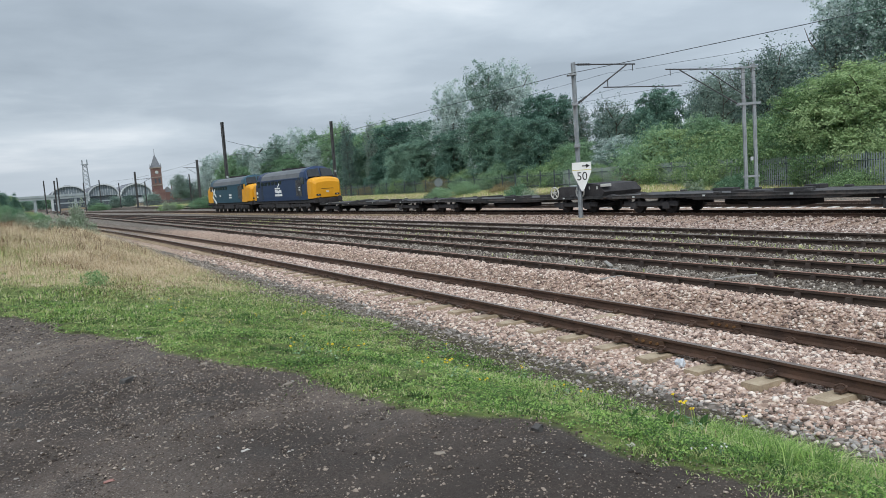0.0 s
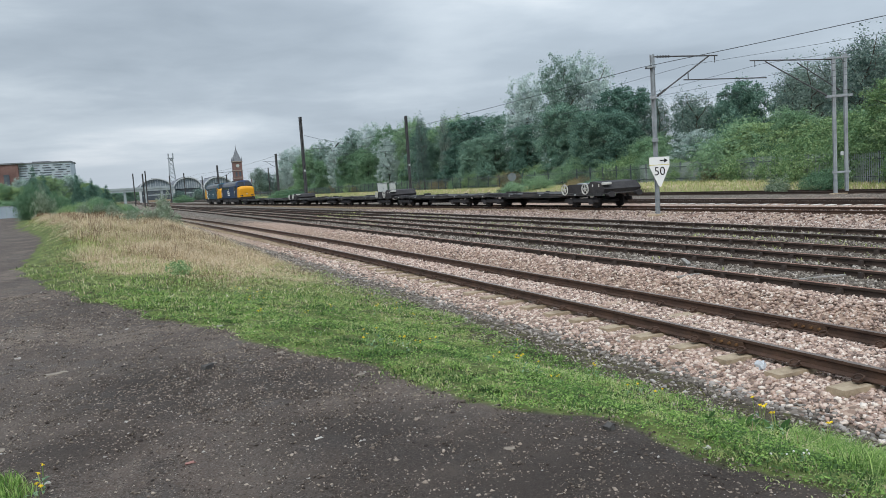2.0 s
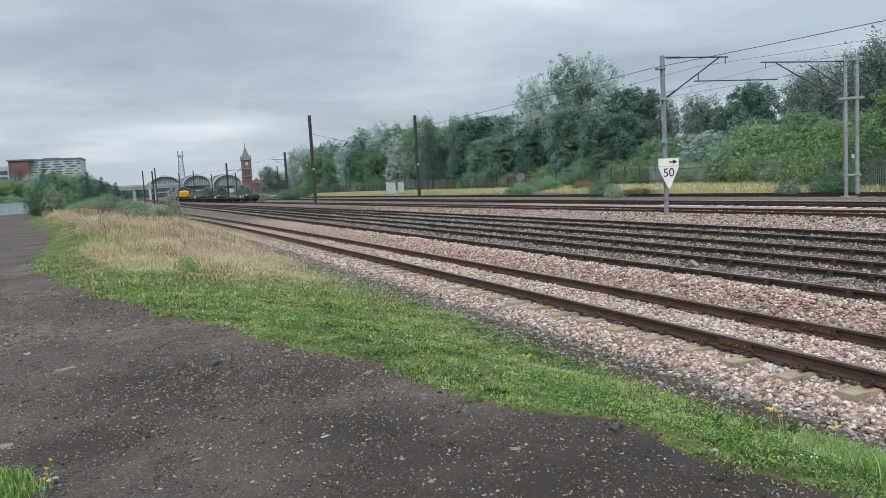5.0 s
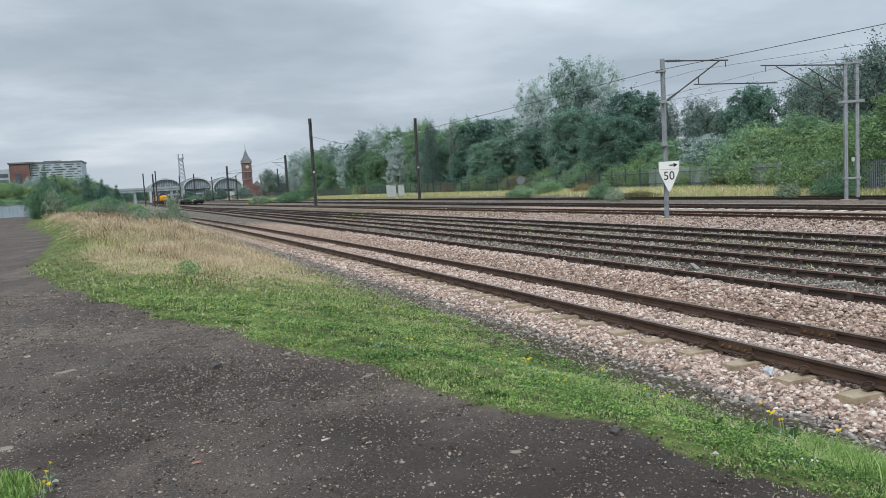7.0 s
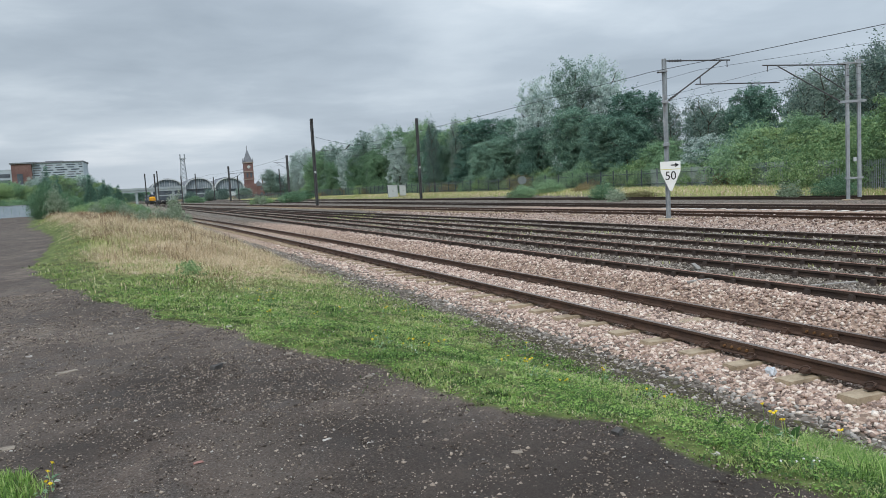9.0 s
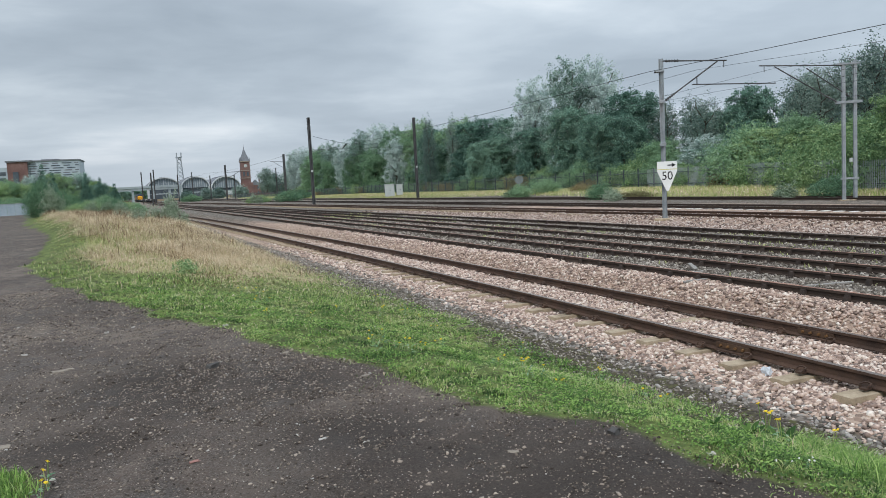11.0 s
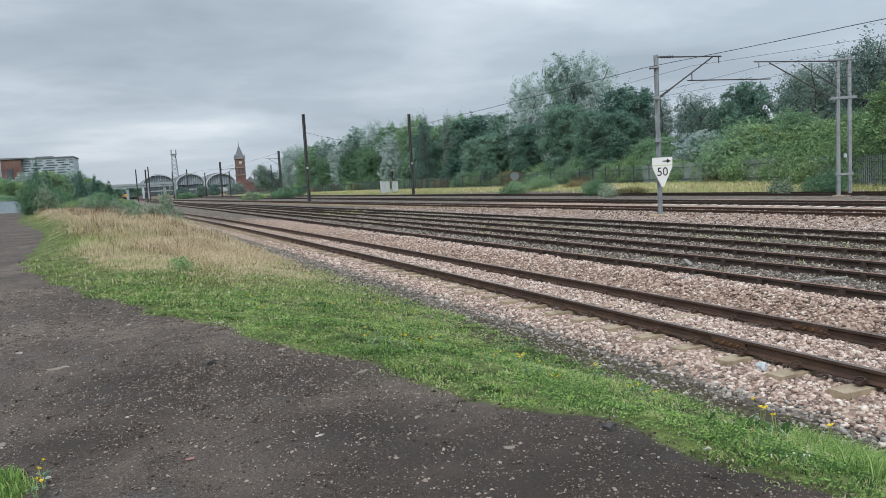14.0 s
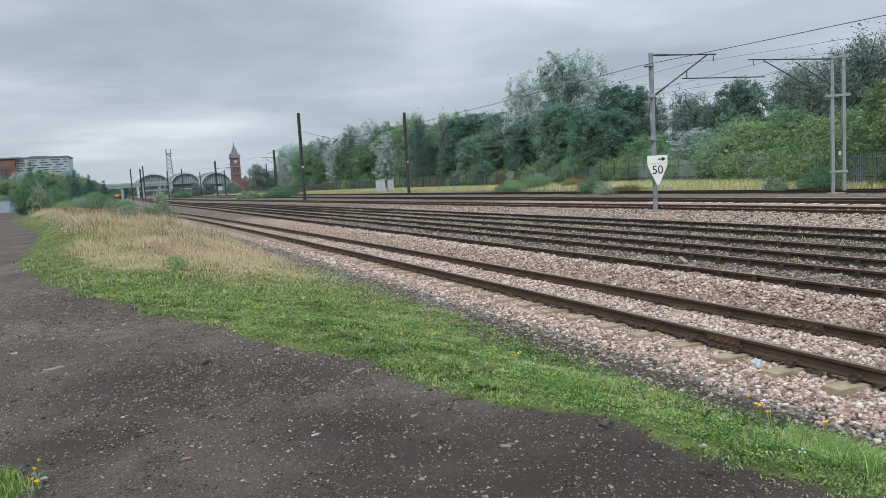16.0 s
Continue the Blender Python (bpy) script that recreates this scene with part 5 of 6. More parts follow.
def locomotive(name, paint, label, length, marks, wrap=False):
    """Stands on the rail heads; local x runs along the train, forwards is +x."""
    root = thing(name, label, "locomotive")
    h, w = length / 2, 1.33
    cab = h - 1.55
    part("body", loft([section(x, w, 1.0, 2.75, 0.05) for x in (-cab + 0.02, cab - 0.02)]), paint, root)
    part("roof", loft([section(x, w - 0.01, 2.76, 2.8, 0.78) for x in (-cab + 1.5, cab - 1.5)]), ROOFGREY, root, "dull grey curved roof")
    part("cantrail", box(-cab + 1.5, cab - 1.5, -w - 0.012, w + 0.012, 2.70, 2.80, 0.01), paint, root)
    for e in (-1, 1):
        part("cab", loft([section(e * (cab - 1.5), w, 2.70, 2.82, 0.80), section(e * (cab - 0.55), w, 2.70, 2.82, 0.80), section(e * (cab - 0.1), w * 0.97, 2.66, 2.76, 0.48), section(e * (cab + 0.12), w * 0.95, 2.60, 2.63, 0.14)]), paint, root, "cab roof and brow")
        if wrap:
            for s in (-1, 1):
                part("cab_side", box(min(e * (cab - 1.35), e * cab), max(e * (cab - 1.35), e * cab), s * w - 0.012, s * w + 0.012, 1.02, 2.74, 0.004), LOCO_YELLOW, root, "yellow cab side")
        nose = part("nose", loft([section(e * (cab + 0.25), w, 1.08, 2.40, 0.34), section(e * (h - 0.55), w * 0.975, 1.08, 2.38, 0.33), section(e * (h - 0.25), w * 0.92, 1.08, 2.28, 0.29), section(e * (h - 0.1), w * 0.79, 1.14, 2.14, 0.20)]), LOCO_YELLOW, root, "yellow warning nose")
        for s in (-0.62, 0.62):
            part("headlight", box(min(e * (h - 0.30), e * (h - 0.06)), max(e * (h - 0.30), e * (h - 0.06)), s * 1.35 - 0.20, s * 1.35 + 0.20, 1.37, 1.53, 0.03), BLACK, nose, "dark lamp cluster")
            part("lens", tube((e * (h - 0.07), s * 1.35, 1.45), (e * (h - 0.045), s * 1.35, 1.45), 0.04, 12), LAMPRED, nose)
        part("nose_side", loft([section(e * (cab - 0.02), w, 1.0, 2.41, 0.35), section(e * (cab + 0.26), w - 0.004, 1.0, 2.39, 0.335)]), LOCO_YELLOW if wrap else paint, root, "painted flank behind the nose")
        part("door_line", box(min(e * (h - 0.1), e * (h - 0.085)), max(e * (h - 0.1), e * (h - 0.085)), -0.55, 0.55, 1.93, 1.96), BLACK, nose)
        part("emblem", box(min(e * (h - 0.1), e * (h - 0.08)), max(e * (h - 0.1), e * (h - 0.08)), -0.12, 0.12, 1.62, 1.78), LAMPRED, nose, "small red and pale emblem")
        for s in (-1, 1):
            ws = [Vector((e * (cab + 0.14), s * 0.08, 2.68)), Vector((e * (cab + 0.14), s * 1.14, 2.68)), Vector((e * (cab - 0.24), s * 1.06, 3.24)), Vector((e * (cab - 0.24), s * 0.08, 3.32))]
            bm = bmesh.new()
            lo = [bm.verts.new(v + Vector((e * 0.13, 0, 0.10))) for v in ws]
            hi = [bm.verts.new(v - Vector((e * 0.05, 0, 0.03))) for v in ws]
            bm.faces.new(lo)
            bm.faces.new(hi[::-1])
            for i in range(4):
                bm.faces.new((lo[i], hi[i], hi[(i + 1) % 4], lo[(i + 1) % 4]))
            bmesh.ops.recalc_face_normals(bm, faces=bm.faces[:])
            part("windscreen", bm, CABGLASS, root, "dark raked windscreen")
            part("cab_window", box(min(e * (cab - 1.15), e * (cab - 0.45)), max(e * (cab - 1.15), e * (cab - 0.45)), s * w - 0.024, s * w + 0.024, 2.25, 2.80, 0.005), CABGLASS, root)
            part("cab_door", box(min(e * (cab - 1.95), e * (cab - 1.4)), max(e * (cab - 1.95), e * (cab - 1.4)), s * w - 0.015, s * w + 0.015, 1.1, 2.8, 0.005), mat("door_edge_" + paint.name, [(0.02, 0.03, 0.05), (0.03, 0.045, 0.07)], 1, 8, 0.5), root)
            part("buffer", tube((e * (h - 0.25), s * 0.86, 0.98), (e * (h + 0.28), s * 0.86, 0.98), 0.11, 10), UNDER, root)
            part("buffer_head", tube((e * (h + 0.24), s * 0.86, 0.98), (e * (h + 0.32), s * 0.86, 0.98), 0.20, 14), UNDER, root)
        part("buffer_beam", box(min(e * (h - 0.3), e * (h - 0.02)), max(e * (h - 0.3), e * (h - 0.02)), -1.25, 1.25, 0.72, 1.06, 0.02), UNDER, root)
        part("coupling", box(min(e * h, e * (h + 0.4)), max(e * h, e * (h + 0.4)), -0.1, 0.1, 0.75, 1.0), UNDER, root)
    # the grille and the row of small upper windows
    for s in (-1, 1):
        for k in range(6):
            x = h * 0.58 - 1.0 * k
            part("upper_window", box(x - 0.36, x + 0.36, s * w - 0.018, s * w + 0.018, 2.38, 2.66, 0.005), CABGLASS, root)
        part("grille", box(-h * 0.69, -h * 0.52, s * w - 0.02, s * w + 0.02, 1.35, 2.6, 0.005), BLACK, root, "dark radiator grille")
        for k in range(7):
            x = -h * 0.69 + (k + 0.5) * h * 0.17 / 7
            part("grille_bar", box(x - 0.02, x + 0.02, s * w - 0.03, s * w + 0.03, 1.35, 2.6), ROOFGREY, root)
        # plain pale shapes where the owner's marks are
        for x, z, a, b, tilt in marks:
            part("owner_mark", box(x - a, x + a, s * (w + 0.01) - 0.012, s * (w + 0.01) + 0.012, z - b, z + b), WHITE, root, "plain white marking", pose(0, 0, 0) if not tilt else Matrix.Translation((x, 0, z)) @ Matrix.Rotation(tilt * -s, 4, "Y") @ Matrix.Translation((-x, 0, -z)))
    part("solebar", box(-h + 0.3, h - 0.3, -1.24, 1.24, 0.78, 1.0), UNDER, root)
    part("fuel_tank", box(-1.9, 1.9, -1.2, 1.2, 0.35, 0.85, 0.08), UNDER, root)
    for k in range(3):
        part("roof_fan", tube((-h * 0.42 + k * 1.6, 0, 3.5), (-h * 0.42 + k * 1.6, 0, 3.66), 0.5, 14), UNDER, root)
    part("exhaust", box(0.8, 1.6, -0.35, 0.35, 3.5, 3.72, 0.03), UNDER, root)
    for e in (-1, 1):
        bogie(root, e * (h - 3.7), 3, 1.75, LOCO_AXLE, 0.52, 1.12)
    # full height: about 3.9 m over the roof
    for o in root.children:
        if not o.name.startswith("bogie"):
            o.data.transform(Matrix.Diagonal((1, 1, 1.085, 1)))
            o.location.z *= 1.085
    return root


def handwheel(root, x, y, z, r, face):
    """A pale spoked wheel; face 0: its disc faces sideways, 90: along the train."""
    bm = bmesh.new()
    n = 16
    for i in range(n):
        a, b = 2 * math.pi * i / n, 2 * math.pi * (i + 1) / n
        add_tube(bm, (r * math.cos(a), 0, r * math.sin(a)), (r * math.cos(b), 0, r * math.sin(b)), 0.032, 5)
    for i in range(5):
        a = 2 * math.pi * i / 5 + 0.3
        add_tube(bm, (0, 0, 0), (r * math.cos(a), 0, r * math.sin(a)), 0.024, 5)
    add_tube(bm, (0, -0.06, 0), (0, 0.06, 0), 0.065, 10)
    part("handwheel", bm, PALEWHEEL, root, "pale spoked handwheel", pose(x, y, z, 0, 0, face))


def flat_wagon(label, length, raised):
    root = thing("flat_wagon", label, "rail wagon", group="flat wagons of the train")
    h = length / 2 - 0.35
    bm = bmesh.new()
    add_box(bm, -h, h, -1.25, 1.25, 0.98, 1.06)
    for s in (-1, 1):
        add_box(bm, -h, h, s * 1.2 - 0.05, s * 1.2 + 0.05, 0.90, 1.08)
    part("deck", bm, WAGON, root, "dirty flat steel deck")
    # deep centre sill between the bogies
    part("centre_sill", prism([(-h * 0.62, 0.98), (h * 0.62, 0.98), (h * 0.5, 0.66), (-h * 0.5, 0.66)], 0.5), WAGON, root, at=pose(0, -0.25, 0))
    for s in (-1, 1):
        part("side_sill", prism([(-h * 0.5, 0.9), (h * 0.5, 0.9), (h * 0.4, 0.76), (-h * 0.4, 0.76)], 0.08), WAGON, root, at=pose(0, s * 1.15 - 0.04, 0))
        for k in range(4):
            x = -h * 0.75 + h * 0.5 * k
            part("spigot", box(x - 0.14, x + 0.14, s * 1.16 - 0.08, s * 1.16 + 0.08, 1.06, 1.17, 0.02), WAGON, root)
            part("label_plate", box(x + 0.5, x + 0.62, s * 1.255 - 0.012, s * 1.255 + 0.012, 0.93, 1.02), CABINET, root)
    part("brake_gear", box(-1.2, 0.9, -0.7, 0.7, 0.35, 0.6, 0.03), UNDER, root)
    part("air_tank", tube((1.3, -0.5, 0.5), (2.7, -0.5, 0.5), 0.2, 10), UNDER, root)
    for e in (-1, 1):
        for s in (-1, 1):
            part("buffer", tube((e * h, s * 0.86, 0.95), (e * (h + 0.32), s * 0.86, 0.95), 0.13, 10, 0.2), UNDER, root)
        bogie(root, e * (h - 2.0), 2, 1.8, WAGON_AXLE, 0.43, 1.02)
    rng = random.Random(int(length * 100))
    for k in range(7):
        x, s = rng.uniform(-h + 3, h - 1), rng.choice((-1, 1))
        l, tall = rng.uniform(0.15, 0.6), rng.uniform(0.06, 0.2)
        part("deck_fitting", box(x - l, x + l, s * 0.9 - 0.25, s * 0.9 + 0.25, 1.06, 1.06 + tall, 0.02), UNDER, root)
    if raised:
        # stowed dark frame at the rear end
        part("end_frame", prism([(-h, 1.07), (-h - 0.1, 1.32), (-h + 0.25, 1.78), (-h + 1.0, 1.88), (-h + 1.25, 1.60), (-h + 1.6, 1.66), (-h + 2.9, 1.70), (-h + 3.25, 1.45), (-h + 3.35, 1.07)], 2.3), UNDER, root, "dark stowed end frame", pose(0, -1.15, 0))
        part("frame_cap", box(-h + 1.7, -h + 2.3, -1.05, 1.05, 1.69, 1.78, 0.03), GALV, root, "pale worn cap plate")
        part("frame_tip", box(-h - 0.12, -h + 0.12, 0.7, 1.16, 1.62, 1.80, 0.03), PALEWHEEL, root, "white painted tip")
        for k in range(3):
            part("label_plate", box(-h + 0.3 + 0.5 * k, -h + 0.36 + 0.5 * k, 1.14, 1.17, 1.5, 1.68), PALEWHEEL, root)
        handwheel(root, -h + 3.15, 1.26, 1.34, 0.27, 0)
        handwheel(root, -h + 1.35, 1.26, 1.38, 0.27, 0)
    # a low-floor wagon: everything stands lower, on small wheels
    done = set()
    for o in root.children_recursive:
        o.location.z *= LOW
        if o.name.startswith("handwheel"):
            continue
        if o.name.startswith("wheelset"):
            continue
        if o.data.name not in done:
            done.add(o.data.name)
            o.data.transform(Matrix.Diagonal((1, 1, LOW, 1)))
    return root


MARK_BLUE = [(0.5, 2.05, 0.75, 0.06, 0), (0.7, 1.80, 0.55, 0.12, 0.12), (-0.2, 1.80, 0.3, 0.12, 0.1), (0.3, 1.48, 0.95, 0.09, 0), (0.1, 2.3, 0.3, 0.05, -0.6), (-5.2, 1.8, 0.18, 0.07, 0), (-5.2, 2.0, 0.14, 0.05, 0), (6.6, 1.75, 0.2, 0.12, 0), (6.6, 1.4, 0.2, 0.07, 0)]
MARK_TEAL = [(5.2, 2.25, 0.85, 0.12, 0.5), (5.2, 1.55, 0.85, 0.12, 0.5), (5.0, 1.9, 0.5, 0.12, -0.7), (2.6, 1.75, 0.3, 0.07, 0), (-1.5, 1.75, 0.45, 0.1, 0), (-1.5, 1.5, 0.45, 0.06, 0)]
loco_rear = locomotive("diesel_locomotive", BLUE, "dark blue diesel locomotive with bright yellow nose ends", 16.6, MARK_BLUE)
loco_front = locomotive("diesel_locomotive", TEAL, "teal blue diesel locomotive with yellow ends, leading the train", 17.4, MARK_TEAL, True)
# things of the train and how far their middles lie ahead of the rear nose of the second locomotive
TRAIN = [(loco_front, 16.6 + 0.8 + 8.7), (loco_rear, 8.3)]
ends = [-0.7, -18.1, -34.5, -49.8, -64.85, -79.2, -93.4]
for i, (a, b) in enumerate(zip(ends, ends[1:])):
    TRAIN.append((flat_wagon("low dark flat wagon with raised end frame and pale handwheels" if i % 2 else "low dark empty flat wagon with dirty steel deck", a - b, i % 2 == 1), (a + b) / 2))


# ---- what moves ----
def along():
    """Distance along the main line, by y."""
    table, d, last = [], 0.0, None
    for i in range(-160, 1400):
        y = i * 0.5
        p = (TRACK[5](y), y)
        d += math.dist(p, last) if last else 0.0
        last = p
        table.append((d, y))
    zero = next(d for d, y in table if y == 0)
    return np.array([d - zero for d, y in table]), np.array([y for d, y in table])


REAR = [(0.0, 60.0), (0.5, 76.2), (1.0, 92.3), (1.5, 108.4), (2.0, 124.3)] + [(t, 124.3 + 32.1 * (t - 2.0)) for t in (2.5, 3.0, 3.5, 4.0, 5.0, 6.0, 7.0, 8.0, 9.0, 10.0, 11.0, 12.0, 13.0, 14.0, 15.0, 16.0)]


def motions():
    dist, ys = along()
    for ob, ahead in TRAIN:
        rows = []
        for t, s in REAR:
            y = float(np.interp(s + ahead, dist, ys))
            x = TRACK[5](y)
            turn = math.degrees(math.atan2(1.0, (TRACK[5](y + 0.5) - TRACK[5](y - 0.5))))
            rows.append((t, pose(x, y, HEAD[5], 0, 0, turn)))
        walk(ob, rows)


# ---- ballast stones, grass and gravel ----
def random_turns(rng, n):
    q = rng.normal(size=(n, 4))
    q /= np.linalg.norm(q, axis=1)[:, None]
    w, x, y, z = q.T
    return np.stack([np.stack([1 - 2 * (y * y + z * z), 2 * (x * y - z * w), 2 * (x * z + y * w)], -1),
                     np.stack([2 * (x * y + z * w), 1 - 2 * (x * x + z * z), 2 * (y * z - x * w)], -1),
                     np.stack([2 * (x * z - y * w), 2 * (y * z + x * w), 1 - 2 * (x * x + y * y)], -1)], 1)


CUBE = np.array([(x, y, z) for x in (-1, 1) for y in (-1, 1) for z in (-1, 1)], float)
CUBE_FACES = np.array([(0, 1, 3), (0, 3, 2), (4, 6, 7), (4, 7, 5), (0, 4, 5), (0, 5, 1), (2, 3, 7), (2, 7, 6), (0, 2, 6), (0, 6, 4), (1, 5, 7), (1, 7, 3)])


def stones(name, label, category, x, y, z, size, material, seed, flat=1.0):
    rng = np.random.default_rng(seed)
    n = len(x)
    v = CUBE[None] * (1 + rng.normal(0, 0.20, (n, 8, 3)))
    v *= np.stack([rng.uniform(0.7, 1.35, n), rng.uniform(0.55, 1.0, n), rng.uniform(0.4, 0.8, n)], -1)[:, None]
    v = np.einsum("nij,nkj->nki", random_turns(rng, n), v)
    v *= size[:, None, None]
    v[:, :, 2] *= flat
    v += np.stack([x, y, z], -1)[:, None]
    f = (np.arange(n)[:, None, None] * 8 + CUBE_FACES[None]).reshape(-1, 3)
    return tagged(new(name, raw_mesh(name, v.reshape(-1, 3), f, material)), label, category, kind="stuff")


PINK_STONE = mat("pink_granite_stone", [(0.163, 0.121, 0.103), (0.306, 0.220, 0.182), (0.459, 0.332, 0.272), (0.570, 0.441, 0.368), (0.733, 0.648, 0.569)], 6, 60, 0.9, bump=0.3, space="World", island=True)
GREY_STONE = mat("weathered_grey_stone", [(0.085, 0.074, 0.064), (0.17, 0.15, 0.132), (0.29, 0.265, 0.24), (0.46, 0.43, 0.40)], 6, 60, 0.9, bump=0.3, space="World", island=True)
SOOTY_STONE = mat("dirty_siding_stone", [(0.057, 0.047, 0.039), (0.128, 0.108, 0.089), (0.223, 0.192, 0.162), (0.486, 0.439, 0.385)], 6, 60, 0.92, bump=0.3, space="World", island=True)
BROWN_STONE = mat("brown_main_line_stone", [(0.078, 0.056, 0.047), (0.190, 0.134, 0.110), (0.325, 0.235, 0.193), (0.426, 0.336, 0.286), (0.582, 0.515, 0.459)], 6, 60, 0.9, bump=0.3, space="World", island=True)
CHIP = mat("cinder_chip", [(0.036, 0.028, 0.024), (0.096, 0.076, 0.063), (0.204, 0.166, 0.134), (0.414, 0.347, 0.284)], 9, 80, 0.92, bump=0.2, space="World", island=True)
PALE_CHIP = mat("pale_chip", [(0.22, 0.20, 0.175), (0.34, 0.315, 0.285), (0.50, 0.475, 0.44)], 9, 80, 0.9, bump=0.2, space="World", island=True)


def lay_ballast():
    rng = np.random.default_rng(31)
    n = 125000
    y = 2.2 + 48 * rng.random(n) ** 1.95
    xs = rng.uniform(5.8, 10.55, n)
    keep = rng.random(n) < np.clip((xs - 6.12) / 0.5, 0.05, 1) ** 1.3
    # sleepers stay clear outside the rails and half clear between them
    ph = np.abs((y - 1.42 + 0.425) % 0.85 - 0.425) < 0.135
    off = xs - 8.17
    keep &= ~(ph & (off > -1.26) & (off < -0.80))
    keep &= ~(ph & (np.abs(off) < 0.7) & (rng.random(n) < 0.12))
    keep &= np.abs(np.abs(off) - 0.7525) > 0.05
    keep &= rng.random(n) > smooth01((y - 20) / 20)
    x, y = xs[keep] - 0.0003 * y[keep] ** 2, y[keep]
    size = rng.uniform(0.011, 0.031, len(x)) * (1 + 0.012 * y)
    z = ground_z(x, y) + size * rng.uniform(-0.4, 0.5, len(x))
    z = z + 0.055 * (np.abs(x + 0.0003 * y * y - 8.17) < 0.62) * (1 - smooth01((y - 13) / 6))
    edge = (x + 0.0003 * y * y) < 6.42 + rng.normal(0, 0.16, len(x))
    stones("ballast", "pink granite ballast stones round the siding", "ballast", x[~edge], y[~edge], z[~edge], size[~edge], PINK_STONE, 1, 0.72)
    stones("ballast_edge", "grey weathered stones at the edge of the ballast", "ballast", x[edge], y[edge], z[edge], size[edge], GREY_STONE, 2, 0.75)
    n = 15000
    y = 2.2 + 30 * rng.random(n) ** 1.6
    xs = rng.normal(5.85, 0.38, n)
    size = rng.uniform(0.005, 0.014, n) * (1 + 0.03 * y)
    x = xs - 0.0003 * y * y
    stones("strip_grit", "dark grit and small stones strewn between grass and ballast", "gravel", x, y, ground_z(x, y) + size * 0.2, size, SOOTY_STONE, 7, 0.8)
    n = 52000
    y = 5 + 42 * rng.random(n) ** 1.4
    x = rng.uniform(10.3, 18.6, n)
    size = rng.uniform(0.010, 0.024, n) * (1 + 0.012 * y)
    stones("siding_ballast", "dark dirty stones among the old sidings", "ballast", x, y, ground_z(x, y) + size * 0.3, size, SOOTY_STONE, 3)
    n = 46000
    y = 12 + 50 * rng.random(n) ** 1.3
    x = rng.uniform(18.6, 25.6, n) - 0.03 * y * 0.9
    keep = (x > 18.3)
    keep2 = np.abs((y[keep] - 4.0 + 0.35) % 0.7 - 0.35) > 0.16
    x, y = x[keep], y[keep]
    x, y = x[keep2 | (x < 21.8 - 0.03 * y)], y[keep2 | (x < 21.8 - 0.03 * y)]
    size = rng.uniform(0.022, 0.045, len(x))
    stones("main_ballast", "pinkish ballast stones beside the main line", "ballast", x, y, ground_z(x, y) + size * 0.3, size, BROWN_STONE, 4)


def lay_gravel():
    rng = np.random.default_rng(41)
    n = 290000
    y = -3.0 + 21 * rng.random(n) ** 1.15
    left = -0.42 * np.maximum(y, 4)
    x = left + rng.random(n) * (road_edge(y) - left + 0.1)
    wide = np.sin(x * 1.3 + 0.7 * np.sin(y * 0.9)) + np.sin(y * 1.1 - 0.6 * x)
    keep = rng.random(n) < np.clip(0.6 + 0.25 * wide, 0.3, 1) * (1 - 0.25 * np.exp(-(((x - 2.3) / 1.5) ** 2 + ((y - 3.8) / 1.3) ** 2)))
    x, y = x[keep], y[keep]
    size = np.minimum(rng.lognormal(-5.82, 0.50, len(x)), 0.016) * (1 + 0.03 * y)
    z = ground_z(x, y) + size * 0.15
    pale = rng.random(len(x)) < 0.06
    stones("gravel", "dark cinder and gravel strewn over the yard", "gravel", x[~pale], y[~pale], z[~pale], size[~pale], CHIP, 5, 0.7)
    stones("pale_chips", "pale stone chips strewn over the yard", "gravel", x[pale], y[pale], z[pale], size[pale] * 0.9, PALE_CHIP, 6, 0.7)


lay_ballast()
lay_gravel()

GREEN_BLADE = blade_leaf("fresh_green_grass", [(0.064, 0.127, 0.036), (0.155, 0.286, 0.063), (0.248, 0.412, 0.097), (0.376, 0.526, 0.156), (0.483, 0.526, 0.264)])
DARK_BLADE = blade_leaf("dull_green_grass", [(0.081, 0.126, 0.046), (0.190, 0.268, 0.086), (0.335, 0.419, 0.137), (0.480, 0.500, 0.226)])
STRAW_BLADE = blade_leaf("dry_straw_grass", [(0.42, 0.325, 0.205), (0.535, 0.428, 0.273), (0.706, 0.578, 0.396), (0.749, 0.642, 0.465), (0.792, 0.717, 0.556)])
DEEP_BLADE = blade_leaf("deep_green_grass", [(0.035, 0.075, 0.020), (0.085, 0.165, 0.038), (0.15, 0.26, 0.06)])
MOSS_BLADE = blade_leaf("olive_moss", [(0.05, 0.035, 0.02), (0.10, 0.075, 0.035), (0.15, 0.15, 0.04), (0.22, 0.25, 0.06)])
RUSSET_BLADE = blade_leaf("russet_dock_stems", [(0.11, 0.06, 0.035), (0.20, 0.12, 0.065), (0.30, 0.20, 0.11)])


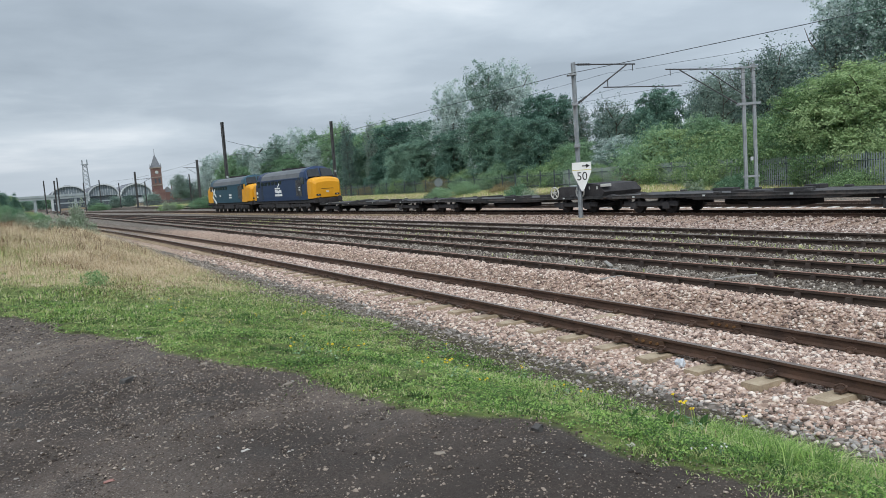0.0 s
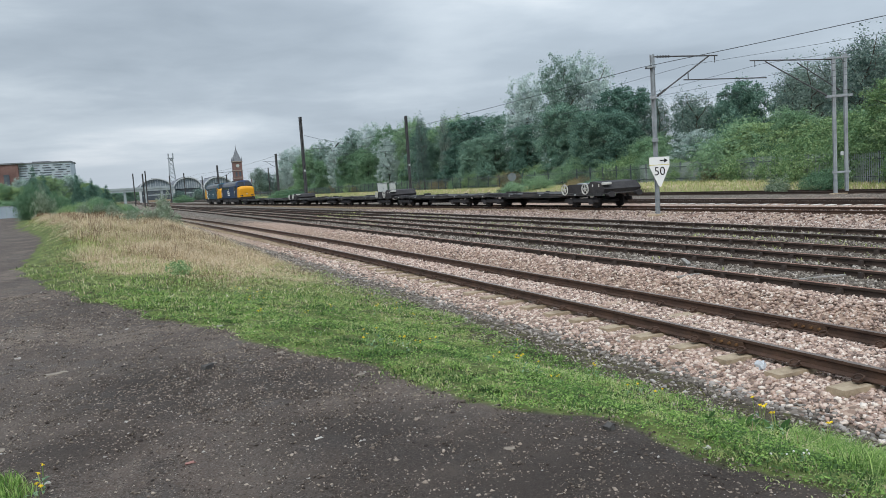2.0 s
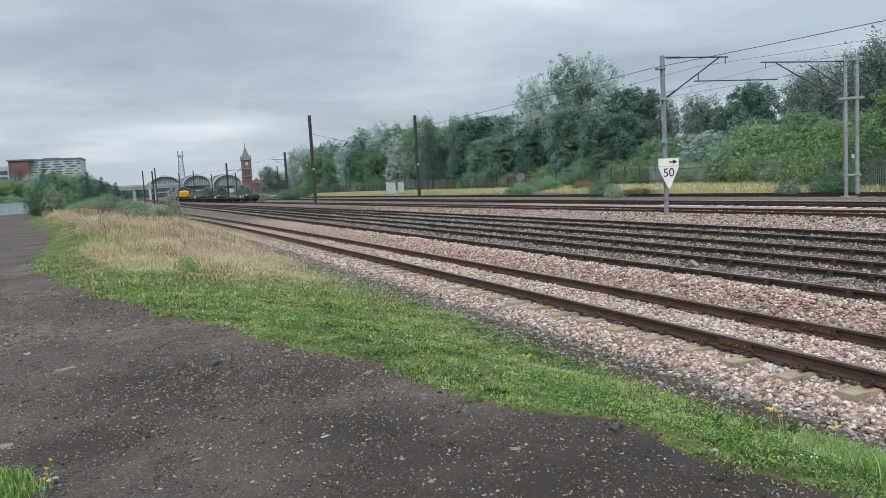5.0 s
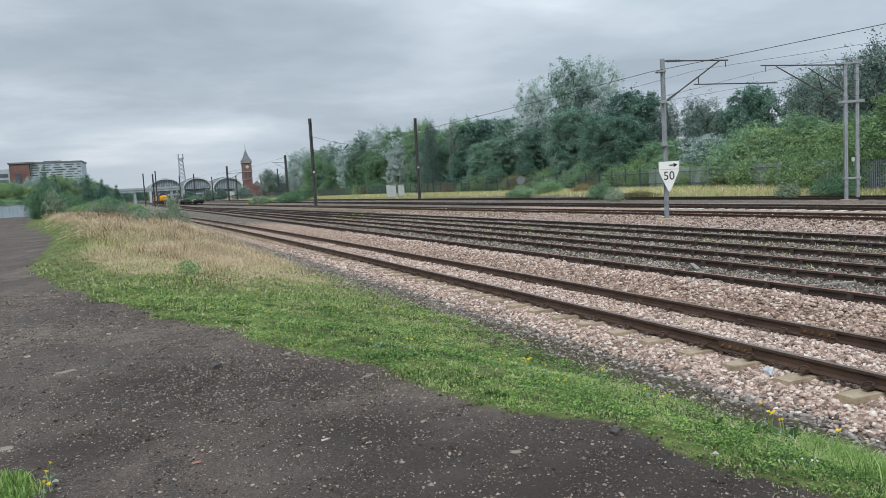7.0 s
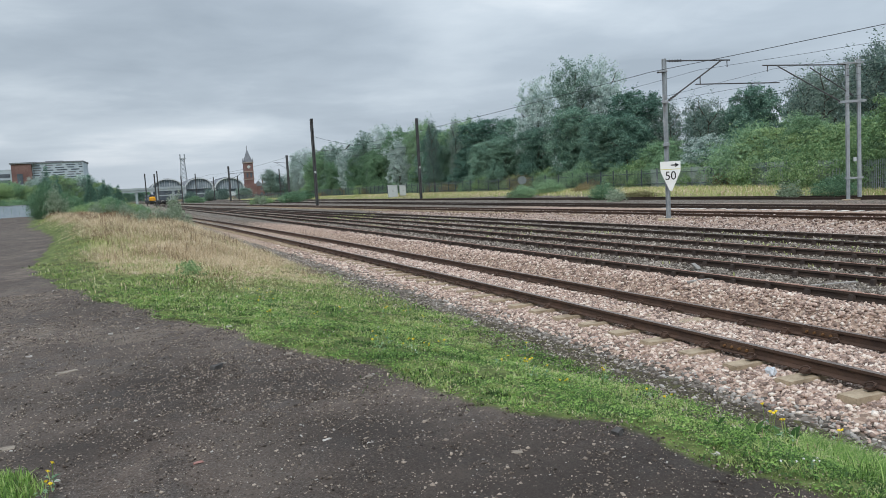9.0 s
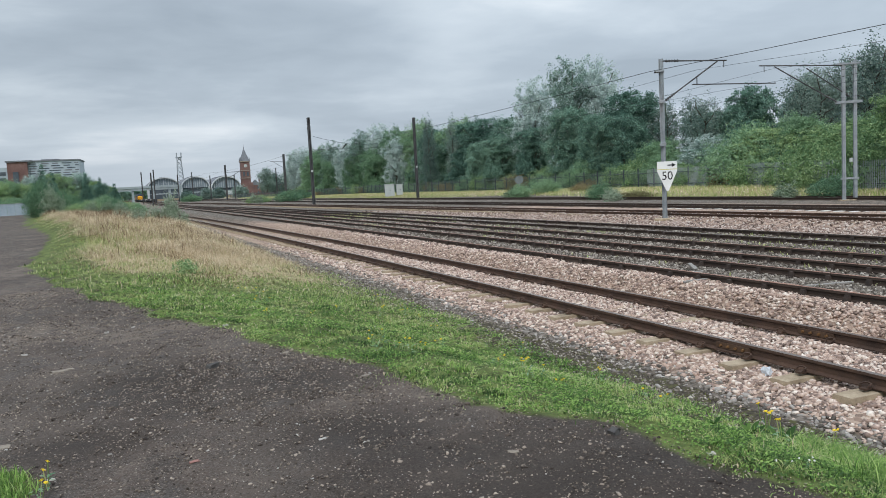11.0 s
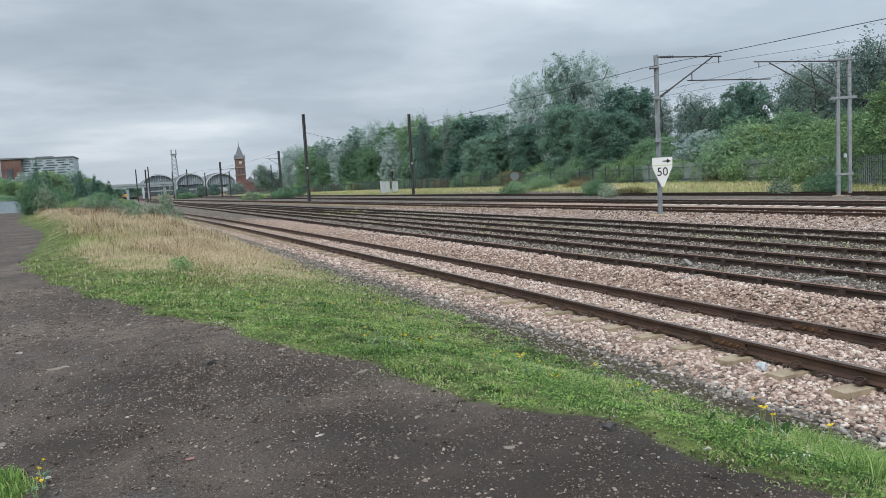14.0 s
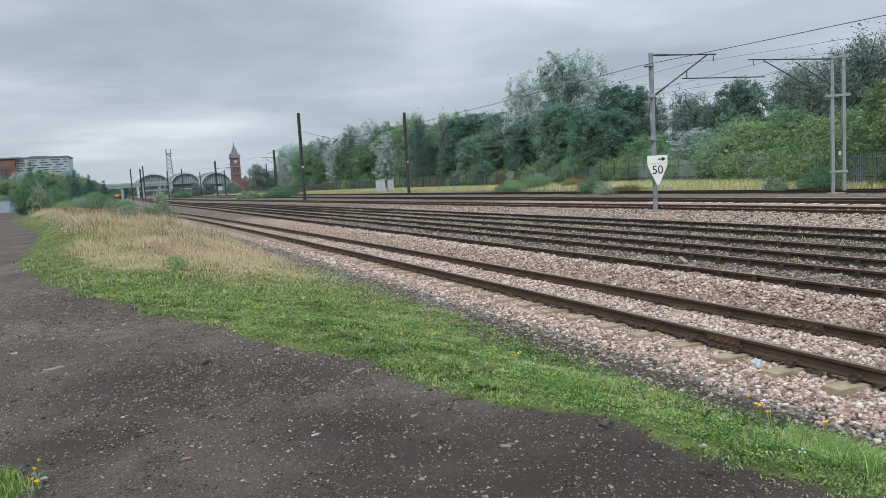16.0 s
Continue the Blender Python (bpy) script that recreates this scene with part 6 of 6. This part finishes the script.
def blades(name, label, x, y, h, w, material, seed, lean=0.5):
    rng = np.random.default_rng(seed)
    n = len(x)
    a = rng.uniform(0, 2 * math.pi, n)
    d = np.stack([np.cos(a), np.sin(a), np.zeros(n)], -1)
    s = np.stack([-np.sin(a), np.cos(a), np.zeros(n)], -1) * w[:, None] / 2
    base = np.stack([x, y, ground_z(x, y) - 0.01], -1)
    k = rng.uniform(0.1, lean, n)[:, None]
    mid = base + d * (h[:, None] * k * 0.35) + np.stack([0 * h, 0 * h, h * 0.55], -1)
    tip = base + d * (h[:, None] * k * 1.1) + np.stack([0 * h, 0 * h, h * (1 - 0.3 * k[:, 0])], -1)
    v = np.stack([base - s, base + s, mid - s * 0.75, mid + s * 0.75, tip], 1).reshape(-1, 3)
    f = (np.arange(n)[:, None, None] * 5 + np.array([(0, 1, 3), (0, 3, 2), (2, 3, 4)])[None]).reshape(-1, 3)
    return tagged(new(name, raw_mesh(name, v, f, material)), label, "grass", kind="stuff")


def patchy(x, y):
    """How lush the grass stands, 0 to 1."""
    return np.clip(0.5 + 0.22 * np.sin(1.7 * x + 1.1 * np.sin(0.8 * y)) + 0.2 * np.sin(1.3 * y - 0.8 * x + 2) + 0.16 * np.sin(3.9 * x + 2.7 * y) + 0.12 * np.sin(7.3 * y - 5.1 * x), 0, 1)


def mottle(x, y):
    """Hummocks a hand or two wide, 0 to 1."""
    return 0.5 + 0.5 * np.sin(8 * x + 2.5 * np.sin(4.3 * y)) * np.sin(7 * y + 2.2 * np.sin(5.1 * x))


def grow():
    rng = np.random.default_rng(51)
    # green verge
    n = 230000
    y = 1.8 + 24 * rng.random(n) ** 1.55
    e = road_edge(y) - 0.04 - np.abs(rng.normal(0, 0.10, n))
    xr = 6.0 - 0.0003 * y * y
    x = e + (xr - e) * rng.random(n)
    lush = patchy(x, y)
    bare = np.clip((x + 0.0003 * y * y - 5.15 - 0.45 * smooth01((y - 7.5) / 5)) / 0.6, 0, 1)
    rim = np.clip((x - e) / 0.35, 0, 1)
    hump = mottle(x, y)
    keep = (rng.random(n) < (0.5 + 0.5 * hump) * (0.2 + 0.8 * lush) * (1 - 0.75 * bare) * (0.25 + 0.75 * rim)) & (rng.random(n) > smooth01((y - 12) / 12) * 0.75)
    x, y, lush, rim, hump = x[keep], y[keep], lush[keep], rim[keep], hump[keep]
    tall = smooth01((x - 4.0) / 0.8) * smooth01((5.6 - y) / 1.6)
    h = (0.014 + 0.036 * lush ** 1.5) * rng.uniform(0.6, 1.5, len(x)) * (0.5 + 0.5 * rim) + 0.15 * tall * rng.random(len(x)) + 0.06 * smooth01((y - 10) / 8) * rng.random(len(x))
    h = h * (0.6 + 0.8 * hump)
    w = rng.uniform(0.004, 0.008, len(x)) * (1 + 0.13 * y)
    dull = rng.random(len(x)) < 0.18 + 0.45 * smooth01((y - 9) / 9) + 0.4 * (lush < 0.25) + 0.35 * (hump < 0.35)
    dead = rng.random(len(x)) < 0.05 + 0.12 * (lush < 0.35)
    blades("dead_grass", "dead brown grass among the verge", x[dead], y[dead], h[dead] * 1.2, w[dead], STRAW_BLADE, 11, 1.2)
    blades("verge_grass", "short fresh green grass of the verge", x[~dull], y[~dull], h[~dull], w[~dull], GREEN_BLADE, 1, 1.6)
    blades("dull_grass", "duller green grass and moss of the verge", x[dull], y[dull], h[dull], w[dull], DARK_BLADE, 2, 1.7)
    # dry bank
    n = 430000
    y = 9 + 72 * rng.random(n) ** 1.25
    e = road_edge(y) + 0.4
    xr = 5.9 - 0.0003 * y * y
    x = e + (xr - e) * rng.random(n)
    core = smooth01((x - e) / 2.2) * smooth01((xr - x) / 1.6 + 0.25)
    keep = rng.random(n) < smooth01((y - 10 - 3 * (patchy(x * 0.6, y * 0.4) - 0.5)) / 12) * (0.3 + 0.7 * core) * (0.45 + 0.55 * patchy(x * 0.5, y * 0.5))
    x, y, core = x[keep], y[keep], core[keep]
    h = (0.05 + 0.40 * smooth01((y - 17) / 20) * core) * rng.uniform(0.4, 1.5, len(x)) * (0.45 + 0.9 * patchy(x * 1.3 + 2, y * 0.9))
    w = rng.uniform(0.003, 0.007, len(x)) * (1 + 0.035 * y)
    kind = rng.random(len(x)) + 0.30 * (patchy(x * 0.8 + 3, y * 0.6) - 0.5)
    green = kind < 0.36 + 0.35 * (1 - core) + 0.35 * (1 - smooth01((y - 14) / 16)) + 0.8 * (patchy(x * 0.45 + 1, y * 0.30) - 0.55)
    russet = (~green) & (kind > 0.80 + 0.28 * (1 - patchy(x * 0.5 + 9, y * 0.3)))
    straw = ~green & ~russet
    blades("dry_grass", "tall dry straw-coloured grass on the bank", x[straw], y[straw], h[straw], w[straw], STRAW_BLADE, 3, 2.9)
    blades("bank_grass", "green grass growing through the dry bank", x[green], y[green], h[green] * 0.6, w[green], DARK_BLADE, 4, 1.5)
    blades("russet_stems", "russet seeding dock stems in the dry grass", x[russet], y[russet], h[russet] * 1.2, w[russet], RUSSET_BLADE, 5, 0.9)
    # strip between the far siding and the fence
    n = 90000
    u = rng.uniform(0, FU[-1] * 0.86, n) ** 1.0
    fx, fy = np.interp(u, FU, FX), np.interp(u, FU, FY)
    x = fx - 0.3 - rng.random(n) ** 1.3 * np.minimum(8.0, np.maximum(fx - 38.2, 2.0))
    y = fy + rng.normal(0, 0.5, n)
    keep = x > 37.8 - 0.00008 * y * y
    x, y = x[keep], y[keep]
    h = rng.uniform(0.12, 0.40, len(x))
    w = rng.uniform(0.02, 0.05, len(x))
    g = rng.random(len(x)) < 0.46 + 0.5 * patchy(x * 0.4, y * 0.2)
    blades("lineside_straw", "dry yellow grass along the fence", x[~g], y[~g], h[~g], w[~g], STRAW_BLADE, 6, 1.3)
    blades("lineside_grass", "green weeds and grass along the fence", x[g], y[g], h[g], w[g], DARK_BLADE, 7, 0.6)
    # weeds between the old sidings, and the corner tuft by the yard
    n = 9000
    y = 8 + 50 * rng.random(n)
    x = rng.choice([12.1, 15.2, 13.5, 16.8, 18.6], n) + rng.normal(0, 0.5, n)
    keep = patchy(x * 0.7 + 5, y * 0.35) > 0.62
    blades("siding_weeds", "low green weeds between the old rails", x[keep], y[keep], rng.uniform(0.04, 0.13, keep.sum()), rng.uniform(0.02, 0.045, keep.sum()), DARK_BLADE, 8, 1.2)
    n = 5000
    x, y = -1.18 + rng.normal(0, 0.22, n), 5.45 + rng.normal(0, 0.22, n)
    keep = np.hypot((x + 1.18) / 0.5, (y - 5.45) / 0.5) < 1
    x, y = x[keep], y[keep]
    blades("yard_tuft", "tuft of green grass at the corner of the yard", x, y, rng.uniform(0.05, 0.13, len(x)), rng.uniform(0.005, 0.01, len(x)), GREEN_BLADE, 9, 0.9)
    # moss cushions on the bare strip beside the ballast
    k = 700
    my = 2.2 + 24 * rng.random(k) ** 1.5
    mx = rng.normal(5.7, 0.30, k) - 0.0003 * my * my
    c = rng.integers(0, k, 36000)
    r = rng.uniform(0.03, 0.10, k)[c]
    x, y = mx[c] + rng.normal(0, 1, len(c)) * r, my[c] + rng.normal(0, 1, len(c)) * r
    blades("moss", "low olive and russet moss on the bare strip", x, y, rng.uniform(0.008, 0.03, len(c)), rng.uniform(0.004, 0.008, len(c)) * (1 + 0.08 * y), MOSS_BLADE, 31, 1.8)
    # clover and moss leaves between the blades
    n = 190000
    y = 2.0 + 15 * rng.random(n) ** 1.6
    e = road_edge(y)
    x = e + (5.7 - e) * rng.random(n)
    keep = rng.random(n) < (0.15 + 0.85 * patchy(x * 2.1 + 4, y * 1.9) ** 2) * (0.25 + 0.75 * mottle(x, y))
    x, y = x[keep], y[keep]
    n = len(x)
    c = np.stack([x, y, ground_z(x, y) + rng.uniform(0.008, 0.05, n) * (0.5 + patchy(x * 2.1 + 4, y * 1.9))], -1)
    up = np.stack([rng.normal(0, 0.35, n), rng.normal(0, 0.35, n), np.ones(n)], -1)
    t = np.cross(up, rng.normal(size=(n, 3)))
    t /= np.linalg.norm(t, axis=1)[:, None]
    b = np.cross(up / np.linalg.norm(up, axis=1)[:, None], t)
    r = (rng.uniform(0.004, 0.010, n) * (1 + 0.07 * y))[:, None]
    quad = np.stack([c - t * r, c - b * r, c + t * r, c + b * r], 1).reshape(-1, 3)
    tagged(new("clover", raw_mesh("clover", quad, np.arange(n * 4).reshape(n, 4), GREEN_BLADE)), "small clover and moss leaves in the verge", "grass", kind="stuff")
    # coarser tufts scattered over the verge
    k = 420
    ty = 2.4 + 14 * rng.random(k) ** 1.4
    tx = road_edge(ty) + 0.15 + (5.5 - road_edge(ty)) * rng.random(k)
    c = rng.integers(0, k, 15000)
    r = rng.uniform(0.02, 0.075, k)[c]
    x, y = tx[c] + rng.normal(0, 1, len(c)) * r, ty[c] + rng.normal(0, 1, len(c)) * r
    h = rng.uniform(0.035, 0.11, k)[c] * rng.uniform(0.5, 1.2, len(c))
    w = rng.uniform(0.004, 0.007, len(c)) * (1 + 0.08 * y)
    dull = rng.random(k)[c] < 0.45
    blades("coarse_tufts", "coarse green grass tufts standing in the verge", x[~dull], y[~dull], h[~dull], w[~dull], GREEN_BLADE, 21, 1.8)
    blades("coarse_dull_tufts", "coarse dull green grass tufts standing in the verge", x[dull], y[dull], h[dull], w[dull], DARK_BLADE, 22, 1.8)
    # deep green patches of rank grass
    k = 90
    ty = 2.6 + 13 * rng.random(k) ** 1.3
    tx = road_edge(ty) + 0.3 + (5.2 - road_edge(ty)) * rng.random(k)
    c = rng.integers(0, k, 16000)
    r = rng.uniform(0.06, 0.20, k)[c]
    x, y = tx[c] + rng.normal(0, 1, len(c)) * r * 1.3, ty[c] + rng.normal(0, 1, len(c)) * r
    blades("rank_grass", "patches of deep green rank grass in the verge", x, y, rng.uniform(0.02, 0.07, len(c)), rng.uniform(0.004, 0.008, len(c)) * (1 + 0.08 * y), DEEP_BLADE, 23, 1.9)
    # tall tufts at the near end of the verge
    n = 5200
    c = rng.integers(0, 5, n)
    cx, cy = np.array([5.05, 4.75, 5.3, 4.3, 4.95])[c], np.array([4.2, 3.7, 4.6, 3.1, 3.4])[c]
    x, y = cx + rng.normal(0, 0.16, n), cy + rng.normal(0, 0.16, n)
    h, w, dull = rng.uniform(0.06, 0.24, n), rng.uniform(0.004, 0.009, n), rng.random(n) < 0.45
    blades("tall_tufts", "long green grass tufts beside the ballast", x[~dull], y[~dull], h[~dull], w[~dull], GREEN_BLADE, 10, 2.0)
    blades("dull_tall_tufts", "long dull green grass among the tufts beside the ballast", x[dull], y[dull], h[dull], w[dull], DEEP_BLADE, 12, 2.0)


grow()
FLOWER = mat("yellow_petals", [(0.75, 0.52, 0.02), (0.85, 0.66, 0.05)], 8, 60, 0.7, bump=0)
WHITEPETAL = mat("white_petals", [(0.7, 0.7, 0.66), (0.8, 0.8, 0.78)], 8, 60, 0.7, bump=0)


def weed(x, y, height, heads, petals=None, spread=0.12, seed=0):
    rng = random.Random(seed)
    z = float(ground_z(x, y))
    root = thing("ragwort" if petals is None else "white_clover", "small weed with yellow flower heads in the grass" if petals is None else "small white flower heads in the grass", "weed", pose(x, y, z))
    for i in range(heads):
        a = rng.uniform(0, 6.28)
        tip = Vector((spread * math.cos(a) * rng.random(), spread * math.sin(a) * rng.random(), height * rng.uniform(0.75, 1.05)))
        part("stem", tube((tip.x * 0.2, tip.y * 0.2, -0.02), tip, 0.003 + 0.003 * height, 4), DARK_BLADE, root)
        bm = bmesh.new()
        r = (0.016 if petals is None else 0.008) + 0.02 * height
        for k in range(7):
            b = 6.28 * k / 7
            q = [(0, 0, 0.004), (r * 0.6 * math.cos(b - .4), r * 0.6 * math.sin(b - .4), 0.006), (r * math.cos(b), r * math.sin(b), 0.0), (r * 0.6 * math.cos(b + .4), r * 0.6 * math.sin(b + .4), 0.006)]
            bm.faces.new([bm.verts.new(p) for p in q])
        add_tube(bm, (0, 0, -0.006), (0, 0, 0.008), r * 0.35, 6)
        part("flower_head", bm, petals or FLOWER, root, "", Matrix.Translation(tip) @ pose(0, 0, 0, rng.uniform(-35, 35), rng.uniform(-35, 35), 0))
    bm = bmesh.new()
    for i in range(12):
        a, l = rng.uniform(0, 6.28), height * rng.uniform(0.25, 0.5)
        zz = height * rng.uniform(0.05, 0.6)
        c, s = math.cos(a), math.sin(a)
        q = [(0, 0, zz), (l * .5 * c - l * .14 * s, l * .5 * s + l * .14 * c, zz + l * .25), (l * c, l * s, zz + l * .15), (l * .5 * c + l * .14 * s, l * .5 * s - l * .14 * c, zz + l * .25)]
        bm.faces.new([bm.verts.new(p) for p in q])
    part("leaves", bm, LEAF_MID, root)
    return root


def dock(x, y, size, seed):
    """A low plant of broad leaves."""
    rng = random.Random(seed)
    root = thing("dock_plant", "low broad-leaved green dock plant in the verge", "weed", pose(x, y, float(ground_z(x, y))))
    for i in range(14):
        a, l = 6.28 * i / 7 + rng.uniform(-.3, .3), size * rng.uniform(0.6, 1.1)
        bm = bmesh.new()
        n = 5
        rows = []
        for k in range(n + 1):
            u = k / n
            wd = l * 0.2 * math.sin(math.pi * (0.08 + 0.9 * u))
            zz = l * ((0.75 if i < 7 else 1.5) * u - 0.6 * u * u)
            rows.append([bm.verts.new((l * u, -wd, zz + 0.02 * l)), bm.verts.new((l * u, 0, zz)), bm.verts.new((l * u, wd, zz + 0.02 * l))])
        for r0, r1 in zip(rows, rows[1:]):
            bm.faces.new((r0[0], r0[1], r1[1], r1[0]))
            bm.faces.new((r0[1], r0[2], r1[2], r1[1]))
        part("leaf", bm, LEAF_DOCK, root, at=pose(0, 0, 0.01, rng.uniform(-10, 10), 0, math.degrees(a)), smooth=True)


def flat_stone(x, y, l, w, h, turn, material, label):
    bm = bmesh.new()
    add_box(bm, -l / 2, l / 2, -w / 2, w / 2, 0, h)
    rng = random.Random(int(x * 100 + y * 10))
    bmesh.ops.subdivide_edges(bm, edges=bm.edges[:], cuts=1)
    for v in bm.verts:
        v.co += Vector((rng.uniform(-.18, .18) * l, rng.uniform(-.18, .18) * w, rng.uniform(-.25, .25) * h))
    part_ob = part("flat_stone", bm, material)
    part_ob.matrix_basis = pose(x, y, float(ground_z(x, y)) - h * 0.3, 0, 0, turn)
    tagged(part_ob, label, "stone")


for x, y, h, k in ((4.80, 4.68, 0.30, 4), (4.66, 4.35, 0.24, 2), (5.56, 4.68, 0.26, 2), (-0.62, 5.42, 0.16, 2), (-0.66, 5.25, 0.13, 2)):
    weed(x, y, h, k, seed=int(y * 100))
rng_w = random.Random(77)
for i in range(34):
    y = rng_w.uniform(6.5, 17)
    x = rng_w.uniform(max(float(road_edge(y)) + 0.7, 1.0), 5.3)
    weed(x, y, rng_w.uniform(0.10, 0.22), rng_w.randint(1, 3), seed=i)
for i, (x, y) in enumerate(((3.73, 3.29), (3.85, 3.4), (3.60, 3.35), (3.2, 10.6), (3.0, 8.4), (2.3, 9.7))):
    weed(x, y, 0.07, 2, WHITEPETAL, 0.1, 200 + i)
for i, (x, y, s) in enumerate(((4.72, 4.42, 0.15), (4.45, 4.5, 0.11), (4.86, 4.56, 0.13), (4.6, 4.6, 0.11), (4.22, 4.66, 0.09))):
    dock(x, y, s, i)
put_weed = crown_mesh("crown", LEAF_SCRUB, 61, [(0, 0, .16, .32, .32, .2)], 40, 16, 0.035, 0.06)
tuft = thing("dock_clump", "small green leafy clump in the dry grass", "weed", pose(1.38, 21.67, float(ground_z(1.38, 21.67))))
part("crown", put_weed, None, tuft)

PINKBRICK = mat("broken_brick", [(0.26, 0.13, 0.11), (0.36, 0.19, 0.16)], 12, 80, 0.9, bump=0.2)
BEIGE = mat("beige_slab", [(0.19, 0.16, 0.13), (0.29, 0.25, 0.205)], 12, 80, 0.9, bump=0.2)
DARKROCK = mat("dark_rock", [(0.05, 0.047, 0.045), (0.10, 0.095, 0.09)], 12, 80, 0.9, bump=0.3)
for x, y, l, w, h, turn, material, label in (
        (1.15, 10.82, 0.07, 0.05, 0.03, 20, PALE_CHIP, "pale stone lying on the gravel yard"), (0.29, 5.42, 0.06, 0.035, 0.012, 10, PINKBRICK, "broken piece of red brick on the gravel"),
        (1.19, 5.36, 0.06, 0.025, 0.01, 15, PALE_CHIP, "thin pale stone flake on the gravel"), (2.27, 4.41, 0.07, 0.03, 0.01, -30, BEIGE, "thin beige stone flake on the gravel"),
        (-0.81, 9.17, 0.20, 0.09, 0.014, 25, BEIGE, "flat beige slab set in the gravel"), (-1.04, 6.61, 0.10, 0.07, 0.01, 15, BEIGE, "flat beige piece of board on the gravel"),
        (-0.62, 5.61, 0.06, 0.03, 0.01, 10, PALE_CHIP, "white stone flake on the gravel"), (0.71, 8.23, 0.12, 0.08, 0.06, 40, DARKROCK, "dark lump of rock on the gravel"),
        (1.55, 8.6, 0.09, 0.05, 0.02, 60, BEIGE, "small beige stone at the edge of the verge"), (2.02, 7.0, 0.10, 0.05, 0.02, 30, BEIGE, "small beige stone at the edge of the verge"),
        (3.05, 4.35, 0.08, 0.06, 0.045, 30, DARKROCK, "grey lump of stone at the edge of the verge"), (3.38, 3.75, 0.05, 0.035, 0.02, 0, PALE_CHIP, "pale stone at the edge of the verge"),
        (-1.3, 10.4, 0.06, 0.03, 0.02, 0, PALE_CHIP, "pale stone lying on the gravel yard"), (-0.4, 11.5, 0.05, 0.03, 0.02, 0, PALE_CHIP, "pale stone lying on the gravel yard")):
    flat_stone(x, y, l, w, h, turn, material, label)

BAG = mat("crumpled_white_plastic", [(0.45, 0.49, 0.54), (0.66, 0.69, 0.72)], 14, 60, 0.4, bump=0.3)


def litter(x, y, size, label):
    bm = bmesh.new()
    bmesh.ops.create_icosphere(bm, subdivisions=2, radius=size)
    rng = random.Random(5)
    for v in bm.verts:
        v.co *= rng.uniform(0.6, 1.2)
        v.co.z = max(v.co.z * 1.2, -size * 0.3)
    ob = part("plastic_bag", bm, BAG)
    ob.matrix_basis = pose(x, y, float(ground_z(x, y)) + size * 0.35)
    tagged(ob, label, "litter")


litter(7.08, 6.86, 0.075, "crumpled white plastic bag caught beside the rail")
PLANK = mat("bleached_timber", [(0.19, 0.18, 0.165), (0.32, 0.305, 0.285)], 5, 60, 0.9, bump=0.3)
for x, y, l, turn, lift in ((10.9, 12.5, 0.34, 62, 0.08), (10.75, 12.35, 0.3, 75, 0.11), (9.75, 11.1, 0.5, -20, 0.03), (10.95, 9.3, 0.9, -35, 0.02), (10.5, 12.0, 0.35, -10, 0.03)):
    ob = part("plank", box(-l / 2, l / 2, -0.04, 0.04, -0.015, 0.015, 0.005), PLANK)
    ob.matrix_basis = pose(x, y, float(ground_z(x, y)) + lift - 0.01, 0, -4 if lift < 0.1 else -18, turn)
    tagged(ob, "broken bleached timber lying between the rails", "plank")


motions()
